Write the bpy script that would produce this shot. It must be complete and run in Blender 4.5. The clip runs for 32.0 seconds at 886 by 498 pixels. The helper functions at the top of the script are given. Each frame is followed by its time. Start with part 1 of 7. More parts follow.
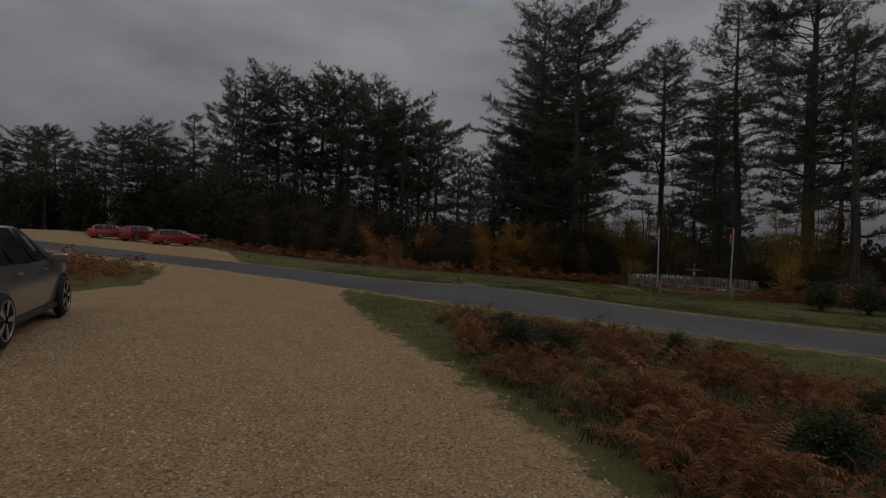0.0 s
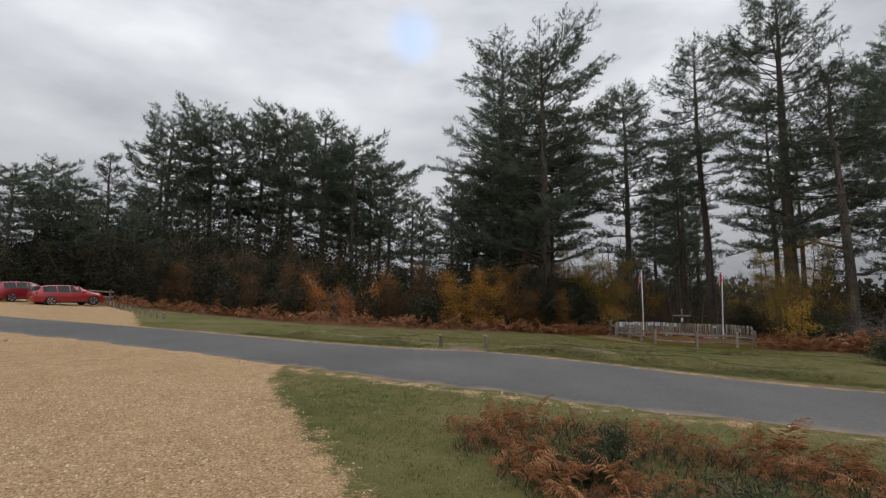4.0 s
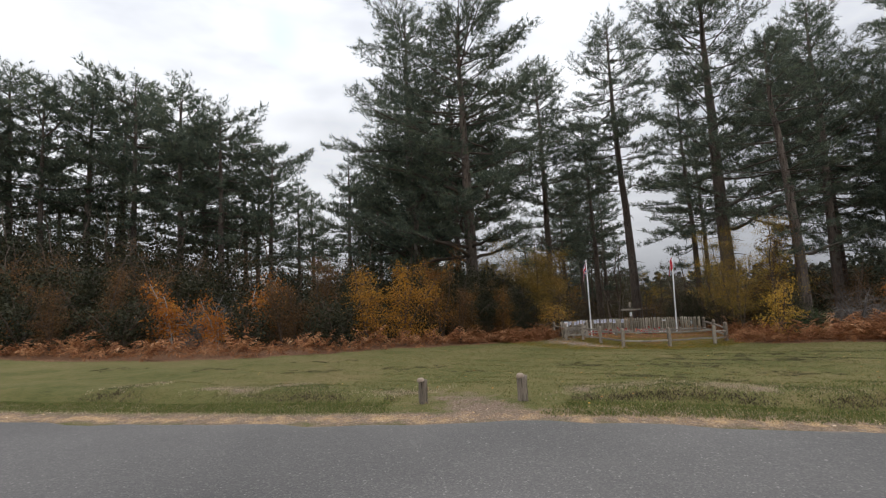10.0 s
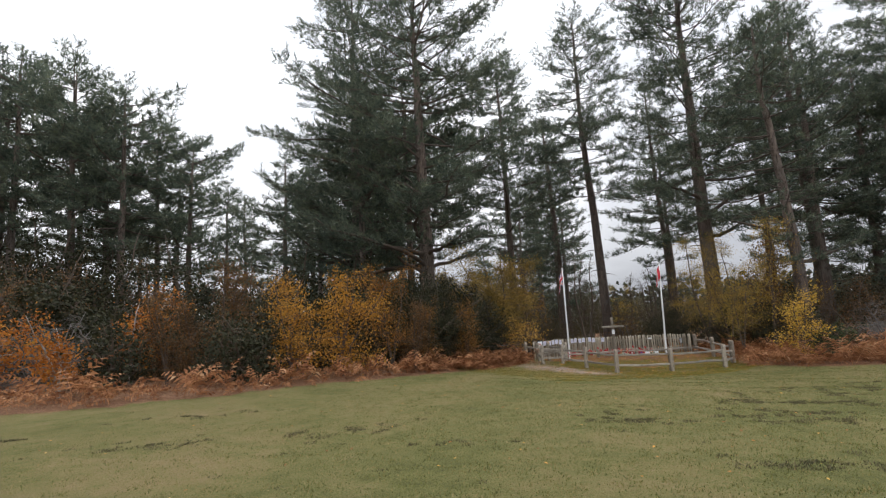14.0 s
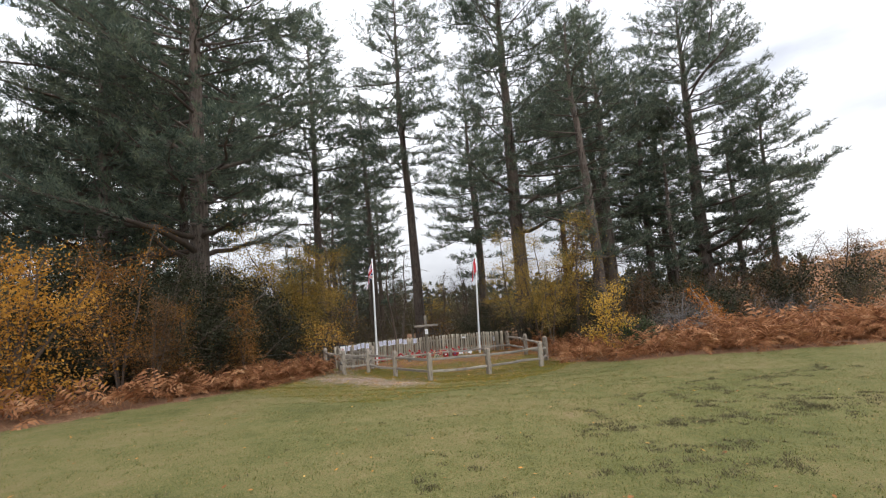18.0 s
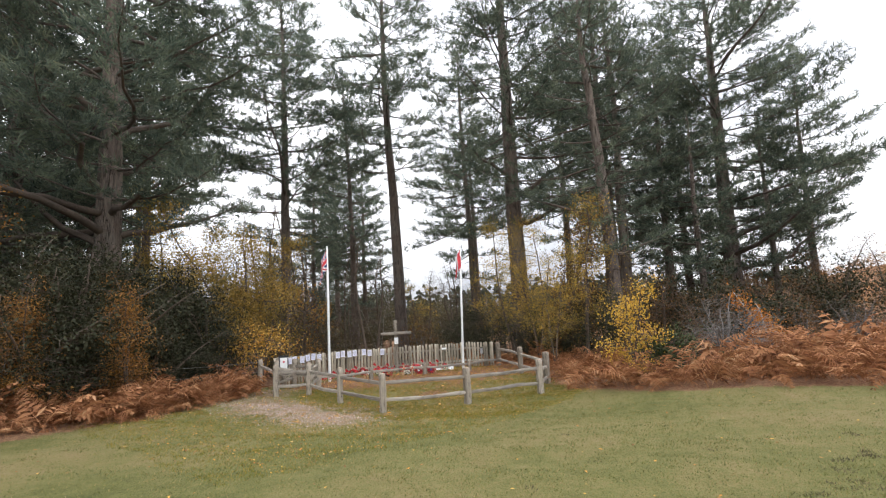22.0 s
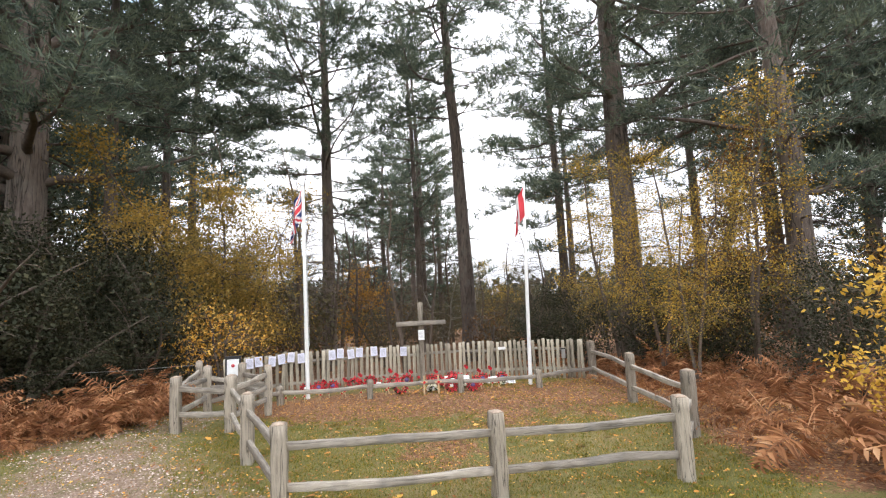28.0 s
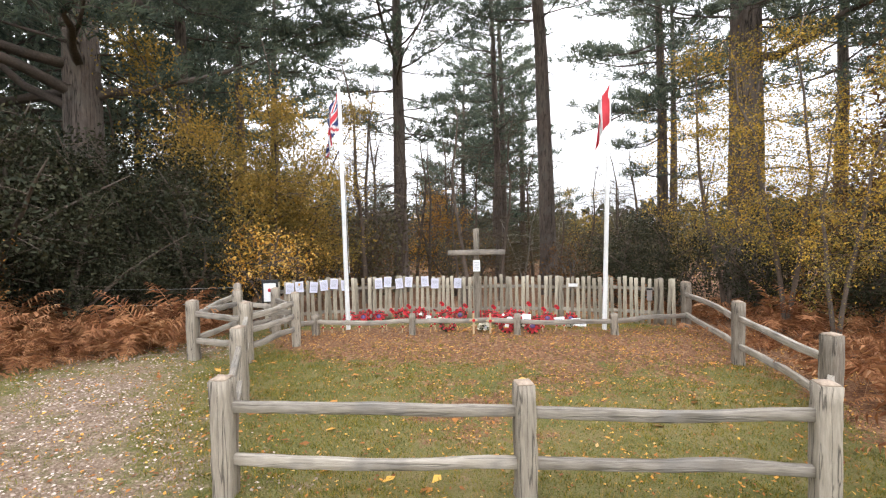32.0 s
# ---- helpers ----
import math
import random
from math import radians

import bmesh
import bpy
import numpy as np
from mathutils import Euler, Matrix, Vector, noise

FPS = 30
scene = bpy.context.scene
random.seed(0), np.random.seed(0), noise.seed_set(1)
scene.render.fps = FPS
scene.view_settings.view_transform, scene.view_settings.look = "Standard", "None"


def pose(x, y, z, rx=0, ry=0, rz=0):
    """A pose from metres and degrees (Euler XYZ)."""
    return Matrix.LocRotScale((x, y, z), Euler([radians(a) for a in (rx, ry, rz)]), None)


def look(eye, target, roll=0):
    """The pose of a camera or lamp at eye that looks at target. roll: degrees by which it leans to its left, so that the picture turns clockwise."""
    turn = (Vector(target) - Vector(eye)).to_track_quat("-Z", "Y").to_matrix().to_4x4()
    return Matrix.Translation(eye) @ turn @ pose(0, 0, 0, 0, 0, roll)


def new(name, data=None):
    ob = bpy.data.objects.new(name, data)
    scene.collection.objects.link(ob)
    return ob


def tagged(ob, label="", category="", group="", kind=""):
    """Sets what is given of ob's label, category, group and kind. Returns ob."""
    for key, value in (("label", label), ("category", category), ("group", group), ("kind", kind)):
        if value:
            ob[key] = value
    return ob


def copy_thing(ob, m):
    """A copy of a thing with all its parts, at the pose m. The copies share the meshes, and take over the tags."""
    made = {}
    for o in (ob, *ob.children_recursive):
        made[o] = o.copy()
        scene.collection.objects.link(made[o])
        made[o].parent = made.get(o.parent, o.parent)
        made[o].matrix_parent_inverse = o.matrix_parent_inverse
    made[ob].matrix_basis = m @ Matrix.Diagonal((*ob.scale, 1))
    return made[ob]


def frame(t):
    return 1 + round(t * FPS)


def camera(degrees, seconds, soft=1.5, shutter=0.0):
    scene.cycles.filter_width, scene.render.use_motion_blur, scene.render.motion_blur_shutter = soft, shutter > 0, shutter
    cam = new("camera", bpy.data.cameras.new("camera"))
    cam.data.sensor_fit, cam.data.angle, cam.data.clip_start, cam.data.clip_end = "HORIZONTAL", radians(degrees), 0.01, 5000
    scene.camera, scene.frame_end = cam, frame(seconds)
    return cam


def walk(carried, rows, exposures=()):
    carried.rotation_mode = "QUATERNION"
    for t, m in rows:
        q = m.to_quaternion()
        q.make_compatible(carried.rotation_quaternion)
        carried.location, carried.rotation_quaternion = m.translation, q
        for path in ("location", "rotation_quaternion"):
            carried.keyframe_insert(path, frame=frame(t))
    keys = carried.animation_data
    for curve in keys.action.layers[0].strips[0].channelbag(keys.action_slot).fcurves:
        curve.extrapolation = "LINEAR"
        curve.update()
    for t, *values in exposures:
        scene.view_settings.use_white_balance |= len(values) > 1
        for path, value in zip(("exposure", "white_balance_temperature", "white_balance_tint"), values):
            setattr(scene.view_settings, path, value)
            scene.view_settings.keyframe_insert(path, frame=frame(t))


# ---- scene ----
cam = camera(86.1, 32.0, 1.2)
PATH = [
    (0, (-0.861, -0.339, 2.855), (-0.806, 1.960, 2.816), 1.7),
    (0.5, (-0.967, 0.224, 2.853), (-0.936, 2.524, 2.867), 2.3),
    (1, (-1.064, 0.806, 2.847), (-0.991, 3.104, 2.926), 1.6),
    (1.5, (-1.151, 1.395, 2.835), (-1.042, 3.689, 2.958), 1.8),
    (2, (-1.227, 1.991, 2.822), (-1.080, 4.279, 2.996), 1.0),
    (2.5, (-1.298, 2.571, 2.798), (-1.115, 4.853, 3.018), 0.6),
    (3, (-1.378, 3.150, 2.774), (-1.114, 5.422, 3.009), 0.6),
    (3.5, (-1.472, 3.748, 2.774), (-1.174, 6.019, 2.984), 0.5),
    (5.5, (-1.855, 6.243, 2.748), (-1.536, 8.511, 2.961), -0.4),
    (6, (-1.952, 6.841, 2.737), (-1.611, 9.103, 2.976), -0.3),
    (6.5, (-2.033, 7.438, 2.735), (-1.673, 9.693, 3.002), -1.0),
    (7, (-2.107, 8.015, 2.728), (-1.610, 10.244, 3.006), -0.7),
    (7.5, (-2.159, 8.577, 2.717), (-1.575, 10.787, 2.975), -0.7),
    (8, (-2.184, 9.148, 2.707), (-1.559, 11.349, 2.940), -0.4),
    (8.5, (-2.190, 9.736, 2.697), (-1.486, 11.911, 2.948), -0.4),
    (9, (-2.157, 10.345, 2.695), (-1.408, 12.507, 2.931), -1.8),
    (9.5, (-2.050, 10.923, 2.699), (-1.255, 13.070, 2.911), -2.2),
    (10, (-1.927, 11.489, 2.704), (-1.075, 13.614, 2.929), -3.1),
    (10.5, (-1.801, 12.022, 2.680), (-0.921, 14.133, 2.918), -3.0),
    (11, (-1.644, 12.555, 2.662), (-0.751, 14.657, 2.932), -3.3),
    (11.5, (-1.426, 13.090, 2.640), (-0.552, 15.201, 2.914), -2.9),
    (12, (-1.175, 13.664, 2.635), (-0.283, 15.762, 2.939), -2.9),
    (12.5, (-0.945, 14.224, 2.622), (-0.043, 16.316, 2.940), -2.7),
    (13, (-0.719, 14.742, 2.609), (0.232, 16.814, 2.916), -3.3),
    (13.5, (-0.488, 15.303, 2.604), (0.521, 17.348, 2.908), -3.4),
    (14, (-0.227, 15.822, 2.597), (0.842, 17.836, 2.894), -3.5),
    (14.5, (0.076, 16.281, 2.584), (1.217, 18.254, 2.888), -2.9),
    (16.5, (1.381, 17.804, 2.440), (2.839, 19.551, 2.770), -3.6),
    (17, (1.776, 18.101, 2.418), (3.343, 19.758, 2.712), -4.0),
    (17.5, (2.168, 18.362, 2.395), (3.851, 19.910, 2.642), -4.6),
    (18, (2.589, 18.577, 2.359), (4.335, 20.054, 2.608), -4.3),
    (18.5, (3.052, 18.766, 2.325), (4.839, 20.196, 2.546), -4.4),
    (19, (3.558, 18.966, 2.295), (5.366, 20.369, 2.525), -4.3),
    (19.5, (4.007, 19.200, 2.256), (5.798, 20.622, 2.501), -3.5),
    (20, (4.467, 19.463, 2.220), (6.261, 20.878, 2.476), -3.5),
    (20.5, (4.929, 19.772, 2.212), (6.713, 21.200, 2.473), -3.0),
    (21, (5.397, 20.081, 2.208), (7.175, 21.518, 2.470), -3.1),
    (21.5, (5.835, 20.392, 2.204), (7.608, 21.836, 2.447), -3.0),
    (22, (6.288, 20.703, 2.190), (8.033, 22.177, 2.464), -3.0),
    (22.5, (6.783, 21.008, 2.160), (8.497, 22.511, 2.462), -3.1),
    (23, (7.289, 21.332, 2.122), (8.993, 22.842, 2.450), -2.7),
    (23.5, (7.767, 21.683, 2.085), (9.469, 23.195, 2.419), -2.9),
    (24, (8.205, 22.004, 2.044), (9.881, 23.544, 2.381), -3.3),
    (24.5, (8.666, 22.270, 2.033), (10.330, 23.820, 2.377), -3.1),
    (26.5, (10.524, 23.413, 1.981), (12.065, 25.095, 2.273), -2.9),
    (27, (10.972, 23.679, 1.946), (12.450, 25.422, 2.212), -3.1),
    (27.5, (11.384, 23.916, 1.900), (12.808, 25.706, 2.135), -2.9),
    (28, (11.817, 24.126, 1.868), (13.215, 25.937, 2.103), -2.7),
    (28.5, (12.166, 24.360, 1.839), (13.550, 26.188, 2.020), -2.0),
    (29, (12.487, 24.593, 1.814), (13.868, 26.428, 1.949), -2.4),
    (29.5, (12.754, 24.771, 1.786), (14.095, 26.638, 1.860), -1.7),
    (30, (12.979, 24.932, 1.751), (14.296, 26.818, 1.736), -1.5),
    (30.5, (13.122, 24.972, 1.730), (14.388, 26.890, 1.635), -1.1),
    (31, (13.173, 25.007, 1.752), (14.334, 26.988, 1.625), -1.0),
    (31.5, (13.163, 25.044, 1.751), (14.247, 27.070, 1.644), -0.9),
    (32, (13.173, 25.043, 1.778), (14.206, 27.096, 1.685), -1.1),
]
EXPOSURES = [(0.0, -2.55), (0.25, -2.25), (0.5, -1.75), (0.75, -1.2), (1.0, -0.8), (3.0, -0.82), (6.0, -0.62), (9.0, -0.4), (11.0, -0.15), (13.0, 0.06), (17.0, 0.4), (20.0, 0.64), (24.0, 1.0), (28.0, 1.18), (32.0, 1.28)]
walk(cam, [(t, look(eye, target, roll)) for t, eye, target, roll in PATH], EXPOSURES)

# ---- sky and light ----
world = bpy.data.worlds.new("overcast_sky")
scene.world = world
world.use_nodes = True
wn, wl = world.node_tree.nodes, world.node_tree.links
wn.clear()
w_out, w_bg = wn.new("ShaderNodeOutputWorld"), wn.new("ShaderNodeBackground")
w_sky, w_co = wn.new("ShaderNodeTexSky"), wn.new("ShaderNodeTexCoord")
w_sky.sky_type = "NISHITA"
w_sky.sun_disc = False
SUN_HIGH, SUN_ROUND = 42.0, 42.0
w_sky.sun_elevation, w_sky.sun_rotation = radians(SUN_HIGH), radians(SUN_ROUND)
w_map, w_big, w_fine = wn.new("ShaderNodeMapping"), wn.new("ShaderNodeTexNoise"), wn.new("ShaderNodeTexNoise")
w_map.inputs["Scale"].default_value = (1.0, 1.0, 2.6)
w_big.inputs["Scale"].default_value, w_big.inputs["Detail"].default_value = 1.7, 6.0
w_fine.inputs["Scale"].default_value, w_fine.inputs["Detail"].default_value = 4.5, 5.0
wl.new(w_co.outputs["Generated"], w_map.inputs["Vector"])
wl.new(w_map.outputs[0], w_big.inputs["Vector"])
wl.new(w_map.outputs[0], w_fine.inputs["Vector"])
w_add = wn.new("ShaderNodeMath")
w_add.operation = "MULTIPLY_ADD"
w_add.inputs[1].default_value = 0.35
wl.new(w_fine.outputs["Fac"], w_add.inputs[0])
wl.new(w_big.outputs["Fac"], w_add.inputs[2])
w_ramp = wn.new("ShaderNodeValToRGB")
w_ramp.color_ramp.elements[0].position, w_ramp.color_ramp.elements[0].color = 0.44, (5.5, 5.8, 6.55, 1)
w_ramp.color_ramp.elements[1].position, w_ramp.color_ramp.elements[1].color = 0.84, (12.9, 13.2, 13.8, 1)
wl.new(w_add.outputs[0], w_ramp.inputs["Fac"])
# a small gap in the cloud through which the clear sky shows
w_gap, w_dist = wn.new("ShaderNodeVectorMath"), wn.new("ShaderNodeMapRange")
w_gap.operation = "DISTANCE"
w_gap.inputs[1].default_value = Vector((0.065, 0.97, 0.545)).normalized()
w_norm = wn.new("ShaderNodeVectorMath")
w_norm.operation = "NORMALIZE"
wl.new(w_co.outputs["Generated"], w_norm.inputs[0])
wl.new(w_norm.outputs[0], w_gap.inputs[0])
w_dist.inputs["From Min"].default_value, w_dist.inputs["From Max"].default_value = 0.012, 0.06
w_dist.inputs["To Min"].default_value, w_dist.inputs["To Max"].default_value = 0.12, 1.0
wl.new(w_gap.outputs["Value"], w_dist.inputs["Value"])
w_mix = wn.new("ShaderNodeMix")
w_mix.data_type = "RGBA"
wl.new(w_dist.outputs[0], w_mix.inputs["Factor"])
w_clear = wn.new("ShaderNodeVectorMath")
w_clear.operation = "SCALE"
w_clear.inputs["Scale"].default_value = 4.2
wl.new(w_sky.outputs[0], w_clear.inputs[0])
wl.new(w_clear.outputs[0], w_mix.inputs["A"])
# an overcast sky is brightest overhead
w_sep, w_up, w_lift = wn.new("ShaderNodeSeparateXYZ"), wn.new("ShaderNodeMapRange"), wn.new("ShaderNodeVectorMath")
wl.new(w_norm.outputs[0], w_sep.inputs[0])
wl.new(w_sep.outputs["Z"], w_up.inputs["Value"])
w_up.inputs["From Min"].default_value, w_up.inputs["From Max"].default_value = 0.02, 0.95
w_up.inputs["To Min"].default_value, w_up.inputs["To Max"].default_value = 0.66, 2.45
w_lift.operation = "SCALE"
wl.new(w_ramp.outputs[0], w_lift.inputs[0])
wl.new(w_up.outputs[0], w_lift.inputs["Scale"])
wl.new(w_lift.outputs[0], w_mix.inputs["B"])
wl.new(w_mix.outputs["Result"], w_bg.inputs["Color"])
w_bg.inputs["Strength"].default_value = 0.080
wl.new(w_bg.outputs[0], w_out.inputs[0])

sun = new("sun", bpy.data.lights.new("sun", "SUN"))
sun.data.energy, sun.data.angle, sun.data.color = 1.1, radians(25), (1.0, 0.96, 0.9)
sun.matrix_world = look((30 * math.sin(radians(SUN_ROUND)), 30 * math.cos(radians(SUN_ROUND)), 30 * math.tan(radians(SUN_HIGH))), (0, 0, 0))


# ---- materials ----
def nodes_of(name):
    m = bpy.data.materials.new(name)
    m.use_nodes = True
    n = m.node_tree.nodes
    return m, n, m.node_tree.links, n["Principled BSDF"]


def noise_at(n, l, co, scale, detail=4.0, rough=0.55, stretch=None):
    t = n.new("ShaderNodeTexNoise")
    t.inputs["Scale"].default_value, t.inputs["Detail"].default_value, t.inputs["Roughness"].default_value = scale, detail, rough
    if stretch:
        mp = n.new("ShaderNodeMapping")
        mp.inputs["Scale"].default_value = stretch
        l.new(co, mp.inputs["Vector"])
        co = mp.outputs[0]
    l.new(co, t.inputs["Vector"])
    return t.outputs["Fac"]


def ramp_of(n, l, fac, stops):
    r = n.new("ShaderNodeValToRGB")
    e = r.color_ramp.elements
    while len(e) < len(stops):
        e.new(0.5)
    for k, (p, c) in enumerate(stops):
        e[k].position, e[k].color = p, (*c, 1)
    l.new(fac, r.inputs["Fac"])
    return r.outputs["Color"]


def blend(n, l, fac, a, b, mode="MIX"):
    x = n.new("ShaderNodeMix")
    x.data_type, x.blend_type = "RGBA", mode
    for socket, v in (("Factor", fac), ("A", a), ("B", b)):
        if isinstance(v, (int, float)):
            x.inputs[socket].default_value = v
        elif isinstance(v, tuple):
            x.inputs[socket].default_value = (*v, 1)
        else:
            l.new(v, x.inputs[socket])
    return x.outputs["Result"]


def maths(n, l, op, a, b=0.0):
    x = n.new("ShaderNodeMath")
    x.operation = op
    x.use_clamp = False
    for k, v in enumerate((a, b)):
        if isinstance(v, (int, float)):
            x.inputs[k].default_value = v
        else:
            l.new(v, x.inputs[k])
    return x.outputs[0]


def bump_to(n, l, bsdf, height, strength=0.4, distance=0.02):
    b = n.new("ShaderNodeBump")
    b.inputs["Strength"].default_value, b.inputs["Distance"].default_value = strength, distance
    l.new(height, b.inputs["Height"])
    l.new(b.outputs[0], bsdf.inputs["Normal"])


def surface(name, dark, light, coarse=3.0, fine=40.0, rough=0.8, bump=0.3, depth=0.01, metal=0.0, stretch=None, vary=0.0, stain=None, cracks=0.0, fissure=30.0):
    """A grained surface: two colours mixed at two scales, with relief. vary: how much single pieces differ."""
    m, n, l, bsdf = nodes_of(name)
    co = n.new("ShaderNodeTexCoord").outputs["Object"]
    a, b = noise_at(n, l, co, coarse, stretch=stretch), noise_at(n, l, co, fine, 6.0, 0.65, stretch)
    f = maths(n, l, "ADD", maths(n, l, "MULTIPLY", a, 0.5), maths(n, l, "MULTIPLY", b, 0.5))
    if vary:
        r = n.new("ShaderNodeObjectInfo").outputs["Random"]
        f = maths(n, l, "ADD", f, maths(n, l, "MULTIPLY", maths(n, l, "SUBTRACT", r, 0.5), vary))
    c = ramp_of(n, l, f, [(0.34, dark), (0.66, light)])
    if stain:
        s = noise_at(n, l, co, coarse * 0.6, 3.0, 0.7)
        c = blend(n, l, ramp_of(n, l, s, [(0.52, (0, 0, 0)), (0.66, (0.75, 0.75, 0.75))]), c, stain)
    height = b
    if cracks:
        # long drying cracks along the grain
        k = noise_at(n, l, co, fissure, 3.0, 0.5, tuple(v * (1.0 if v > 0.5 else 0.35) for v in stretch))
        line = maths(n, l, "ABSOLUTE", maths(n, l, "SUBTRACT", k, 0.5))
        open_ = ramp_of(n, l, line, [(0.0, (cracks, cracks, cracks)), (0.024, (0, 0, 0))])
        c = blend(n, l, open_, c, tuple(v * 0.28 for v in dark))
        height = maths(n, l, "SUBTRACT", b, maths(n, l, "MULTIPLY", open_, 0.8))
    l.new(c, bsdf.inputs["Base Color"])
    bsdf.inputs["Roughness"].default_value, bsdf.inputs["Metallic"].default_value = rough, metal
    if bump:
        bump_to(n, l, bsdf, height, bump, depth)
    return m


def leafy(name, stops, through_light=0.35, rough=0.7, clump=0.0):
    """Leaves: each leaf (mesh island) takes its own colour, and lets some light through. clump: scale of lighter and
    darker colour patches that imitate lit and shaded clumps, per metre.
    """
    m, n, l, bsdf = nodes_of(name)
    r = n.new("ShaderNodeNewGeometry").outputs["Random Per Island"]
    if clump:
        # lit tops and dark gaps of the foliage, put into the colour as noise
        patch = noise_at(n, l, n.new("ShaderNodeTexCoord").outputs["Object"], clump, 3.0)
        wide = n.new("ShaderNodeMapRange")
        wide.inputs["From Min"].default_value, wide.inputs["From Max"].default_value = 0.34, 0.66
        l.new(patch, wide.inputs["Value"])
        r = maths(n, l, "ADD", maths(n, l, "MULTIPLY", r, 0.45), maths(n, l, "MULTIPLY", wide.outputs[0], 0.55))
    c = ramp_of(n, l, r, stops)
    l.new(c, bsdf.inputs["Base Color"])
    bsdf.inputs["Roughness"].default_value = rough
    bsdf.inputs["Specular IOR Level"].default_value = 0.25
    t, mix = n.new("ShaderNodeBsdfTranslucent"), n.new("ShaderNodeMixShader")
    l.new(c, t.inputs["Color"])
    mix.inputs[0].default_value = through_light
    l.new(bsdf.outputs[0], mix.inputs[1])
    l.new(t.outputs[0], mix.inputs[2])
    l.new(mix.outputs[0], n["Material Output"].inputs["Surface"])
    return m


def plain(name, colour, rough=0.5, metal=0.0, coat=0.0):
    m, n, l, bsdf = nodes_of(name)
    co = n.new("ShaderNodeTexCoord").outputs["Object"]
    f = noise_at(n, l, co, 9.0)
    c = ramp_of(n, l, f, [(0.3, tuple(v * 0.88 for v in colour)), (0.7, colour)])
    l.new(c, bsdf.inputs["Base Color"])
    bsdf.inputs["Roughness"].default_value, bsdf.inputs["Metallic"].default_value = rough, metal
    bsdf.inputs["Coat Weight"].default_value = coat
    return m


def ground_material():
    m, n, l, bsdf = nodes_of("turf_gravel_litter")
    co = n.new("ShaderNodeTexCoord").outputs["Object"]
    big, mid, fine = noise_at(n, l, co, 0.45, 5.0), noise_at(n, l, co, 3.2, 5.0, 0.6), noise_at(n, l, co, 24.0, 7.0, 0.8)
    speck = noise_at(n, l, co, 150.0, 3.0, 0.7)

    def zone(which, ragged=0.5, soft=0.08):
        z = n.new("ShaderNodeAttribute")
        z.attribute_name = which
        e = maths(n, l, "ADD", z.outputs["Fac"], maths(n, l, "MULTIPLY", maths(n, l, "SUBTRACT", mid, 0.5), ragged * 2))
        e = maths(n, l, "ADD", e, maths(n, l, "MULTIPLY", maths(n, l, "SUBTRACT", fine, 0.5), ragged * 1.6))
        return ramp_of(n, l, e, [(0.5 - soft, (0, 0, 0)), (0.5 + soft, (1, 1, 1))])

    # grazed turf: green with straw and moss
    tone = maths(n, l, "ADD", maths(n, l, "MULTIPLY", big, 0.45), maths(n, l, "ADD", maths(n, l, "MULTIPLY", mid, 0.3), maths(n, l, "ADD", maths(n, l, "MULTIPLY", fine, 0.5), maths(n, l, "SUBTRACT", maths(n, l, "MULTIPLY", speck, 0.5), 0.325))))
    turf = ramp_of(n, l, tone, [(0.34, (0.044, 0.052, 0.015)), (0.47, (0.114, 0.117, 0.034)), (0.58, (0.170, 0.150, 0.055)), (0.68, (0.215, 0.162, 0.074)), (0.80, (0.30, 0.225, 0.12))])
    # gravel: pale flint stones in tan sand
    v = n.new("ShaderNodeTexVoronoi")
    v.inputs["Scale"].default_value = 46.0
    l.new(co, v.inputs["Vector"])
    stone = ramp_of(n, l, v.outputs["Color"], [(0.0, (0.31, 0.185, 0.088)), (0.5, (0.56, 0.36, 0.185)), (1.0, (0.74, 0.58, 0.39))])
    sand = ramp_of(n, l, maths(n, l, "ADD", maths(n, l, "MULTIPLY", mid, 0.6), maths(n, l, "MULTIPLY", big, 0.4)), [(0.36, (0.38, 0.23, 0.11)), (0.62, (0.62, 0.42, 0.225))])
    gravel = blend(n, l, 0.4, stone, sand)
    gravel = blend(n, l, ramp_of(n, l, v.outputs["Distance"], [(0.55, (0, 0, 0)), (0.8, (0.7, 0.7, 0.7))]), gravel, (0.17, 0.10, 0.045))
    # leaf litter
    v2 = n.new("ShaderNodeTexVoronoi")
    v2.inputs["Scale"].default_value = 30.0
    l.new(co, v2.inputs["Vector"])
    litter = ramp_of(n, l, v2.outputs["Color"], [(0.0, (0.105, 0.05, 0.028)), (0.45, (0.22, 0.11, 0.06)), (0.8, (0.32, 0.175, 0.095)), (1.0, (0.47, 0.32, 0.18))])
    litter = blend(n, l, ramp_of(n, l, fine, [(0.3, (0.5, 0.5, 0.5)), (0.6, (0, 0, 0))]), litter, (0.05, 0.032, 0.02))
    # trodden earth with small stones
    v3 = n.new("ShaderNodeTexVoronoi")
    v3.inputs["Scale"].default_value = 60.0
    l.new(co, v3.inputs["Vector"])
    worn = ramp_of(n, l, v3.outputs["Color"], [(0.0, (0.15, 0.098, 0.068)), (0.6, (0.27, 0.190, 0.138)), (1.0, (0.45, 0.355, 0.275))])
    worn = blend(n, l, ramp_of(n, l, speck, [(0.35, (0.6, 0.6, 0.6)), (0.55, (0, 0, 0))]), worn, (0.14, 0.10, 0.07))
    c = blend(n, l, zone("litter", 0.55), turf, litter)
    c = blend(n, l, zone("worn", 0.75, 0.2), c, worn)
    c = blend(n, l, zone("gravel", 0.6, 0.12), c, gravel)
    l.new(c, bsdf.inputs["Base Color"])
    bsdf.inputs["Roughness"].default_value = 0.95
    bsdf.inputs["Specular IOR Level"].default_value = 0.2
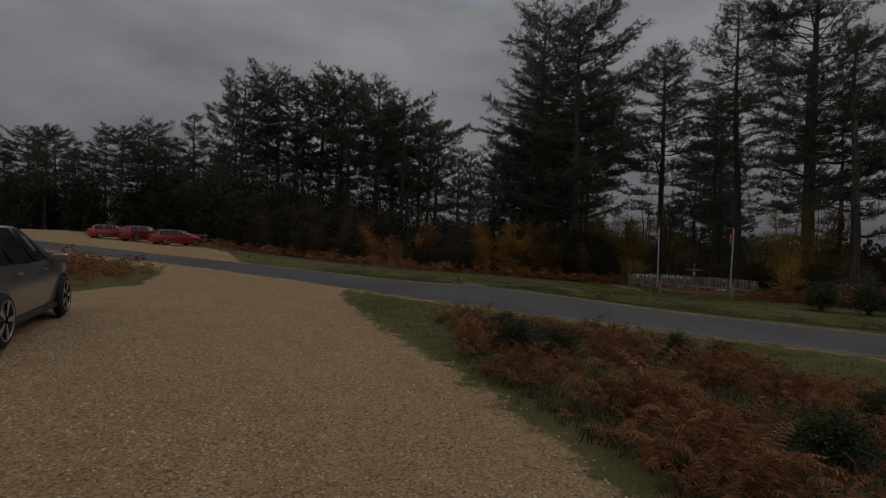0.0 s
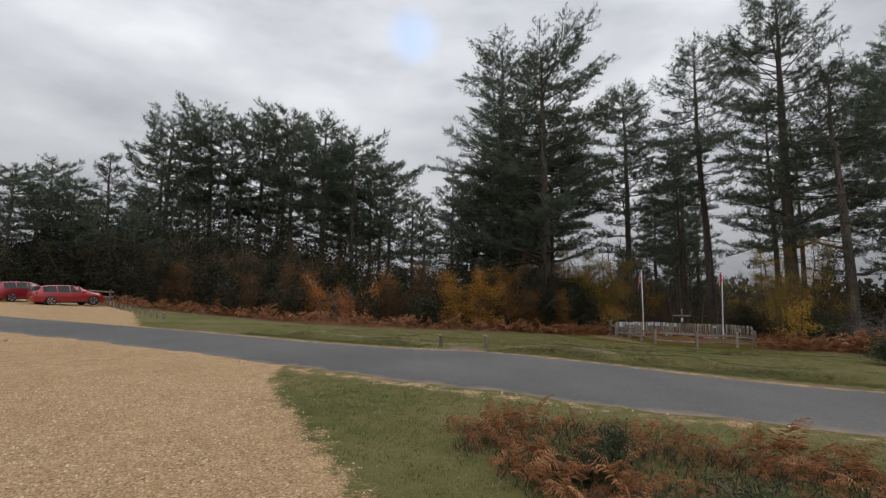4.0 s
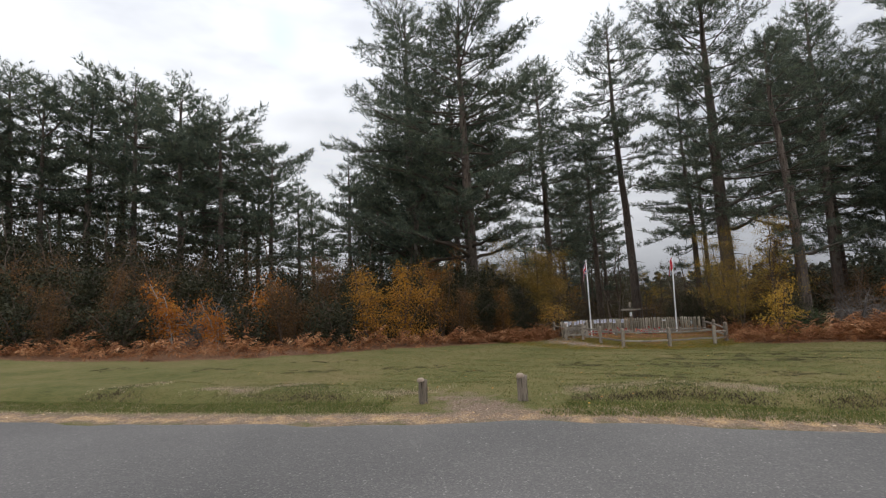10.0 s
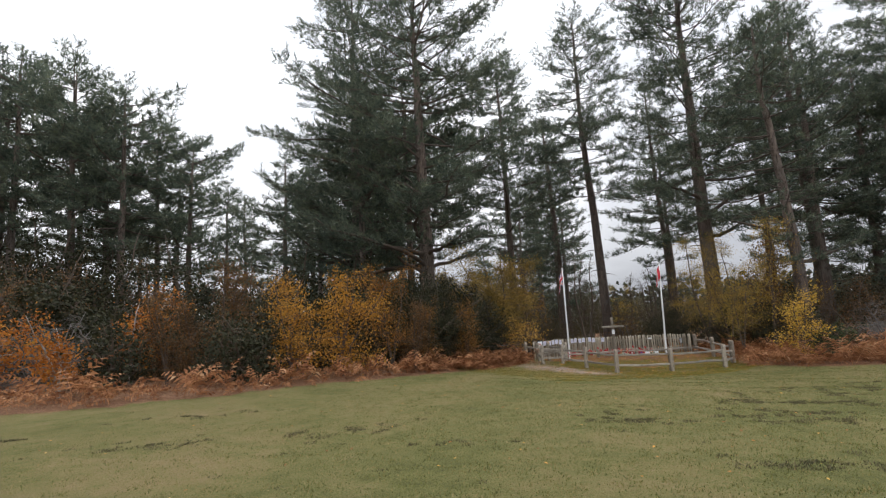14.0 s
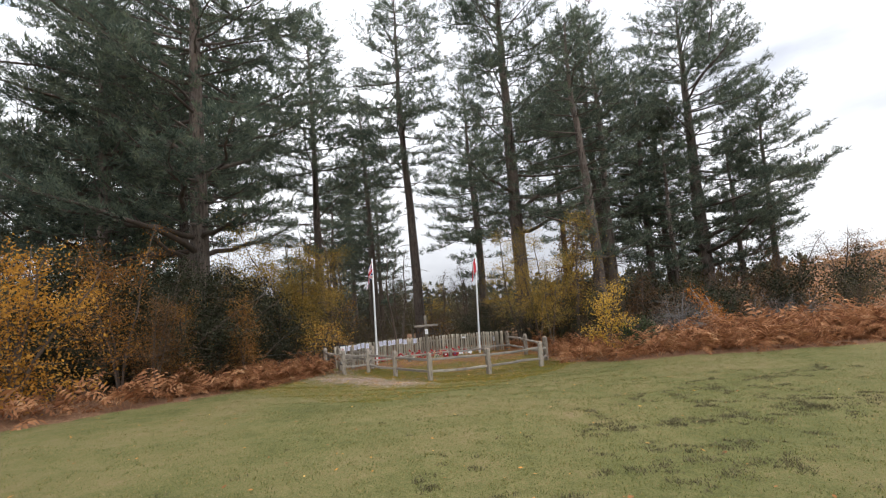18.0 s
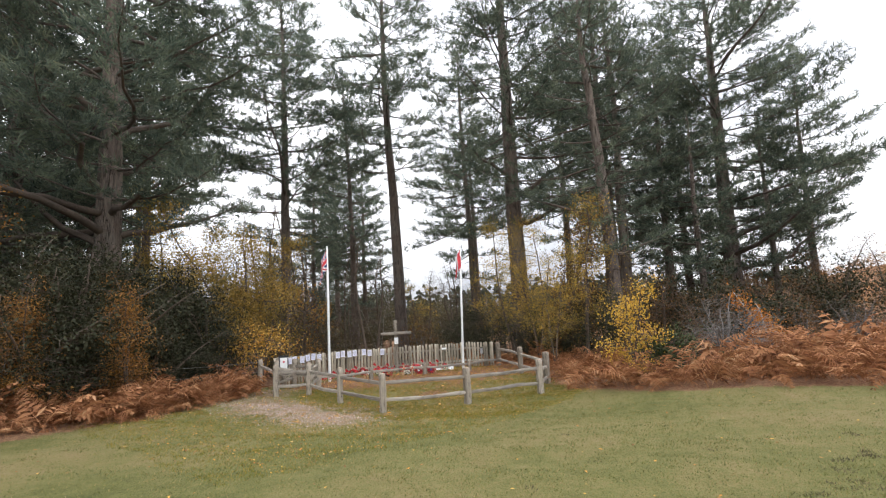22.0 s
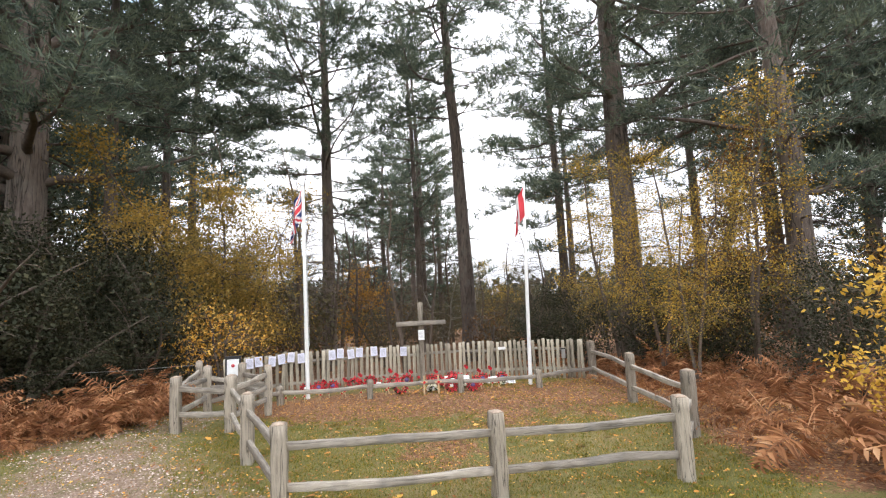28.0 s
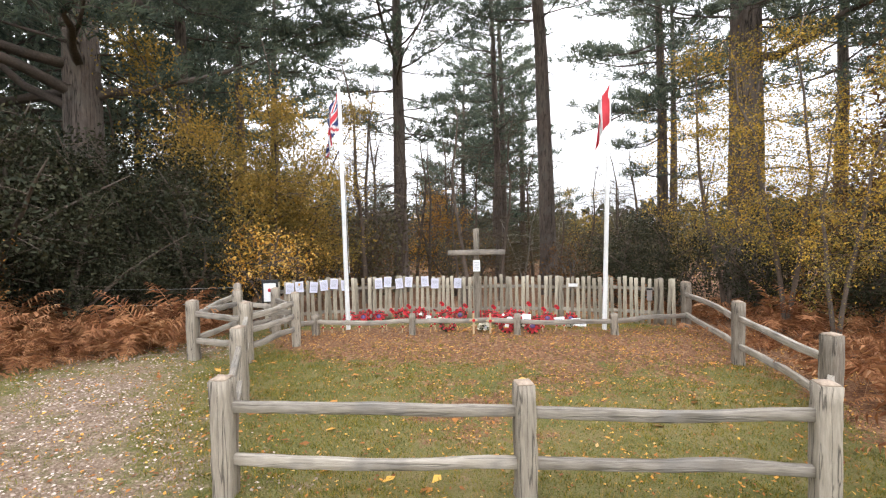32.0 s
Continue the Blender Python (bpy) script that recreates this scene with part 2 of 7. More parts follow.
    h = maths(n, l, "ADD", maths(n, l, "ADD", fine, maths(n, l, "MULTIPLY", speck, 0.45)), maths(n, l, "MULTIPLY", v.outputs["Distance"], 0.9))
    bump_to(n, l, bsdf, h, 0.85, 0.026)
    return m


def asphalt_material():
    m, n, l, bsdf = nodes_of("worn_asphalt")
    co = n.new("ShaderNodeTexCoord").outputs["Object"]
    big, fine = noise_at(n, l, co, 0.35, 4.0), noise_at(n, l, co, 110.0, 5.0, 0.85)
    v = n.new("ShaderNodeTexVoronoi")
    v.inputs["Scale"].default_value = 75.0
    l.new(co, v.inputs["Vector"])
    c = ramp_of(n, l, maths(n, l, "ADD", maths(n, l, "MULTIPLY", big, 0.55), maths(n, l, "MULTIPLY", fine, 0.45)), [(0.40, (0.055, 0.051, 0.048)), (0.60, (0.140, 0.130, 0.122))])
    c = blend(n, l, 0.5, c, ramp_of(n, l, v.outputs["Color"], [(0.0, (0.045, 0.045, 0.048)), (0.7, (0.105, 0.098, 0.093)), (0.9, (0.20, 0.19, 0.178)), (1.0, (0.46, 0.44, 0.41))]))
    z = n.new("ShaderNodeAttribute")
    z.attribute_name = "edge"
    mid = noise_at(n, l, co, 2.4, 5.0, 0.6)
    e = ramp_of(n, l, maths(n, l, "ADD", z.outputs["Fac"], maths(n, l, "MULTIPLY", maths(n, l, "SUBTRACT", mid, 0.5), 0.8)), [(0.6, (0, 0, 0)), (0.95, (0.8, 0.8, 0.8))])
    c = blend(n, l, e, c, (0.27, 0.195, 0.14))
    l.new(c, bsdf.inputs["Base Color"])
    bsdf.inputs["Roughness"].default_value = 0.85
    bump_to(n, l, bsdf, v.outputs["Distance"], 0.5, 0.008)
    return m


M_GROUND, M_ROAD = ground_material(), asphalt_material()
M_BARK = surface("pine_bark", (0.060, 0.044, 0.036), (0.22, 0.175, 0.145), 1.6, 16.0, 0.95, 0.9, 0.05, stretch=(1, 1, 0.22), stain=(0.15, 0.135, 0.115), cracks=0.9, fissure=9.0)
M_LIMB = surface("pine_limb_bark", (0.045, 0.036, 0.03), (0.13, 0.10, 0.08), 3.0, 30.0, 0.95, 0.6, 0.02)
M_NEEDLE = leafy("pine_needles", [(0.1, (0.042, 0.060, 0.048)), (0.45, (0.098, 0.125, 0.092)), (0.75, (0.155, 0.180, 0.122)), (1.0, (0.23, 0.235, 0.15))], 0.5, 0.6, 1.6)
M_BIRCH = surface("birch_bark", (0.16, 0.14, 0.12), (0.52, 0.49, 0.44), 2.5, 14.0, 0.8, 0.3, 0.01, stretch=(0.6, 0.6, 2.5), stain=(0.05, 0.04, 0.035))
M_STEM = surface("shrub_stem", (0.05, 0.038, 0.03), (0.16, 0.12, 0.09), 4.0, 30.0, 0.95, 0.4, 0.01)
M_GREY_TWIG = surface("bare_grey_twig", (0.075, 0.066, 0.060), (0.165, 0.15, 0.135), 4.0, 30.0, 0.9, 0.3, 0.01)
M_GOLD = leafy("golden_birch_leaf", [(0.0, (0.20, 0.095, 0.022)), (0.35, (0.40, 0.20, 0.035)), (0.7, (0.60, 0.315, 0.05)), (1.0, (0.30, 0.20, 0.05))], 0.45, 0.7, 1.1)
M_YELLOW = leafy("yellow_maple_leaf", [(0.0, (0.42, 0.24, 0.035)), (0.6, (0.66, 0.41, 0.065)), (1.0, (0.44, 0.38, 0.08))], 0.42, 0.7, 1.6)
M_SPRAY = leafy("gold_spray_leaf", [(0.0, (0.45, 0.20, 0.03)), (0.5, (0.74, 0.42, 0.07)), (1.0, (0.80, 0.55, 0.16))], 0.45)
M_ORANGE = leafy("orange_beech_leaf", [(0.0, (0.24, 0.08, 0.018)), (0.6, (0.46, 0.175, 0.03)), (1.0, (0.50, 0.28, 0.05))], 0.42, 0.7, 1.3)
M_YELLOWING = leafy("yellowing_birch_leaf", [(0.0, (0.10, 0.095, 0.035)), (0.35, (0.26, 0.205, 0.055)), (0.7, (0.58, 0.36, 0.06)), (1.0, (0.70, 0.45, 0.08))], 0.5, 0.7, 0.8)
M_OLIVE = leafy("olive_birch_leaf", [(0.0, (0.12, 0.10, 0.038)), (0.35, (0.24, 0.18, 0.05)), (0.65, (0.40, 0.26, 0.06)), (1.0, (0.50, 0.31, 0.07))], 0.45, 0.7, 0.7)
M_BROWN = leafy("brown_oak_leaf", [(0.0, (0.075, 0.044, 0.024)), (0.55, (0.155, 0.085, 0.036)), (0.9, (0.26, 0.135, 0.042)), (1.0, (0.40, 0.20, 0.05))], 0.4, 0.7, 1.2)
M_RUST = leafy("rusty_birch_leaf", [(0.0, (0.13, 0.065, 0.026)), (0.5, (0.30, 0.145, 0.038)), (0.85, (0.46, 0.235, 0.05)), (1.0, (0.24, 0.17, 0.05))], 0.42, 0.7, 1.0)
M_HEDGE = leafy("dull_scrub_leaf", [(0.0, (0.055, 0.050, 0.030)), (0.5, (0.110, 0.095, 0.050)), (0.85, (0.17, 0.13, 0.060)), (1.0, (0.24, 0.17, 0.075))], 0.35, 0.7, 0.9)
M_HOLLY = leafy("holly_leaf", [(0.1, (0.020, 0.024, 0.012)), (0.55, (0.042, 0.044, 0.022)), (0.85, (0.068, 0.062, 0.030)), (1.0, (0.12, 0.088, 0.040))], 0.2, 0.75, 1.3)
M_GORSE = leafy("gorse_spine", [(0.0, (0.028, 0.042, 0.016)), (0.7, (0.055, 0.075, 0.028)), (1.0, (0.095, 0.105, 0.045))], 0.15)
M_SLOPE = leafy("orange_bracken_slope", [(0.0, (0.15, 0.075, 0.030)), (0.5, (0.30, 0.150, 0.052)), (1.0, (0.42, 0.24, 0.09))], 0.3, 0.85, 0.25)
M_BRACKEN = leafy("dead_bracken", [(0.0, (0.105, 0.046, 0.023)), (0.35, (0.265, 0.115, 0.053)), (0.7, (0.44, 0.215, 0.100)), (1.0, (0.59, 0.38, 0.22))], 0.35, 0.85, 2.2)
M_GRASS = leafy("grass_blade", [(0.0, (0.080, 0.088, 0.010)), (0.5, (0.195, 0.185, 0.020)), (0.85, (0.31, 0.215, 0.038)), (1.0, (0.44, 0.28, 0.09))], 0.3)
M_TURF = leafy("meadow_blade", [(0.0, (0.064, 0.078, 0.020)), (0.5, (0.145, 0.150, 0.038)), (0.8, (0.215, 0.185, 0.062)), (1.0, (0.36, 0.27, 0.13))], 0.3)
M_VERGE = leafy("verge_blade", [(0.0, (0.062, 0.088, 0.022)), (0.5, (0.130, 0.158, 0.040)), (0.85, (0.21, 0.205, 0.065)), (1.0, (0.38, 0.29, 0.14))], 0.3)
M_HEATHER = leafy("heather", [(0.0, (0.052, 0.050, 0.024)), (0.5, (0.100, 0.094, 0.046)), (1.0, (0.20, 0.16, 0.09))], 0.3)
M_FRINGE = leafy("dark_heather_fringe", [(0.0, (0.036, 0.028, 0.018)), (0.6, (0.090, 0.070, 0.042)), (1.0, (0.22, 0.18, 0.11))], 0.15)
M_HEATH_GREEN = leafy("green_heather", [(0.0, (0.065, 0.082, 0.034)), (0.6, (0.125, 0.140, 0.058)), (1.0, (0.23, 0.20, 0.10))], 0.35)
M_STRAW = leafy("pale_dry_grass", [(0.0, (0.36, 0.28, 0.17)), (1.0, (0.60, 0.50, 0.34))], 0.35)
M_FALLEN = leafy("fallen_leaf", [(0.0, (0.19, 0.068, 0.026)), (0.4, (0.38, 0.150, 0.040)), (0.72, (0.58, 0.27, 0.05)), (0.94, (0.68, 0.40, 0.08)), (1.0, (0.52, 0.33, 0.15))], 0.15)
M_STONE = leafy("gravel_stone", [(0.0, (0.34, 0.205, 0.105)), (0.5, (0.55, 0.37, 0.20)), (1.0, (0.72, 0.59, 0.43))], 0.0, 0.85)
M_PATH = leafy("path_stone", [(0.0, (0.16, 0.110, 0.080)), (0.5, (0.33, 0.250, 0.200)), (1.0, (0.60, 0.50, 0.43))], 0.0, 0.85)
M_OAK = surface("weathered_oak", (0.140, 0.114, 0.086), (0.405, 0.348, 0.276), 2.6, 62.0, 0.9, 0.8, 0.012, stretch=(1, 1, 0.1), vary=0.18, stain=(0.30, 0.29, 0.23), cracks=0.85, fissure=20.0)
M_OAK_RAIL = surface("weathered_oak_rail", (0.170, 0.145, 0.118), (0.43, 0.378, 0.312), 2.6, 62.0, 0.9, 0.8, 0.012, stretch=(0.1, 1, 1), vary=0.18, stain=(0.16, 0.145, 0.13), cracks=0.5, fissure=20.0)
M_STUB = surface("dark_damp_oak", (0.10, 0.078, 0.058), (0.30, 0.245, 0.19), 2.6, 50.0, 0.9, 0.8, 0.012, stretch=(1, 1, 0.14), vary=0.2, cracks=0.8, fissure=20.0)
M_SAWN = surface("sawn_oak_end", (0.20, 0.145, 0.105), (0.40, 0.315, 0.24), 9.0, 60.0, 0.9, 0.5, 0.006)
M_PICKET = surface("weathered_chestnut", (0.20, 0.170, 0.125), (0.46, 0.405, 0.31), 3.0, 24.0, 0.9, 0.6, 0.008, stretch=(1, 1, 0.16), vary=0.35, cracks=0.5)
M_WHITE = plain("white_paint", (0.80, 0.80, 0.79), 0.4)
M_PAPER = plain("laminated_paper", (0.74, 0.74, 0.86), 0.3)
M_PRINT = plain("grey_print", (0.36, 0.36, 0.42), 0.6)
M_RED = leafy("poppy_red", [(0.0, (0.34, 0.012, 0.018)), (0.6, (0.54, 0.02, 0.03)), (1.0, (0.66, 0.06, 0.07))], 0.15, 0.6)
M_RIBBON = plain("purple_ribbon", (0.10, 0.05, 0.16), 0.5)
M_BLACK = plain("black_plastic", (0.02, 0.02, 0.022), 0.45)
M_FLAG_RED, M_FLAG_BLUE, M_FLAG_WHITE = plain("flag_red", (0.58, 0.045, 0.06), 0.85), plain("flag_blue", (0.035, 0.05, 0.16), 0.85), plain("flag_white", (0.74, 0.73, 0.73), 0.85)
M_CREAM = leafy("cream_petal", [(0.0, (0.62, 0.58, 0.44)), (1.0, (0.80, 0.78, 0.70))], 0.2)
M_LATH = surface("new_softwood", (0.42, 0.29, 0.16), (0.62, 0.46, 0.28), 6.0, 40.0, 0.7, 0.2, 0.004)
M_TYRE, M_ALLOY, M_GLASS = plain("tyre_rubber", (0.02, 0.02, 0.02), 0.85), plain("alloy", (0.55, 0.56, 0.58), 0.3, 0.9), plain("car_glass", (0.010, 0.011, 0.012), 0.12, 0.0, 0.0)
M_CAR_GREY, M_CAR_RED, M_CAR_ORANGE, M_CAR_MAROON = plain("grey_car_paint", (0.27, 0.27, 0.28), 0.3, 0.55, 0.8), plain("red_car_paint", (0.40, 0.018, 0.02), 0.3, 0.2, 0.9), plain("bright_red_car_paint", (0.56, 0.035, 0.02), 0.3, 0.1, 0.9), plain("dark_red_car_paint", (0.30, 0.014, 0.022), 0.3, 0.25, 0.9)
M_LAMP_RED, M_PLATE = plain("tail_lamp", (0.42, 0.015, 0.01), 0.15, 0.0, 1.0), plain("number_plate", (0.72, 0.60, 0.12), 0.4)
M_WIRE = plain("galvanised_wire", (0.30, 0.30, 0.30), 0.5, 0.7)
# distance haze is put into these lighter grey-green leaf colours
M_FAR = leafy("far_wood", [(0.0, (0.060, 0.070, 0.052)), (0.55, (0.100, 0.106, 0.074)), (0.85, (0.150, 0.135, 0.080)), (1.0, (0.21, 0.15, 0.075))], 0.2, 0.8, 0.12)


# ---- mesh helpers ----
rng = np.random.default_rng(7)


def tri_mesh(name, v, f, material, smooth=False):
    v, f = np.asarray(v, np.float32).reshape(-1, 3), np.asarray(f, np.int32).reshape(-1, 3)
    me = bpy.data.meshes.new(name)
    me.vertices.add(len(v))
    me.vertices.foreach_set("co", v.ravel())
    me.loops.add(f.size)
    me.loops.foreach_set("vertex_index", f.ravel())
    me.polygons.add(len(f))
    me.polygons.foreach_set("loop_start", np.arange(0, f.size, 3, dtype=np.int32))
    if smooth:
        me.polygons.foreach_set("use_smooth", np.ones(len(f), bool))
    me.materials.append(material)
    me.update(calc_edges=True)
    me.validate()
    return me


class Heap:
    """Collects triangles from many pieces into one mesh."""

    def __init__(self):
        self.v, self.f, self.n = [], [], 0

    def add(self, v, f):
        v = np.asarray(v, float).reshape(-1, 3)
        self.v.append(v)
        self.f.append(np.asarray(f, np.int64).reshape(-1, 3) + self.n)
        self.n += len(v)

    def repeat(self, v, f, places, turns):
        """One shape at many places: places (n,3), turns (n,3,3) with their scale."""
        v, f = np.asarray(v, float), np.asarray(f, np.int64)
        if len(places) == 0:
            return
        out = np.einsum("nij,kj->nki", turns, v) + np.asarray(places)[:, None, :]
        idx = f[None] + (np.arange(len(places)) * len(v))[:, None, None]
        self.add(out.reshape(-1, 3), idx.reshape(-1, 3))

    def mesh(self, name, material, smooth=False):
        return tri_mesh(name, np.concatenate(self.v), np.concatenate(self.f), material, smooth)


def part(name, data, parent, label=""):
    ob = new(name, data)
    ob.parent = parent
    return tagged(ob, label)


def thing(name, x, y, z, label, category, group="", kind="", turn=0.0):
    ob = new(name)
    ob.empty_display_size = 0.1
    ob.matrix_basis = pose(x, y, z, 0, 0, turn)
    return tagged(ob, label, category, group, kind)


def tube(points, radii, sides=6, cap=True):
    """A bent, tapering stem along points."""
    p, r = np.asarray(points, float), np.asarray(radii, float)
    d = np.gradient(p, axis=0)
    d /= np.linalg.norm(d, axis=1)[:, None] + 1e-9
    up = np.array((0.31, 0.95, 0.02)) if abs(d[:, 2]).mean() > 0.7 else np.array((0, 0, 1.0))
    a = np.cross(d, up)
    a /= np.linalg.norm(a, axis=1)[:, None] + 1e-9
    b = np.cross(a, d)
    t = np.linspace(0, 2 * np.pi, sides, endpoint=False)
    ring = p[:, None] + r[:, None, None] * (np.cos(t)[None, :, None] * a[:, None] + np.sin(t)[None, :, None] * b[:, None])
    n, v = len(p), ring.reshape(-1, 3)
    i, j = np.meshgrid(np.arange(n - 1), np.arange(sides), indexing="ij")
    q = [i * sides + j, i * sides + (j + 1) % sides, (i + 1) * sides + (j + 1) % sides, (i + 1) * sides + j]
    f = np.concatenate([np.stack((q[0], q[1], q[2]), -1).reshape(-1, 3), np.stack((q[0], q[2], q[3]), -1).reshape(-1, 3)])
    if cap:
        v = np.vstack((v, p[-1:]))
        k = (n - 1) * sides
        f = np.vstack((f, [(k + j, k + (j + 1) % sides, n * sides) for j in range(sides)]))
    return v, f


def turns(n, tilt=1.0, size=(1.0, 1.0), seed=None):
    """n random turns: any heading, tipped by up to tilt radians, and sizes between two bounds."""
    g = rng if seed is None else np.random.default_rng(seed)
    a, b, s = g.uniform(0, 2 * np.pi, n), g.uniform(-tilt, tilt, n), g.uniform(size[0], size[1], n)
    c = g.uniform(-tilt, tilt, n)
    ca, sa, cb, sb, cc, sc = np.cos(a), np.sin(a), np.cos(b), np.sin(b), np.cos(c), np.sin(c)
    z = np.zeros(n)
    o = np.ones(n)
    rz = np.stack((ca, -sa, z, sa, ca, z, z, z, o), -1).reshape(-1, 3, 3)
    rx = np.stack((o, z, z, z, cb, -sb, z, sb, cb), -1).reshape(-1, 3, 3)
    ry = np.stack((cc, z, sc, z, o, z, -sc, z, cc), -1).reshape(-1, 3, 3)
    return rz @ rx @ ry * s[:, None, None]


def along(line, x, y):
    """For points: the signed distance to a polyline (plus on its left) and the run along it."""
    x, y = np.asarray(x, float), np.asarray(y, float)
    best, side, run, done = np.full(x.shape, 1e9), np.zeros(x.shape), np.zeros(x.shape), 0.0
    for (ax, ay), (bx, by) in zip(line, line[1:]):
        dx, dy = bx - ax, by - ay
        size = math.hypot(dx, dy)
        u = np.clip(((x - ax) * dx + (y - ay) * dy) / size ** 2, 0, 1)
        d = np.hypot(x - ax - u * dx, y - ay - u * dy)
        s = np.sign(dx * (y - ay) - dy * (x - ax))
        near = d < best
        best, side, run = np.where(near, d, best), np.where(near, s, side), np.where(near, done + u * size, run)
        done += size
    return best * side, run


# ---- lie of the land ----
ROAD = [(40, -13.5), (30, -6.5), (20, 0.6), (8, 9.2), (4, 12.0), (0, 14.65), (-4, 17.3), (-8, 19.5), (-12, 21.4), (-20, 24.2), (-34, 27.5), (-70, 34.0)]
WOOD = [(-60, 48), (-30, 41), (-19, 37.4), (-12.7, 34.0), (-8, 30.4), (-3.5, 28.2), (0, 28.8), (2.4, 30.0), (6.4, 30.7), (9.5, 31.7), (12.4, 33.2), (13.8, 34.6), (16.2, 34.7), (18.4, 33.9), (20.9, 31.6), (19.6, 28.6), (18.2, 27.0), (17.2, 25.6), (17.2, 23.5), (18.0, 20.5), (19.5, 17.5), (24, 12.0), (34, 4), (60, -12)]
GRAVEL_EDGE = [(4, -12), (1.4, -2), (0.5, 2), (-0.1, 4.1), (-0.5, 5.2), (-1.3, 7.2), (-2.1, 9.2), (-3.0, 11.5), (-3.4, 13.0), (-3.5, 15.0)]
ISLAND = [(-40, 8.2), (-14, 8.6), (-8.9, 9.4), (-8.4, 12.0), (-9.4, 15.0), (-11.0, 17.0), (-20, 21.5)]
PARK_EDGE = [(-9.5, 22.0), (-11.5, 26.0), (-14.3, 31.7), (-18.5, 37.0), (-22, 41)]


def smooth(x, a, b):
    t = np.clip((x - a) / (b - a), 0, 1)
    return t * t * (3 - 2 * t)


def bump(x, y, cx, cy, size, height):
    return height * np.exp(-((x - cx) ** 2 + (y - cy) ** 2) / (2 * size * size))


def bank_foot(x):
    """How far from the middle of the lane the low torn bank begins."""
    return np.interp(x, (-5.0, -0.5, 2.0, 4.0, 7.0, 10.0), (3.2, 3.12, 2.78, 2.85, 3.35, 3.5))


def ground(x, y):
    """The height of the ground."""
    x, y = np.asarray(x, float), np.asarray(y, float)
    u, v = np.clip(x, -32, 26) / 10, np.clip(y, -12, 44) / 10
    z = 1.306 - 0.1855 * u - 0.0033 * v + 0.0187 * u * u - 0.115 * u * v - 0.0464 * v * v
    z = z + bump(x, y, 14.6, 27.3, 3.2, -0.29) + bump(x, y, 17.2, 32.4, 2.6, 0.20) + bump(x, y, 2.4, 16.6, 2.4, 0.20)
    z = z + bump(x, y, 20.8, 30.6, 1.8, 0.10) + bump(x, y, -1.8, 9.5, 4.0, -0.10)
    d, run = along(ROAD, x, y)
    away = -d
    gap = 1 - np.exp(-((x - 0.9) ** 2 + (y - 17.9) ** 2) / 4.5)
    foot = bank_foot(x)
    z = z + gap * smooth(x, -9, -5) * (0.17 * smooth(away, foot - 0.1, foot + 0.32) * (1 - smooth(away, foot + 0.5, foot + 2.2)) * (0.8 + 0.2 * np.sin(run * 2.3)) - 0.05 * np.exp(-((away - foot + 0.05) / 0.16) ** 2))
    # beyond the pines the land falls away; to the east it climbs to a bracken hill
    w, _ = along(WOOD, x, y)
    z = z - 5.5 * smooth(np.hypot(x - 8, y - 24), 42, 130)
    z = z + 6.5 * np.exp(-(((x - 82) / 17) ** 2 + ((y - 10) / 26) ** 2))
    rough_ = smooth(np.abs(d), 2.3, 3.4)
    z = z + rough_ * 0.018 * (np.sin(x * 2.1 + 1.3 * np.sin(y * 1.1)) * np.sin(y * 1.9 + 0.7) + 0.6 * np.sin(x * 4.7 + y * 3.1))
    return z


def gz(x, y):
    return float(ground(x, y))


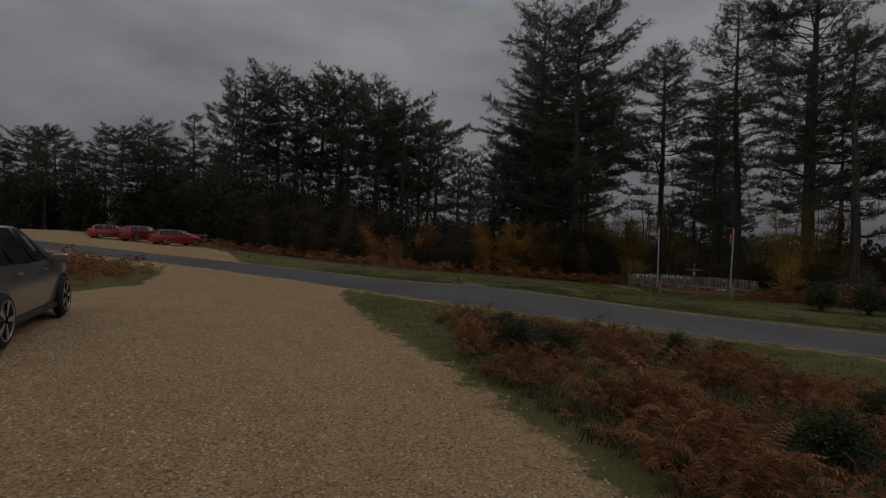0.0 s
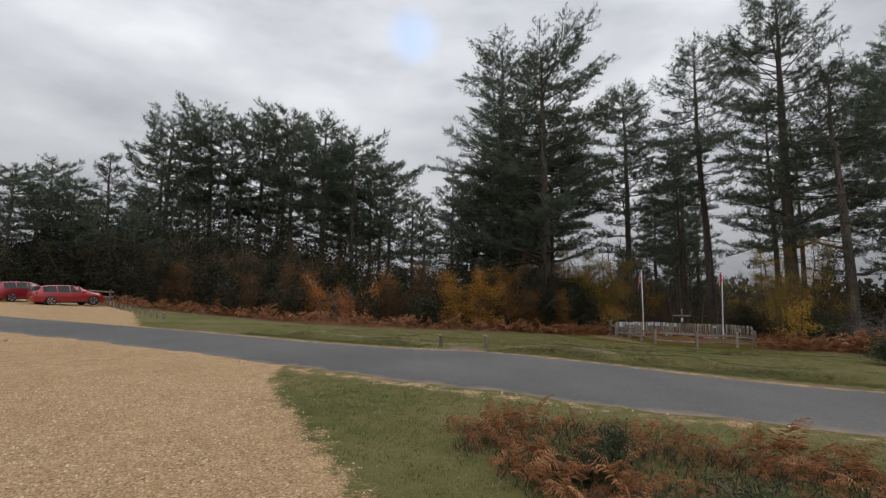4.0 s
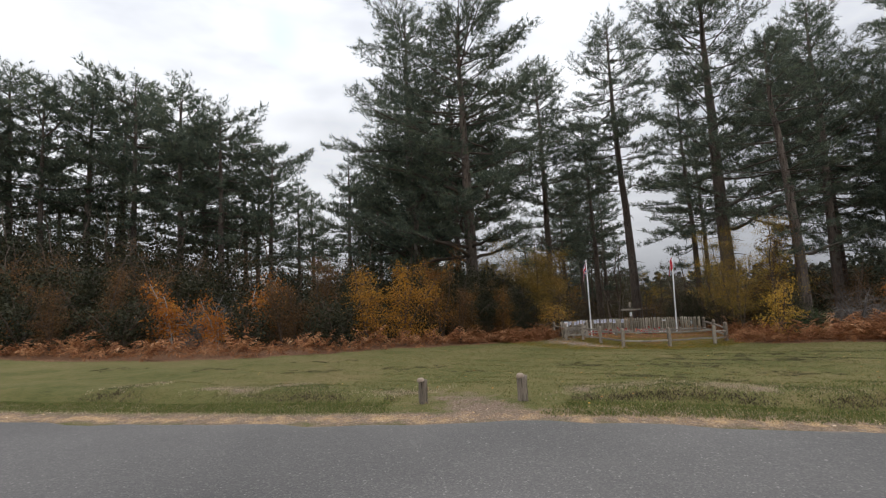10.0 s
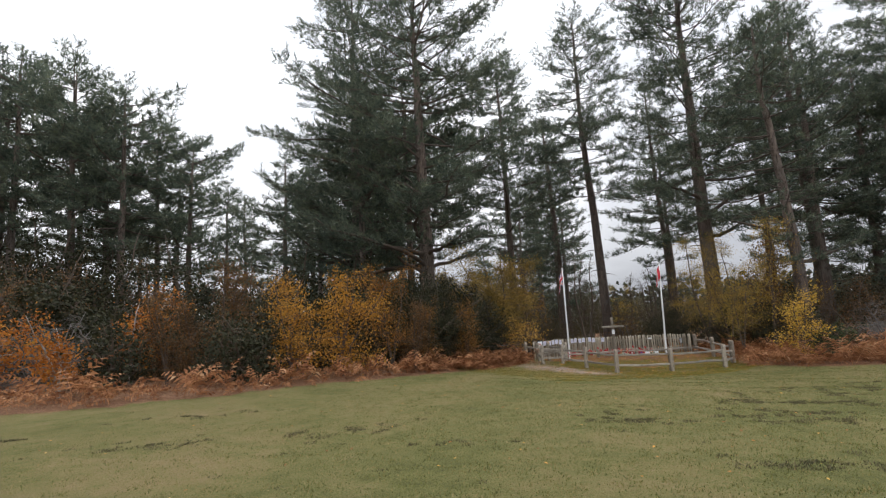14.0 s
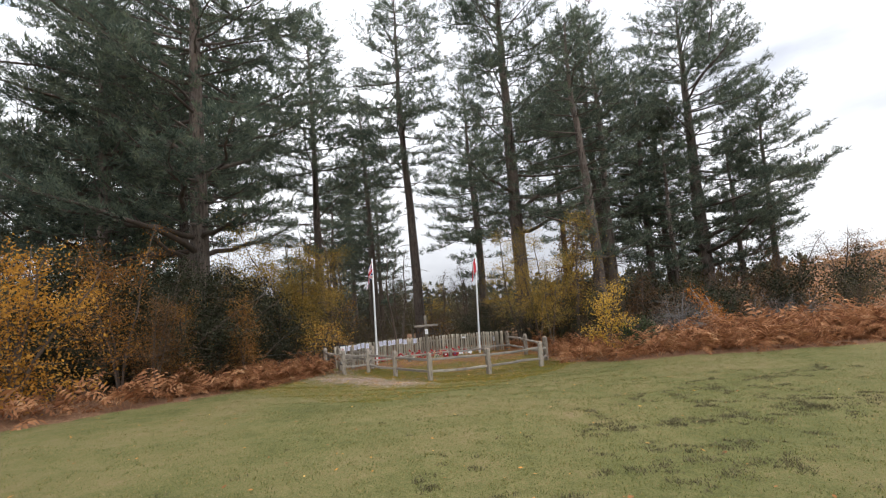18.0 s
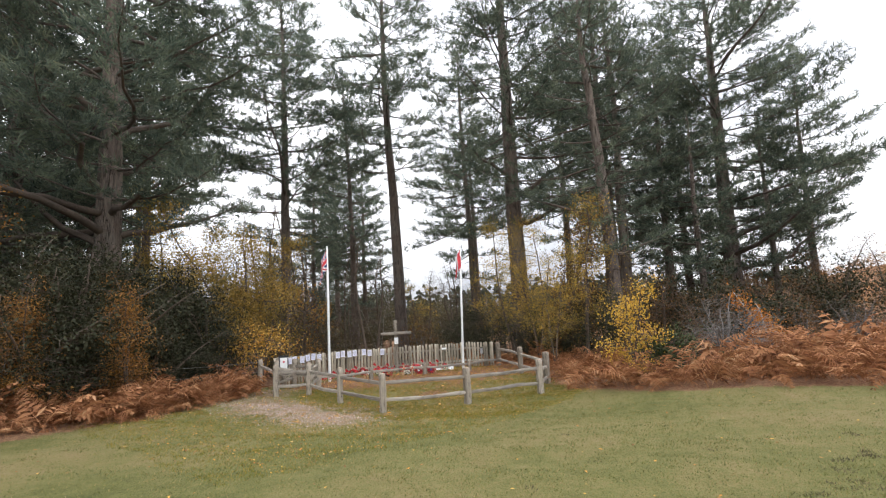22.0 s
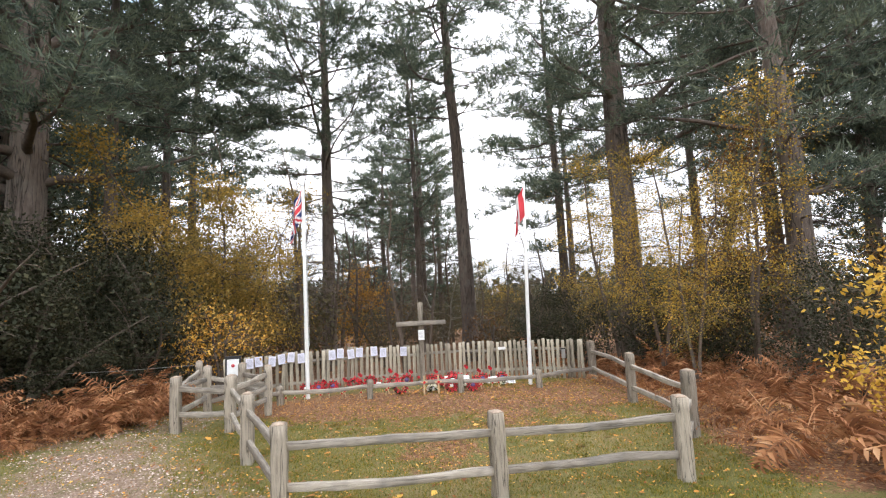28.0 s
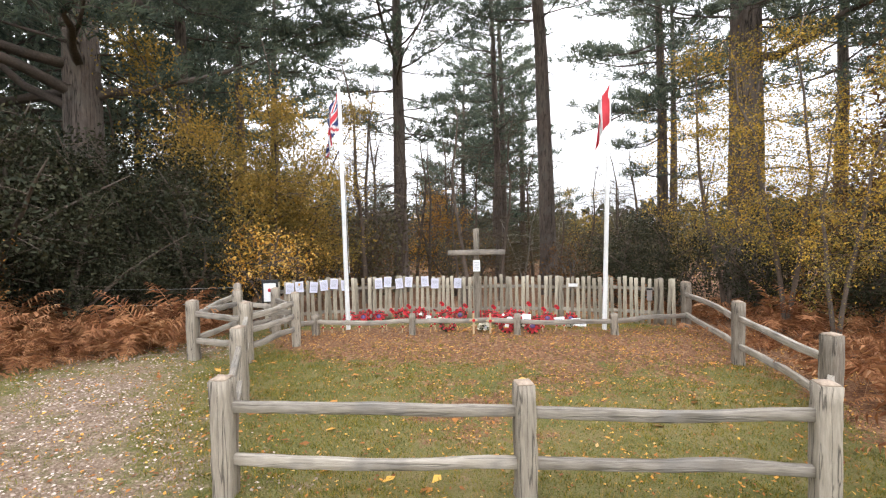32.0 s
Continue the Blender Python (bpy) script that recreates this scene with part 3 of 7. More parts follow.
def zones(x, y):
    """How far each point belongs to gravel, leaf litter and trodden earth, 0 to 1."""
    d, _ = along(ROAD, x, y)
    g, _ = along(GRAVEL_EDGE, x, y)
    i, _ = along(ISLAND, x, y)
    p, _ = along(PARK_EDGE, x, y)
    w, _ = along(WOOD, x, y)
    south = smooth(d, -0.5, 0.3)
    apron = south * smooth(g, -0.6, 0.5) * (1 - smooth(i, -0.3, 0.3))
    park = smooth(-d, 1.5, 2.2) * smooth(p, -0.4, 0.6) * (1 - smooth(w, -1.2, 0.2))
    verge = 0.95 * np.exp(-((np.abs(d) - np.where(d > 0, 2.25, 1.92)) / 0.36) ** 2)
    gravel = np.clip(np.maximum(np.maximum(apron, park), verge * np.where(d > 0, 0.5, 0.52)), 0, 1)
    litter = smooth(w, -0.7, 0.5)
    # inside the memorial plot leaves lie thickest towards the back
    plot = np.exp(-(((x - 17.0) * 0.5 + (y - 31.2) * 0.87) / 1.3) ** 2) * smooth(x, 13.5, 14.6) * (1 - smooth(x, 20.4, 21.2))
    patchy = 0.5 + 0.5 * np.sin(1.9 * x + 1.3 * np.sin(1.6 * y)) * np.sin(1.7 * y + 0.8 * np.sin(1.2 * x))
    inner = np.exp(-((x - 16.8) / 3.0) ** 2 - ((y - 29.6) / 2.2) ** 2)
    litter = np.maximum(litter, np.maximum(1.1 * plot, (0.34 + 0.44 * patchy) * inner))
    worn = 0.72 * np.exp(-((x - 12.0) / 1.1) ** 2 - ((y - 30.9) / 1.9) ** 2) + 0.58 * np.exp(-((x - 12.2) / 1.3) ** 2 - ((y - 28.5) / 1.1) ** 2) + 0.55 * np.exp(-((x - 13.2) / 0.9) ** 2 - ((y - 33.0) / 0.7) ** 2)
    worn = np.maximum(worn, 0.8 * np.exp(-((x - 0.72) / 0.5) ** 2 - ((y - 17.1) / 1.5) ** 2))
    worn = np.maximum(worn, verge * np.where(d > 0, 0.4, 1.0))
    for cx, cy, wide in ((-2.46, 20.66, 0.4), (-2.06, 20.2, 0.35), (-1.35, 20.41, 0.3), (0.2, 18.9, 0.35), (2.32, 17.15, 0.2), (3.8, 16.15, 0.35), (4.2, 15.9, 0.3)):
        a, b = (x - cx) * 0.86 - (y - cy) * 0.5, (x - cx) * 0.5 + (y - cy) * 0.86
        worn = np.maximum(worn, 0.85 * np.exp(-(a / wide) ** 2 - (b / 0.2) ** 2))
    return gravel, litter * (1 - gravel), np.clip(worn, 0, 1)


# ---- ground and road ----
def steps(lo, hi, fine, far, a, b, finest):
    """Grid lines: finest between a and b, fine between lo and hi, then ever wider."""
    mid = np.concatenate((np.arange(lo, a, fine), np.arange(a, b, finest), np.arange(b, hi + 1e-6, fine)))
    out = np.geomspace(1.0, far, 22)
    return np.concatenate((lo - out[::-1], mid, hi + out))


def build_ground():
    xs, ys = steps(-30, 26, 0.25, 900, -6, 10, 0.1), steps(-6, 44, 0.25, 900, 12, 23, 0.1)
    x, y = np.meshgrid(xs, ys, indexing="ij")
    v = np.stack((x, y, ground(x, y)), -1).reshape(-1, 3)
    a, b = np.meshgrid(np.arange(len(xs) - 1), np.arange(len(ys) - 1), indexing="ij")
    k = (a * len(ys) + b).ravel()
    f = np.concatenate((np.stack((k, k + len(ys), k + len(ys) + 1), -1), np.stack((k, k + len(ys) + 1, k + 1), -1)))
    me = tri_mesh("ground", v, f, M_GROUND, True)
    for name, value in zip(("gravel", "litter", "worn"), zones(v[:, 0], v[:, 1])):
        me.attributes.new(name, "FLOAT", "POINT").data.foreach_set("value", value.astype(np.float32))
    tagged(new("ground", me), "grazed turf with tan gravel and leaf litter", "ground", kind="structure")


def build_road():
    # a smooth centre line through the road's corners
    pts = np.array(ROAD, float)
    run = np.concatenate(([0], np.cumsum(np.hypot(*np.diff(pts, axis=0).T))))
    s = np.arange(0, run[-1], 0.4)
    line = np.stack([np.interp(s, run, pts[:, k]) for k in (0, 1)], -1)
    for _ in range(60):
        line[1:-1] = (line[:-2] + 2 * line[1:-1] + line[2:]) / 4
    d = np.gradient(line, axis=0)
    d /= np.linalg.norm(d, axis=1)[:, None]
    side = np.stack((-d[:, 1], d[:, 0]), -1)
    across = np.array((-1, -0.93, -0.8, -0.5, 0, 0.5, 0.8, 0.93, 1))
    wob = 2.05 + 0.07 * np.sin(s * 1.7) + 0.05 * np.sin(s * 4.1 + 1) + 0.03 * np.sin(s * 9.7)
    v, e = [], []
    for u in across:
        p = line + side * (u * wob * (0.83 if u < 0 else 1.0))[:, None]
        z = ground(p[:, 0], p[:, 1]) + 0.02 + 0.035 * (1 - u * u) - (0.03 if abs(u) == 1 else 0)
        v.append(np.column_stack((p, z)))
        e.append(np.full(len(s), abs(u) ** 6))
    v, e = np.stack(v, 1).reshape(-1, 3), np.stack(e, 1).ravel()
    n, m = len(s), len(across)
    a, b = np.meshgrid(np.arange(n - 1), np.arange(m - 1), indexing="ij")
    k = (a * m + b).ravel()
    f = np.concatenate((np.stack((k, k + m + 1, k + m), -1), np.stack((k, k + 1, k + m + 1), -1)))[:, ::-1]
    me = tri_mesh("road", v, f, M_ROAD, True)
    me.attributes.new("edge", "FLOAT", "POINT").data.foreach_set("value", e.astype(np.float32))
    tagged(new("road", me), "narrow worn grey asphalt lane with crumbling sandy edges", "road", kind="structure")


build_ground()
build_road()


# ---- trees ----
def tufts(heap, centres, ways, size, g, needles, wide):
    """Brushes of needles: short blades fanning out round each upturned shoot."""
    c, w = np.asarray(centres), np.asarray(ways)
    n = len(c)
    for _ in range(needles):
        d = g.normal(0, 0.55, (n, 3)) + w * 0.9
        d /= np.linalg.norm(d, axis=1)[:, None] + 1e-9
        s = np.cross(d, g.normal(0, 1, (n, 3)))
        s /= np.linalg.norm(s, axis=1)[:, None] + 1e-9
        ln = (size * g.uniform(0.6, 1.2, n))[:, None]
        o = c + w * (size * g.uniform(-0.3, 0.45, n))[:, None] + g.normal(0, 0.16 * size, (n, 3))
        v = np.stack((o - s * ln * wide, o + s * ln * wide, o + d * ln), 1).reshape(-1, 3)
        heap.add(v, np.arange(3 * n).reshape(-1, 3))


def pine_meshes(seed, height, start, reach, girth, lean=(0.0, 0.0), top=0.5, density=1.0, limbs=0, dead=8, tuft=0.27, gap=0.8, needles=10, limb_ways=(0.0, 6.28), boughs=(), droop=0.0, wide=0.065):
    """Bark, limbs and needles of a pine. start: where the crown begins; top: how flat-topped it is; boughs: heavy limbs as (height, heading in degrees, rise, length)."""
    g = np.random.default_rng(seed)
    hs = np.linspace(0, 1, 16)
    bend = np.cumsum(g.normal(0, 0.05, (16, 2)), axis=0) * hs[:, None]
    p = np.column_stack((lean[0] * hs + bend[:, 0], lean[1] * hs + bend[:, 1], hs * height))
    r = girth * (1 - hs) ** 0.75 * 0.92 + 0.025
    r[0] *= 1.35
    p[0, 2] = -0.35
    trunk, wood, crown = Heap(), Heap(), Heap()
    trunk.add(*tube(p, r, 12))
    spots, ways = [], []

    def at_height(h):
        k = h / height
        return np.array([np.interp(k, hs, p[:, 0]), np.interp(k, hs, p[:, 1]), h])

    def branch(base, heading, rise, length, thick, leafy_from, curl, sway=0.12):
        """A limb that carries flat sprays of side shoots, their tips turned up."""
        s = np.linspace(0, 1, 8)
        a = heading + np.cumsum(g.normal(0, sway, 8))
        e = rise + curl * s + g.normal(0, sway * 0.7, 8)
        d = np.stack((np.cos(a) * np.cos(e), np.sin(a) * np.cos(e), np.sin(e)), -1) * (length / 7)
        q = base + np.vstack(([0, 0, 0], np.cumsum(d[:-1], axis=0)))
        wood.add(*tube(q, thick * (1 - s * 0.88), 5 if thick > 0.07 else 3, False))
        n = max(3, int(length * 3.3 * density))
        u = leafy_from + (1 - leafy_from) * (np.arange(n) + g.random(n)) / n
        o = np.stack([np.interp(u, s, q[:, j]) for j in range(3)], -1)
        way = np.interp(u, s, a) + np.where(np.arange(n) % 2, 1, -1) * g.uniform(0.35, 1.15, n)
        tl = (0.30 + 0.33 * length * (1.02 - u) ** 0.8) * g.uniform(0.55, 1.2, n)
        td = np.stack((np.cos(way), np.sin(way), 0.10 + g.normal(0, 0.16, n)), -1)
        td /= np.linalg.norm(td, axis=1)[:, None]
        for k in range(n):
            wood.add([o[k], o[k] + td[k] * tl[k], o[k] + (0.012, 0.012, 0.022)], [(0, 1, 2)])
            m = max(2, int(tl[k] / 0.17))
            w = np.linspace(0.3, 1.0, m)[:, None]
            spots.append(o[k] + td[k] * tl[k] * w + g.normal(0, 0.05, (m, 3)) + (0, 0, 0.10) * w ** 2)
            ways.append(td[k] * 0.75 + g.normal(0, 0.4, (m, 3)) + (0, 0, 0.55))
        m = max(2, int(length * 1.4))
        w = g.uniform(0.7, 1.0, m)
        spots.append(np.stack([np.interp(w, s, q[:, j]) for j in range(3)], -1))
        ways.append(np.repeat((d[-1] / (length / 7))[None], m, 0) * 0.7 + g.normal(0, 0.4, (m, 3)) + (0, 0, 0.5))

    h, spin, lobe = start, g.uniform(0, 6.28), g.uniform(0, 6.28, 3)
    while h < height - 0.3:
        u = (h - start) / (height - start)
        full = (1 - u ** (1.3 + 2.2 * top)) ** (0.85 - 0.35 * top) * (0.6 + 0.4 * smooth(u, 0, 0.22))
        for k in range(4 + (g.random() < 0.6)):
            spin += 2.4
            uneven = 1 + 0.22 * math.sin(spin + lobe[0] + 5 * u) + 0.16 * math.sin(2 * spin + lobe[1] - 9 * u)
            ln = max(0.45, reach * full * uneven * g.uniform(0.55, 1.08))
            branch(at_height(h + g.uniform(-0.22, 0.22)), spin + g.normal(0, 0.3), -0.08 - droop * (1 - u) + 0.55 * u ** 2 + g.normal(0, 0.16), ln, 0.014 + 0.009 * ln, 0.22, 0.42 + droop * 0.6)
        h += gap * g.uniform(0.7, 1.35) * (1.2 - 0.55 * u)
    for k in range(limbs):
        ln = reach * g.uniform(0.85, 1.15)
        branch(at_height(start * g.uniform(0.75, 1.5)), g.uniform(*limb_ways), g.uniform(-0.05, 0.35), ln, girth * 0.3, 0.35, 0.25, 0.2)
    for up, heading, rise, ln in boughs:
        branch(at_height(up), radians(heading), rise, ln, girth * 0.27, 0.28, 0.45, 0.26)
    for k in range(dead):
        hh, a = g.uniform(start * 0.35, start * 1.05), g.uniform(0, 6.28)
        ln = g.uniform(0.5, 1.9)
        b = at_height(hh)
        q = [b, b + (math.cos(a) * ln * 0.5, math.sin(a) * ln * 0.5, -0.02), b + (math.cos(a + 0.2) * ln, math.sin(a + 0.2) * ln, -0.18 * ln)]
        wood.add(*tube(q, (0.03, 0.02, 0.006), 4, False))
    for k in range(4):
        spots.append(at_height(height - 0.2 * k) + g.normal(0, 0.12, (2, 3)))
        ways.append(np.array(((0.3, 0, 1.0), (-0.2, 0.2, 1.0))))
    w = np.concatenate(ways)
    tufts(crown, np.concatenate(spots), w / np.linalg.norm(w, axis=1)[:, None], tuft, g, needles, wide)
    return trunk.mesh("trunk", M_BARK, True), wood.mesh("branchwork", M_LIMB), crown.mesh("crown", M_NEEDLE)


def plant_pine(x, y, label, group, meshes, turn=0.0, size=1.0):
    t = thing("pine_tree", x, y, gz(x, y), label, "tree", group)
    for me in meshes:
        ob = part(me.name.split(".")[0], me, t)
        if ob.name.startswith(("branchwork", "crown")):
            ob["kind"] = "stuff"
    t.matrix_basis = pose(x, y, gz(x, y), 0, 0, turn) @ Matrix.Scale(size, 4)
    return t


def pine(x, y, top_z, start, reach, girth, label, seed, **more):
    z = gz(x, y)
    return plant_pine(x, y, label, "pines round the memorial", pine_meshes(seed, top_z - z, start, reach, girth, **more))


pine(10.8, 38.5, 21.2, 6.2, 7.4, 0.46, "broad old pine with heavy low limbs beside the memorial plot", 1, top=1.0, limbs=4, limb_ways=(1.8, 4.3), density=1.15, boughs=((4.9, -18, 0.15, 4.6), (8.0, -14, 0.35, 5.6), (4.6, 172, 0.5, 4.6), (6.4, 205, 0.3, 5.2), (5.6, 250, 0.1, 4.4), (7.2, 60, 0.2, 4.6)))
pine(9.4, 46.2, 25.4, 6.0, 6.8, 0.42, "tall pine with long layered side branches", 2, top=0.9, density=1.05, limbs=5, limb_ways=(2.2, 4.4))
pine(25.5, 32.4, 23.2, 6.4, 5.6, 0.47, "massive straight-trunked pine behind the side rails", 3, top=0.95, density=1.2, dead=14, boughs=((6.4, -60, 0.2, 4.8), (7.6, -75, 0.3, 5.0), (8.4, 200, 0.2, 4.0)))
pine(26.4, 41.2, 24.0, 11.5, 5.4, 0.38, "slender leaning pine with an open crown", 4, lean=(-1.0, -0.6), top=0.9, density=1.2, gap=0.75, dead=16)
pine(21.2, 45.2, 22.0, 7.0, 5.6, 0.34, "straight dark pine with a dense crown", 5, top=0.85, density=1.3, dead=18)
pine(30.2, 38.5, 18.8, 5.0, 4.0, 0.24, "thin pine with tiered drooping branches", 6, top=0.3, density=1.0, gap=0.95, dead=6, droop=0.25)
pine(30.6, 50.8, 19.5, 6.0, 3.8, 0.26, "thin pine seen beyond the picket fence", 7, top=0.4, density=1.0, gap=0.8)
pine(28.0, 47.4, 19.0, 6.5, 3.6, 0.24, "thin pine with a small dense crown", 8, top=0.4, density=1.0, gap=0.8)
pine(24.6, 27.6, 16.0, 4.2, 4.2, 0.30, "bushy dark pine above the bracken", 9, top=0.6, limbs=2, density=0.7)
pine(36.4, 25.4, 20.6, 3.6, 6.6, 0.50, "spreading flat-topped pine at the wood's corner", 10, top=0.95, limbs=4, density=1.35, gap=0.72)
pine(33.9, 28.0, 15.5, 3.4, 3.8, 0.28, "pine half hidden behind a broader one", 11, top=0.5)
pine(34.6, 31.2, 22.0, 5.0, 5.0, 0.36, "tall dense pine at the back of the stand", 12, top=0.8, density=1.2)
pine(30.0, 29.0, 18.0, 5.0, 4.2, 0.3, "mid-sized pine with a full crown", 13, top=0.75, density=0.9)

KINDS = [pine_meshes(21, 21.0, 8.5, 6.4, 0.34, top=0.9, density=0.8, gap=1.0, tuft=0.40, needles=6, dead=5, wide=0.085), pine_meshes(22, 18.0, 7.0, 5.6, 0.30, top=0.85, density=0.8, gap=0.95, tuft=0.40, needles=6, dead=5, wide=0.085),
         pine_meshes(23, 19.5, 9.5, 5.8, 0.28, top=0.85, density=0.8, gap=1.0, tuft=0.40, needles=6, dead=7, wide=0.085), pine_meshes(24, 16.0, 3.0, 4.4, 0.26, top=0.35, density=0.75, gap=0.95, tuft=0.40, needles=6, dead=4, wide=0.085)]
# the stand west of the gap, the far western edge, and the wood behind
STAND = [(-4.2, 50.8, 0, 0.84), (-0.6, 54.0, 1, 0.86), (-20.5, 60, 0, 1.02), (-17.5, 57.5, 2, 0.97), (-14.8, 58.5, 0, 0.99), (-12.9, 61, 1, 1.12), (-11.3, 57.5, 2, 1.10), (-7.3, 53.5, 0, 0.91), (-5.8, 57, 1, 0.99), (-2.6, 55.5, 2, 0.86), (-1.6, 62, 1, 0.88), (2.4, 62, 3, 0.93), (-9.0, 66, 0, 0.93), (-24.5, 58.5, 0, 0.93), (-27, 63, 1, 0.98), (4.4, 68, 3, 0.98), (-19, 66, 3, 1.02), (-14.5, 67, 3, 0.98), (-4.5, 66, 3, 0.84), (-24, 66, 3, 1.02), (-30, 58, 3, 0.93)]
WEST = [(-23, 51, 3, 0.66), (-31, 52, 3, 0.64), (-39, 51, 3, 0.62), (-46, 50, 3, 0.62), (-53, 50, 3, 0.62), (-60, 50, 3, 0.64), (-67, 49, 3, 0.62), (-28.5, 50, 1, 0.56), (-31.5, 47, 0, 0.49), (-35, 50, 2, 0.54), (-38, 46, 1, 0.54), (-42, 49, 0, 0.50), (-46, 45, 1, 0.57), (-50, 49, 2, 0.53), (-25, 47, 3, 0.51), (-21, 45, 3, 0.48), (-55, 44, 0, 0.51), (-60, 48, 1, 0.58), (-66, 44, 0, 0.54), (-33, 54, 0, 0.61), (-44, 55, 0, 0.58), (-28, 53, 3, 0.61), (-36, 57, 3, 0.61), (-40, 53, 3, 0.54), (-48, 53, 3, 0.58), (-56, 51, 3, 0.58), (-22, 54, 3, 0.66), (-26, 56, 3, 0.66), (-34, 59, 3, 0.66), (-30, 55, 3, 0.63), (-42, 58, 3, 0.66), (-47, 56, 3, 0.63), (-52, 55, 3, 0.63), (-19, 53, 3, 0.6), (-27, 49, 3, 0.48)]
BEHIND = [(7.2, 47.5, 3, 0.8), (10.6, 50.5, 3, 0.85), (12.8, 49.5, 3, 0.6), (6.0, 53.0, 3, 0.95), (13.8, 56.0, 3, 1.0), (8.8, 57.0, 3, 1.0), (12.3, 53, 1, 1.0), (14.8, 47.5, 2, 0.9), (17.5, 58, 0, 1.0), (8.2, 41.5, 3, 0.95), (12.6, 44.8, 2, 1.0), (38.5, 36, 0, 0.95), (38, 28, 3, 1.0), (38, 44, 2, 0.95), (36, 60, 0, 0.9), (16, 66, 0, 1.0), (31.2, 57, 3, 0.98), (34.5, 54, 3, 0.95), (39.5, 22.0, 1, 0.78), (37.4, 23.6, 3, 0.75), (31.0, 25.8, 3, 0.7)]
g = np.random.default_rng(29)
for k in range(16):
    BEHIND.append((17.0 + 1.9 * k + g.uniform(-1, 1), 66.0 + g.uniform(0, 14), (3, 2, 3, 1)[k % 4], g.uniform(0.4, 0.62)))
for places, label, group in ((STAND, "tall flat-topped pine in a close stand", "pines of the western stand"), (WEST, "dark pine at the edge of the far wood", "pines at the far wood edge"), (BEHIND, "pine in the wood behind the memorial", "pines in the wood behind")):
    for k, (x, y, kind, size) in enumerate(places):
        plant_pine(x, y, label, group, KINDS[kind], turn=k * 77.0, size=size)


LEAF = (np.array(((0, -0.1, 0), (0.32, 0.3, 0.05), (0, 1.0, 0), (-0.32, 0.3, 0.05))), np.array(((0, 1, 2), (0, 2, 3))))


def broadleaf_meshes(seed, height, spread, girth, leaf_material, bark, leaves=3000, leaf=0.085, low=0.2, stems=1, lean=(0, 0), shape=1.0, cluster=0.2, twigs=4.0):
    """A small leafing tree: one or more stems, rising branches, twigs and single leaves."""
    g = np.random.default_rng(seed)
    stem, twig, crown, spots = Heap(), Heap(), Heap(), []
    for k in range(stems):
        top = height * g.uniform(0.62, 1.0)
        out = (0.0, 0.0) if stems == 1 else (g.normal(0, spread * 0.5), g.normal(0, spread * 0.5))
        s = np.linspace(0, 1, 9)
        wig = np.cumsum(g.normal(0, 0.02 * height, (9, 2)), axis=0) * s[:, None]
        p = np.column_stack(((lean[0] + out[0]) * s ** 1.3 + wig[:, 0], (lean[1] + out[1]) * s ** 1.3 + wig[:, 1], s * top))
        p[0, 2] = -0.2
        stem.add(*tube(p, girth * (1 - s) ** 0.8 + 0.008, 7))
        for b in range(int(9 + height * 2.2)):
            u = g.uniform(low, 0.97)
            o = np.array([np.interp(u, s, p[:, j]) for j in range(3)])
            a, ln = g.uniform(0, 6.28), spread * (1 - ((u - low) / (1 - low)) ** 1.6 * 0.8) * g.uniform(0.45, 1.05) * (0.55 + 0.45 * shape)
            e = g.uniform(0.0, 0.8)
            t = np.linspace(0, 1, 4)
            q = o + np.stack((np.cos(a + 0.3 * t) * t * ln * math.cos(e), np.sin(a + 0.3 * t) * t * ln * math.cos(e), t * ln * math.sin(e) * (1 - 0.25 * t) - 0.22 * ln * t * t), -1)
            twig.add(*tube(q, girth * 0.28 * (1 - u * 0.5) * (1 - t * 0.85) + 0.003, 3, False))
            for w in range(int(3 + ln * twigs)):
                f = g.uniform(0.25, 1)
                c = np.array([np.interp(f, t, q[:, j]) for j in range(3)])
                end = c + g.normal(0, 0.20 * ln + 0.08, 3)
                twig.add([c, end, c + (0.006, 0.006, 0.008)], [(0, 1, 2)])
                spots.append(c + (end - c) * 0.5)
                spots.append(end)
    spots = np.array(spots)
    pick = spots[g.integers(0, len(spots), leaves)] + g.normal(0, cluster, (leaves, 3)) * (1, 1, 0.75)
    keep = pick[:, 2] > 0.15
    pick = pick[keep]
    crown.repeat(LEAF[0], LEAF[1], pick, turns(len(pick), 1.2, (leaf * 0.6, leaf * 1.25), seed))
    out = [stem.mesh("trunk", bark, True), twig.mesh("branchwork", bark)]
    return out + ([crown.mesh("crown", leaf_material)] if leaves > 1 else [])


def plant(name, x, y, label, category, group, meshes, turn=0.0, size=1.0, squash=1.0):
    t = thing(name, x, y, gz(x, y), label, category, group)
    for me in meshes:
        ob = part(me.name.split(".")[0], me, t)
        if ob.name.startswith(("branchwork", "crown")):
            ob["kind"] = "stuff"
    t.matrix_basis = pose(x, y, gz(x, y), 0, 0, turn) @ Matrix.Diagonal((size, size, size * squash, 1))
    return t




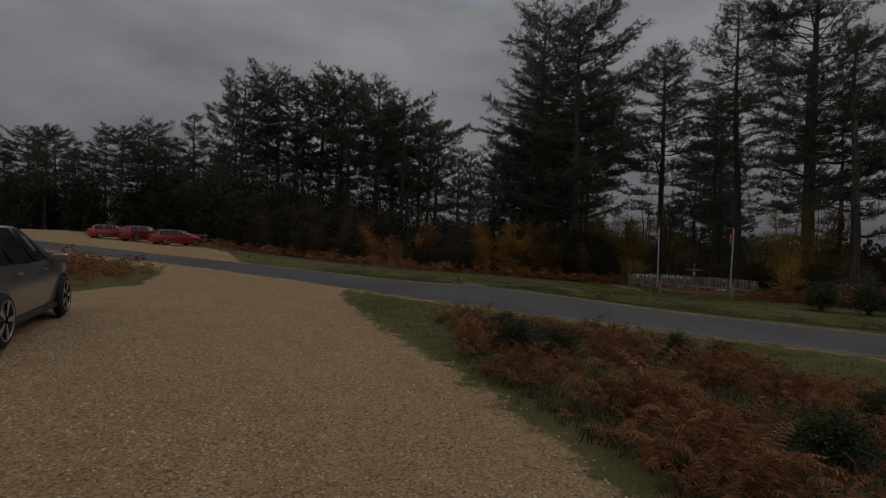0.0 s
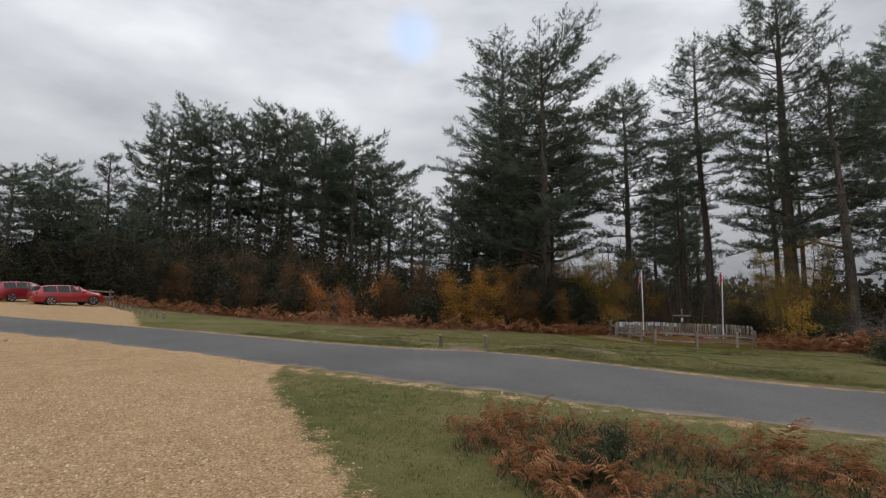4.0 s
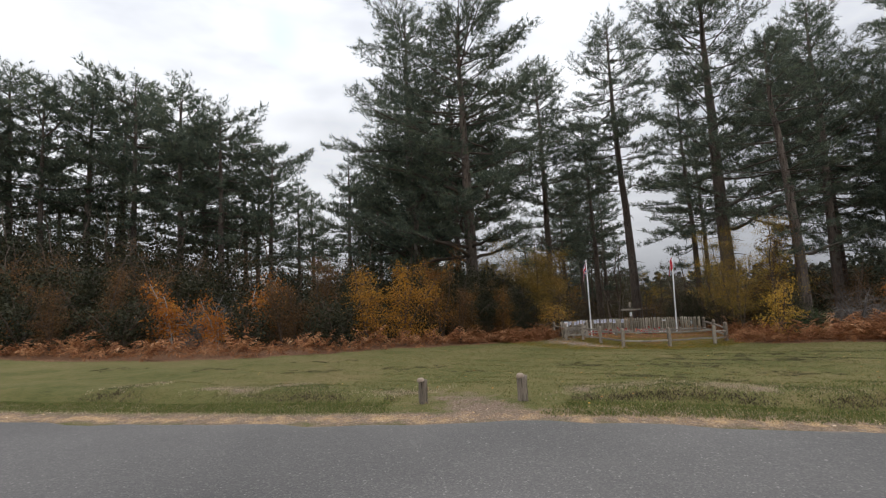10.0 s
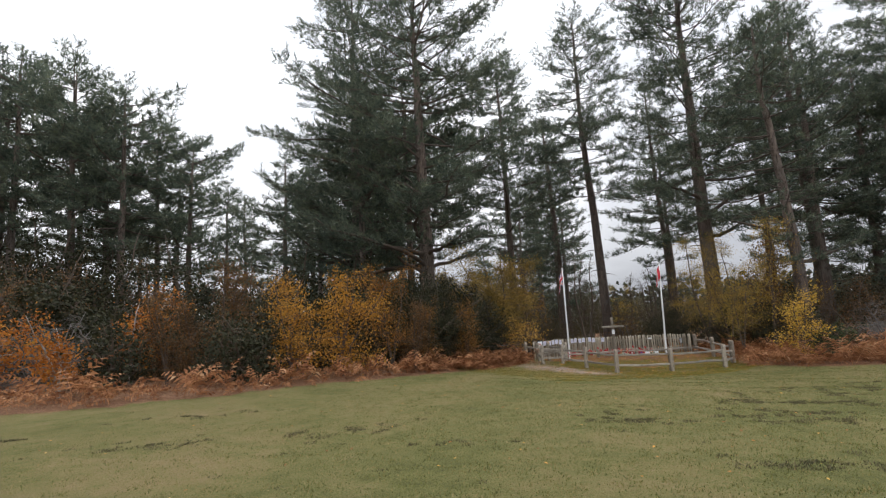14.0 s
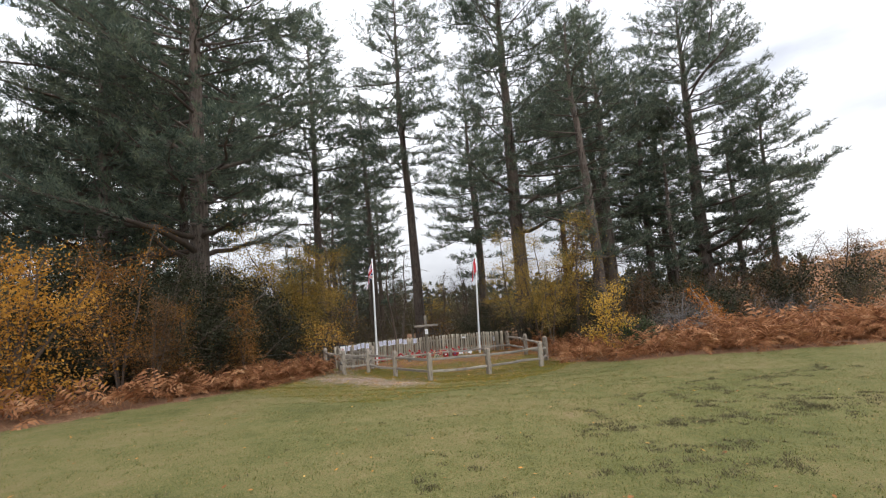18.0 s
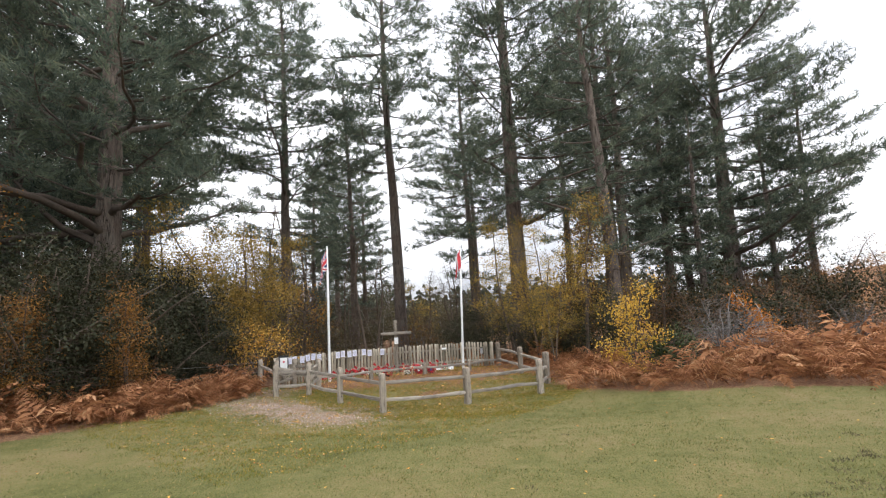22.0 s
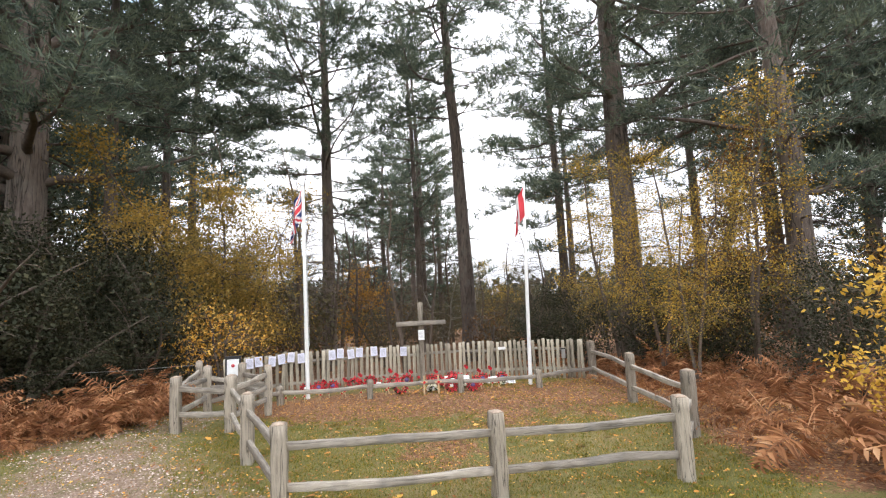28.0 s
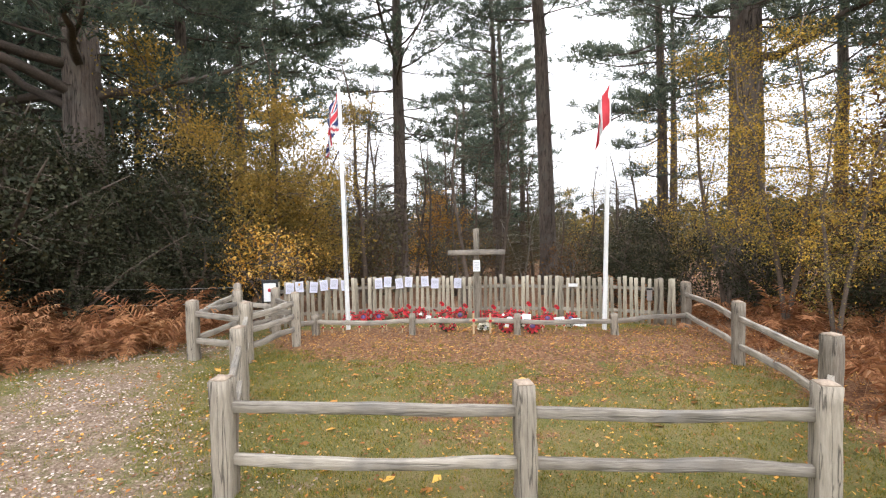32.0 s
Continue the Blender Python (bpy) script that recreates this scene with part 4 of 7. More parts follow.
# ---- broadleaved trees and shrubs ----
HOLLY = [broadleaf_meshes(31, 3.6, 1.9, 0.06, M_HOLLY, M_STEM, 3600, 0.135, 0.05, 4, cluster=0.24, twigs=1.2), broadleaf_meshes(32, 4.8, 1.8, 0.08, M_HOLLY, M_STEM, 3800, 0.14, 0.05, 3, cluster=0.26, twigs=1.2), broadleaf_meshes(33, 2.6, 1.8, 0.05, M_HOLLY, M_STEM, 3200, 0.12, 0.04, 5, cluster=0.22, twigs=1.2)]
HOLLY_TALL = broadleaf_meshes(36, 6.6, 2.6, 0.09, M_HOLLY, M_STEM, 6200, 0.135, 0.04, 4, cluster=0.3, twigs=1.2)
BROWN_TALL = broadleaf_meshes(37, 6.2, 2.3, 0.07, M_BROWN, M_STEM, 4200, 0.085, 0.08, 4, cluster=0.24, twigs=7)
NEAR_HOLLY = broadleaf_meshes(34, 4.4, 2.0, 0.07, M_HOLLY, M_STEM, 9500, 0.078, 0.04, 4, cluster=0.2, twigs=3)
HOLLY_AT = [(-21, 43, 1), (-18.5, 41, 0), (-16, 39.2, 1), (-13.8, 38.2, 0), (-11.5, 36.6, 1), (-10.2, 34.4, 2), (-8.6, 36.2, 1), (-6.9, 36.0, 2), (-5.2, 37.4, 1), (-3.6, 38.2, 0), (-1.0, 36.4, 2), (-0.8, 39.5, 1), (1.4, 36.2, 0), (3.0, 38.4, 1), (4.6, 36.2, 2),
            (6.9, 36.2, 1), (8.6, 34.2, 0), (9.8, 36.0, 1), (11.0, 35.2, 2), (10.6, 37.0, 0), (12.1, 36.3, 2), (13.0, 36.0, 2), (11.8, 37.8, 1), (10.2, 37.9, 1), (12.5, 37.9, 0), (8.9, 37.6, 1), (12.2, 37.6, 1), (13.2, 36.9, 1), (9.6, 37.2, 1), (11.2, 37.4, 1), (14.2, 40.4, 1), (38.5, 26.5, 1), (9.2, 35.2, 2), (8.0, 38.4, 1), (10.4, 41.5, 1), (5.4, 40.5, 1), (-9.5, 39, 1), (-13, 42, 1), (7.7, 34.2, 1), (9.1, 34.6, 1), (24.6, 30.0, 2), (22.9, 32.4, 2), (23.9, 30.9, 2), (23.4, 29.0, 2), (22.2, 33.6, 2), (28.5, 25.2, 0), (31.5, 24.0, 2), (34.0, 22.0, 0), (27.0, 23.4, 2), (30.0, 27.0, 0), (37.0, 21.0, 0), (33.0, 26.0, 0), (40.0, 18.5, 0), (21.6, 26.2, 2), (31, 31.5, 1),
            (-26, 45.5, 1), (-30, 44.5, 0), (-34, 45.5, 1), (-38, 43.2, 1), (-42, 45, 0), (-47, 42.5, 1), (-52, 44.5, 1), (-58, 43, 0), (-24, 49, 1), (-29, 49, 1), (-35, 49, 1), (-17, 46, 1), (-41, 49.5, 1), (-3, 44, 1), (-8, 45, 1)]
for k, (x, y, kind) in enumerate(HOLLY_AT):
    plant("holly_bush", x, y, "dense dark evergreen holly under the pines", "bush", "hollies under the pines", NEAR_HOLLY if (7.5 < x < 15 and y < 38) or 20 < x < 27 else HOLLY[kind], k * 53.0, 1.25 if x < -20 else (0.8, 1.0, 0.62)[kind] if (7.5 < x < 15 and y < 38) or 20 < x < 27 else 1.0)
for k in range(10):
    plant("holly_bush", -31.0 + 2.6 * k, 57.0 + 3.0 * math.sin(k * 1.9), "tall dark holly deep in the western stand", "bush", "hollies under the pines", HOLLY_TALL, k * 83.0, 1.45)
for k in range(9):
    plant("holly_bush", -25.0 + 2.4 * k, 49.5 + 1.8 * math.sin(k * 2.7), "tall dark holly under the western stand", "bush", "hollies under the pines", HOLLY_TALL, k * 71.0, 1.3)
for k in range(14):
    plant("holly_bush", -62.0 + 3.1 * k, 51.0 + 2.4 * math.sin(k * 2.3), "tall dark holly filling the far wood edge", "bush", "hollies under the pines", HOLLY_TALL, k * 59.0, 1.1)
for k in range(13):
    x, y = -20.0 + 2.0 * k, 42.5 + 2.2 * math.sin(k * 2.3)
    if k % 2:
        plant("brown_tree", x, y - 1.5, "tangled brown understorey tree in the dark wood", "tree", "understorey trees", BROWN_TALL, k * 67.0, 0.95)
    else:
        plant("holly_bush", x, y, "tall dark holly closing the wood below the crowns", "bush", "hollies under the pines", HOLLY_TALL, k * 67.0)

BIRCH_GOLD = broadleaf_meshes(41, 4.3, 1.7, 0.05, M_GOLD, M_STEM, 6000, 0.085, 0.1, 4, cluster=0.2)
BIRCH_TALL = broadleaf_meshes(42, 6.6, 1.8, 0.06, M_HEDGE, M_BIRCH, 9000, 0.066, 0.2, 2, cluster=0.26)
BIRCH_OLIVE = broadleaf_meshes(55, 7.0, 2.3, 0.04, M_OLIVE, M_STEM, 19000, 0.072, 0.16, 2, cluster=0.26)
BIRCH_BROWN = broadleaf_meshes(43, 5.6, 1.5, 0.06, M_BROWN, M_STEM, 6000, 0.085, 0.1, 3, cluster=0.24)
BEECH_ORANGE = broadleaf_meshes(44, 3.6, 1.2, 0.045, M_ORANGE, M_BIRCH, 1900, 0.105, 0.2, 2, cluster=0.22, shape=0.6)
MAPLE = broadleaf_meshes(45, 3.1, 1.0, 0.045, M_YELLOW, M_STEM, 3000, 0.075, 0.12, 3, cluster=0.16)
BIRCH_RUST = broadleaf_meshes(56, 6.4, 1.7, 0.04, M_RUST, M_STEM, 7500, 0.075, 0.12, 3, cluster=0.24)
SPRAY = broadleaf_meshes(53, 2.1, 1.15, 0.03, M_SPRAY, M_STEM, 1500, 0.066, 0.5, 3, cluster=0.12)
BIRCH_SPARSE = broadleaf_meshes(46, 7.0, 2.1, 0.045, M_YELLOWING, M_STEM, 9000, 0.052, 0.2, 2, cluster=0.15, twigs=2.6)
BARE = broadleaf_meshes(47, 8.5, 1.9, 0.08, M_HEDGE, M_STEM, 420, 0.06, 0.25, 1, cluster=0.25, twigs=14)
BARE_FORK = broadleaf_meshes(54, 9.5, 2.2, 0.09, M_HEDGE, M_STEM, 300, 0.06, 0.3, 2, cluster=0.25, twigs=13)
SCRUB = [broadleaf_meshes(49, 2.4, 1.7, 0.03, M_HEDGE, M_STEM, 2400, 0.08, 0.05, 4, cluster=0.24), broadleaf_meshes(50, 2.0, 1.6, 0.03, M_BROWN, M_GREY_TWIG, 1100, 0.095, 0.05, 4, cluster=0.22)]
BARE_BUSH = broadleaf_meshes(48, 2.0, 1.7, 0.02, M_BROWN, M_GREY_TWIG, 1, 0.07, 0.05, 10, twigs=7)

plant("birch_tree", 4.4, 32.6, "golden birch in full autumn leaf at the wood edge", "tree", "", BIRCH_GOLD, 20, 0.88)
plant("birch_tree", 2.6, 32.2, "smaller golden birch leaning out over the bracken", "tree", "", BIRCH_GOLD, 140, 0.8)
plant("birch_tree", 6.7, 33.6, "tall orange-brown birch with thinning leaves", "tree", "", BIRCH_RUST, 70, 0.75)
plant("birch_tree", 8.0, 33.2, "rusty bush-like birch in front of the old pine", "tree", "", BIRCH_RUST, 10, 0.45)
plant("birch_tree", 10.0, 33.4, "brown-leaved birch beside the bracken", "tree", "", BIRCH_RUST, 190, 0.5)
plant("beech_tree", -2.1, 35.0, "young beech with bright orange leaves on a pale stem", "tree", "young beeches", BEECH_ORANGE, 0, 1.12)
plant("beech_tree", -4.9, 32.6, "young beech with orange leaves near the ground", "tree", "young beeches", BEECH_ORANGE, 100, 0.95)
plant("holly_bush", 1.2, 31.9, "small dark holly between the golden birches", "bush", "hollies under the pines", HOLLY[2], 30, 0.95)
plant("holly_bush", -2.2, 32.6, "small dark holly between the orange beeches", "bush", "hollies under the pines", HOLLY[2], 130, 0.9)
plant("holly_bush", -6.6, 32.6, "small dark holly at the bracken edge", "bush", "hollies under the pines", HOLLY[2], 210, 0.9)
plant("beech_tree", -3.2, 31.2, "low orange beech scrub", "tree", "young beeches", BEECH_ORANGE, 200, 0.72)
plant("beech_tree", -0.9, 32.4, "low russet beech scrub above the bracken", "tree", "young beeches", BIRCH_BROWN, 250, 0.55)
plant("beech_tree", -13.6, 36.6, "slim russet sapling at the dark wood edge", "tree", "young beeches", BIRCH_BROWN, 300, 0.6)
plant("beech_tree", -11.3, 35.6, "slim pale-stemmed sapling with few orange leaves", "tree", "young beeches", BEECH_ORANGE, 50, 0.55)
plant("birch_tree", 0.7, 33.6, "thin white-stemmed birch with brown leaves", "tree", "", BIRCH_BROWN, 40, 0.75)
plant("birch_tree", 14.8, 37.7, "olive and gold birch behind the gate", "tree", "olive birches", BIRCH_OLIVE, 0, 1.0)
plant("birch_tree", 15.6, 39.6, "olive birch with a rounded crown", "tree", "olive birches", BIRCH_OLIVE, 120, 0.85)
plant("birch_tree", 13.4, 40.8, "golden olive birch at the edge of the dark wood", "tree", "olive birches", BIRCH_OLIVE, 210, 1.0)
plant("birch_tree", 12.8, 38.8, "brown-green birch close under the old pine", "tree", "olive birches", BIRCH_TALL, 240, 0.85)
plant("beech_tree", 14.3, 35.35, "low spray of golden beech leaves behind the pickets", "tree", "young beeches", SPRAY, 20, 1.0)
plant("birch_tree", 25.5, 51.0, "bright golden birch in the clearing beyond the fence", "tree", "", BIRCH_GOLD, 0, 1.3)
plant("birch_tree", 22.9, 31.2, "slender birch with scattered gold leaves beside the rails", "tree", "gold birches", BIRCH_SPARSE, 15, 0.95)
plant("birch_tree", 22.0, 29.6, "gold-leaved birch leaning over the rails", "tree", "gold birches", BIRCH_SPARSE, 135, 0.8)
plant("birch_tree", 22.6, 28.0, "thin birch with sparse yellowing leaves", "tree", "gold birches", BIRCH_SPARSE, 255, 0.92)
plant("birch_tree", 24.0, 29.3, "brown-leaved birch under the big pine", "tree", "gold birches", BIRCH_BROWN, 30, 1.1)
plant("birch_tree", 20.9, 28.4, "dark-stemmed young birch among bracken", "tree", "gold birches", BIRCH_SPARSE, 300, 0.62)
plant("maple_bush", 18.65, 25.1, "bright yellow field maple rising from bracken", "tree", "", MAPLE, 0, 0.82)
plant("maple_bush", 23.0, 22.6, "small orange-gold maple behind bare twigs", "tree", "", BEECH_ORANGE, 30, 0.7)
for k, (x, y, size) in enumerate(((-9.0, 33.4, 0.5), (-7.4, 33.8, 0.62), (-5.8, 34.4, 0.6), (-0.2, 34.2, 0.55), (7.2, 32.6, 0.5), (-15.5, 38.0, 0.55), (-11.8, 37.8, 0.7))):
    plant("birch_tree", x, y, "russet-leaved sapling before the dark hollies", "tree", "russet saplings", BIRCH_BROWN, k * 97.0, size)
plant("bare_bush", 20.8, 23.4, "leafless grey bush with tangled twigs", "bush", "", BARE_BUSH, 0, 1.0)
plant("bare_bush", -4.0, 33.6, "grey tangled bare bush among the orange beeches", "bush", "", BARE_BUSH, 40, 1.15)
for k, (x, y, size) in enumerate(((29.0, 24.6, 0.6), (32.0, 22.8, 0.55), (27.4, 26.8, 0.7), (35.2, 21.4, 0.6), (25.6, 24.8, 0.5), (38.5, 22.0, 0.9), (42.0, 19.0, 0.9), (40.0, 25.0, 1.0), (46.0, 16.0, 0.9), (36.4, 24.6, 0.8), (44.0, 12.5, 0.8))):
    plant("brown_tree", x, y, "low brown understorey tree below the eastern pines", "tree", "understorey trees", BROWN_TALL, k * 51.0, size)
for k, (x, y) in enumerate(((6.4, 40.0), (3.6, 41.0), (8.4, 42.5), (10.4, 42.6), (12.2, 41.6), (13.6, 43.4), (11.4, 45.6), (14.8, 45.2), (9.0, 45.0), (13.0, 48.0), (16.2, 47.0), (7.0, 44.5))):
    plant("holly_bush", x, y, "tall dark holly closing the wood below the crowns", "bush", "hollies under the pines", HOLLY_TALL, 90 + k * 67.0, 0.92 + 0.06 * math.sin(k * 2.1))
plant("bare_bush", 24.2, 20.6, "low leafless grey scrub", "bush", "", BARE_BUSH, 90, 0.8)
for k, (x, y, kind, size) in enumerate(((17.6, 39.2, BARE, 1.0), (19.6, 41.5, BARE, 0.9), (22.4, 39.0, BARE, 0.85), (24.4, 44.0, BARE, 0.95), (20.4, 38.2, BARE, 0.55), (18.9, 43.2, BARE_FORK, 1.0), (23.2, 46.5, BARE_FORK, 0.9), (25.8, 40.0, BARE, 0.6), (28.4, 41.0, BARE, 0.75), (30.4, 36.6, BARE, 0.7), (27.0, 37.5, SCRUB[0], 1.2), (29.5, 34.6, SCRUB[0], 1.3), (25.2, 38.4, SCRUB[1], 1.1), (22.0, 41.6, SCRUB[0], 1.2), (27.5, 44.5, BIRCH_TALL, 0.75), (31.0, 44, BIRCH_SPARSE, 0.8), (33.5, 41, BIRCH_TALL, 0.8), (28.6, 36.4, BIRCH_SPARSE, 0.7), (32.5, 48, BIRCH_TALL, 0.9),
                                       (22.5, 54, BIRCH_TALL, 0.8), (29.0, 56, BIRCH_SPARSE, 0.9), (18.6, 50, BIRCH_TALL, 0.9), (35.5, 52, BIRCH_TALL, 1.0), (26.0, 36.8, BARE, 0.7), (38, 48, BIRCH_TALL, 1.0), (20.5, 60, BIRCH_TALL, 1.0), (30.5, 22.4, SCRUB[1], 0.9), (33.5, 20.4, SCRUB[1], 0.8), (36.5, 18.4, SCRUB[0], 0.9), (27.6, 22.0, SCRUB[1], 0.7), (21.0, 48.5, BARE_FORK, 1.1), (24.0, 50.0, BARE, 1.2), (27.2, 52.0, BARE_FORK, 1.1), (30.0, 47.0, BARE, 1.1), (19.8, 36.6, BARE, 0.8), (25.0, 35.2, BARE, 0.55), (32.0, 41.5, BARE_FORK, 0.8))):
    plant("birch_tree", x, y, "thin nearly leafless birch in the open wood" if kind is BARE else "yellowing birch in the open wood beyond the fence", "tree", "birches beyond the fence", kind, k * 61.0, size)

g = np.random.default_rng(52)
for k in range(36):
    x, y = g.uniform(14, 46), g.uniform(38, 74)
    if y - 38 > (x - 14) * -0.4:
        plant("scrub_bush", x, y, "low tangled autumn scrub in the open wood", "bush", "scrub beyond the fence", SCRUB[k % 2], k * 71.0, g.uniform(0.75, 1.7))

GORSE = broadleaf_meshes(51, 0.95, 0.62, 0.02, M_GORSE, M_STEM, 5600, 0.046, 0.05, 9, cluster=0.065)
for x, y, size, turn in ((0.55, 6.75, 0.62, 0), (0.95, 6.5, 0.5, 200), (0.25, 7.3, 0.34, 40), (0.55, 8.7, 0.46, 80), (0.2, 8.3, 0.36, 140), (2.85, 6.8, 0.44, 160), (3.3, 6.4, 0.42, 110), (2.3, 3.2, 0.5, 20), (3.6, 4.2, 0.4, 70), (13.4, 16.6, 1.1, 60), (14.4, 15.8, 1.2, 200), (19.6, 24.4, 1.35, 10), (18.9, 24.9, 0.9, 120)):
    plant("gorse_bush", x, y, "dark green spiny gorse bush among brown bracken", "bush", "gorse bushes", GORSE, turn, size * 1.15, 0.8)


# ---- bracken, heather, grass, leaves, stones ----
def frond(seed, length=0.75, pairs=11):
    """One dead fern frond: an arching stalk with broad, tapering, drooping leaflets, widest near its foot."""
    g = np.random.default_rng(seed)
    s = np.linspace(0, 1, pairs + 3)
    lift, droop = g.uniform(0.8, 1.3), g.uniform(1.0, 1.9)
    e = lift - droop * s ** 1.3
    d = np.stack((0.12 * np.sin(4 * s + seed), np.cos(e), np.sin(e)), -1) * (length / (pairs + 2))
    p = np.vstack(([0, 0, 0], np.cumsum(d[:-1], axis=0)))
    v, f = [], []
    for q in p[::2]:
        v += [q + (-0.004, 0, 0), q + (0.004, 0, 0)]
    for k in range(len(p[::2]) - 1):
        f += [(2 * k, 2 * k + 1, 2 * k + 3), (2 * k, 2 * k + 3, 2 * k + 2)]
    first = 2 + pairs // 5
    for k in range(first, len(p)):
        u = (k - first) / (len(p) - first)
        for side in (-1, 1):
            w = 0.27 * length * (1 - u) ** 0.8 * g.uniform(0.6, 1.15) + 0.015
            curl = g.uniform(0.0, 0.8)
            ahead = d[k] / np.linalg.norm(d[k])
            tip = p[k] + np.array((side * w, 0, -w * curl)) + ahead * w * g.uniform(0.25, 0.55)
            half = p[k] + (tip - p[k]) * 0.38 + (0, 0, w * 0.10)
            wide = 0.27 * length / pairs * g.uniform(0.6, 1.2)
            n = len(v)
            v += [p[k], half + ahead * wide, tip, half - ahead * wide + (0, 0, 0.012)]
            f += [(n, n + 1, n + 2), (n, n + 2, n + 3)]
    return np.array(v), np.array(f)


FRONDS = [frond(k, 0.5 + 0.07 * k, 13 + k % 3) for k in range(6)]
FINE_FRONDS = [frond(k, 0.45 + 0.07 * k, 15 + k % 3) for k in range(6)]
FAR_FRONDS = [frond(k, 0.5 + 0.08 * k, 6) for k in range(6)]


def scatter(n, box, mask, seed):
    g = np.random.default_rng(seed)
    x, y = g.uniform(box[0], box[1], n), g.uniform(box[2], box[3], n)
    keep = g.random(n) < mask(x, y)
    return x[keep], y[keep]


def bracken(label, n, box, mask, seed, size=(0.7, 1.2), kinds=FRONDS, grow=None, dead=None):
    h = Heap()
    x, y = scatter(n, box, mask, seed)
    z = ground(x, y)
    which = np.arange(len(x)) % len(kinds)
    for k, (v, f) in enumerate(kinds):
        s = which == k
        at = np.stack((x[s], y[s], z[s] + 0.12 * np.random.default_rng(seed + k).random(s.sum())), -1)
        hummock = 0.72 + 0.42 * np.sin(x[s] * 2.7 + 1.9 * np.sin(y[s] * 1.7)) * np.sin(y[s] * 2.3 + 1.1)
        h.repeat(v, f, at, turns(s.sum(), 0.65, size, seed * 10 + k) * (1.15 * hummock * (grow(x[s], y[s]) if grow else 1.0))[:, None, None])
    tagged(new("bracken", h.mesh("bracken", dead or M_BRACKEN)), label, "bracken", kind="stuff")


def inside(poly):
    def test(x, y):
        c = np.zeros(np.shape(x), bool)
        for (ax, ay), (bx, by) in zip(poly, poly[1:] + poly[:1]):
            c ^= ((ay > y) != (by > y)) & (x < (bx - ax) * (y - ay) / (by - ay + 1e-12) + ax)
        return c
    return test


ROADSIDE = [(-0.8, 9.3), (-0.5, 8.5), (-0.35, 7.9), (-0.42, 6.7), (-0.40, 6.0), (-0.2, 5.2), (0.3, 3.9), (0.9, 2.2), (2.0, -1.5), (6.0, -3), (6.0, 2.2), (4.2, 5.6), (3.4, 7.4), (2.8, 8.2), (1.5, 9.7), (0.7, 10.2), (0.1, 10.4), (-0.6, 10.0)]


def clumped(x, y):
    """Bracken stands in clumps, with heather and grass showing between them."""
    return np.clip(0.62 + 0.75 * np.sin(x * 2.9 + 1.9 * np.sin(y * 1.7)) * np.sin(y * 2.5 + 1.3 * np.sin(x * 1.4)), 0.02, 1)


bracken("rust-brown dead bracken between gravel and lane", 15000, (-1, 7, -3, 12), lambda x, y: inside(ROADSIDE)(x, y) * clumped(x, y) * (np.hypot(x - 0.55, y - 6.75) > 0.45), 61, (0.36, 0.75), FRONDS, grow=lambda x, y: np.clip(1.0 - 0.04 * y, 0.6, 0.85))
bracken("rust-brown dead bracken on the grassy island", 3000, (-17, -9, 9.4, 16), lambda x, y: np.exp(-((x + 12.6) / 2.2) ** 2 - ((y - 13.2) / 1.8) ** 2) * 1.6, 62, (0.5, 0.95), FAR_FRONDS)


def wood_edge(x, y):
    w, run = along(WOOD, x, y)
    return np.where((w > -0.1) & (w < 2.6), 1.0, 0.0) * (0.45 + 0.55 * np.exp(-((w - 0.8) / 0.8) ** 2))


bracken("belt of rust-brown bracken along the wood edge", 10500, (-24, 12.4, 27, 41), lambda x, y: wood_edge(x, y) * (x < 12.3) * 0.9, 63, (0.65, 1.2), FAR_FRONDS)
bracken("rust-brown bracken leaning on the wire fence by the gate", 2400, (7.5, 13.4, 31.5, 35.5), lambda x, y: (along(WOOD, x, y)[0] > -0.35) * 1.0, 66, (0.42, 1.0), FINE_FRONDS, lambda x, y: np.full(np.shape(x), 1.2))
bracken("tall rust-brown bracken beside the memorial rails", 6000, (15.6, 27, 14, 33), lambda x, y: (along(WOOD, x, y)[0] > 0.0) * np.exp(-np.clip(along(WOOD, x, y)[0] - 2.2, 0, 9) / 1.6) * (np.hypot(x - 18.5, y - 32) > 2.4) * (np.hypot(x - 21.0, y - 30.6) > 0.75), 64, (0.45, 1.0), FINE_FRONDS, lambda x, y: 1.3 + 0.45 * smooth(-y, -26.0, -23.5))
bracken("deep bracken under the eastern pines", 3600, (19, 36, 12, 25), lambda x, y: (along(WOOD, x, y)[0] > 1.2) * 1.0 * (along(WOOD, x, y)[0] < 6.0), 67, (0.9, 1.6), FAR_FRONDS)
bracken("bracken slope on the far eastern hill", 6500, (42, 88, -16, 40), lambda x, y: 0.8 * (ground(x, y) > -1.2), 65, (0.9, 1.7), FAR_FRONDS, dead=M_SLOPE)


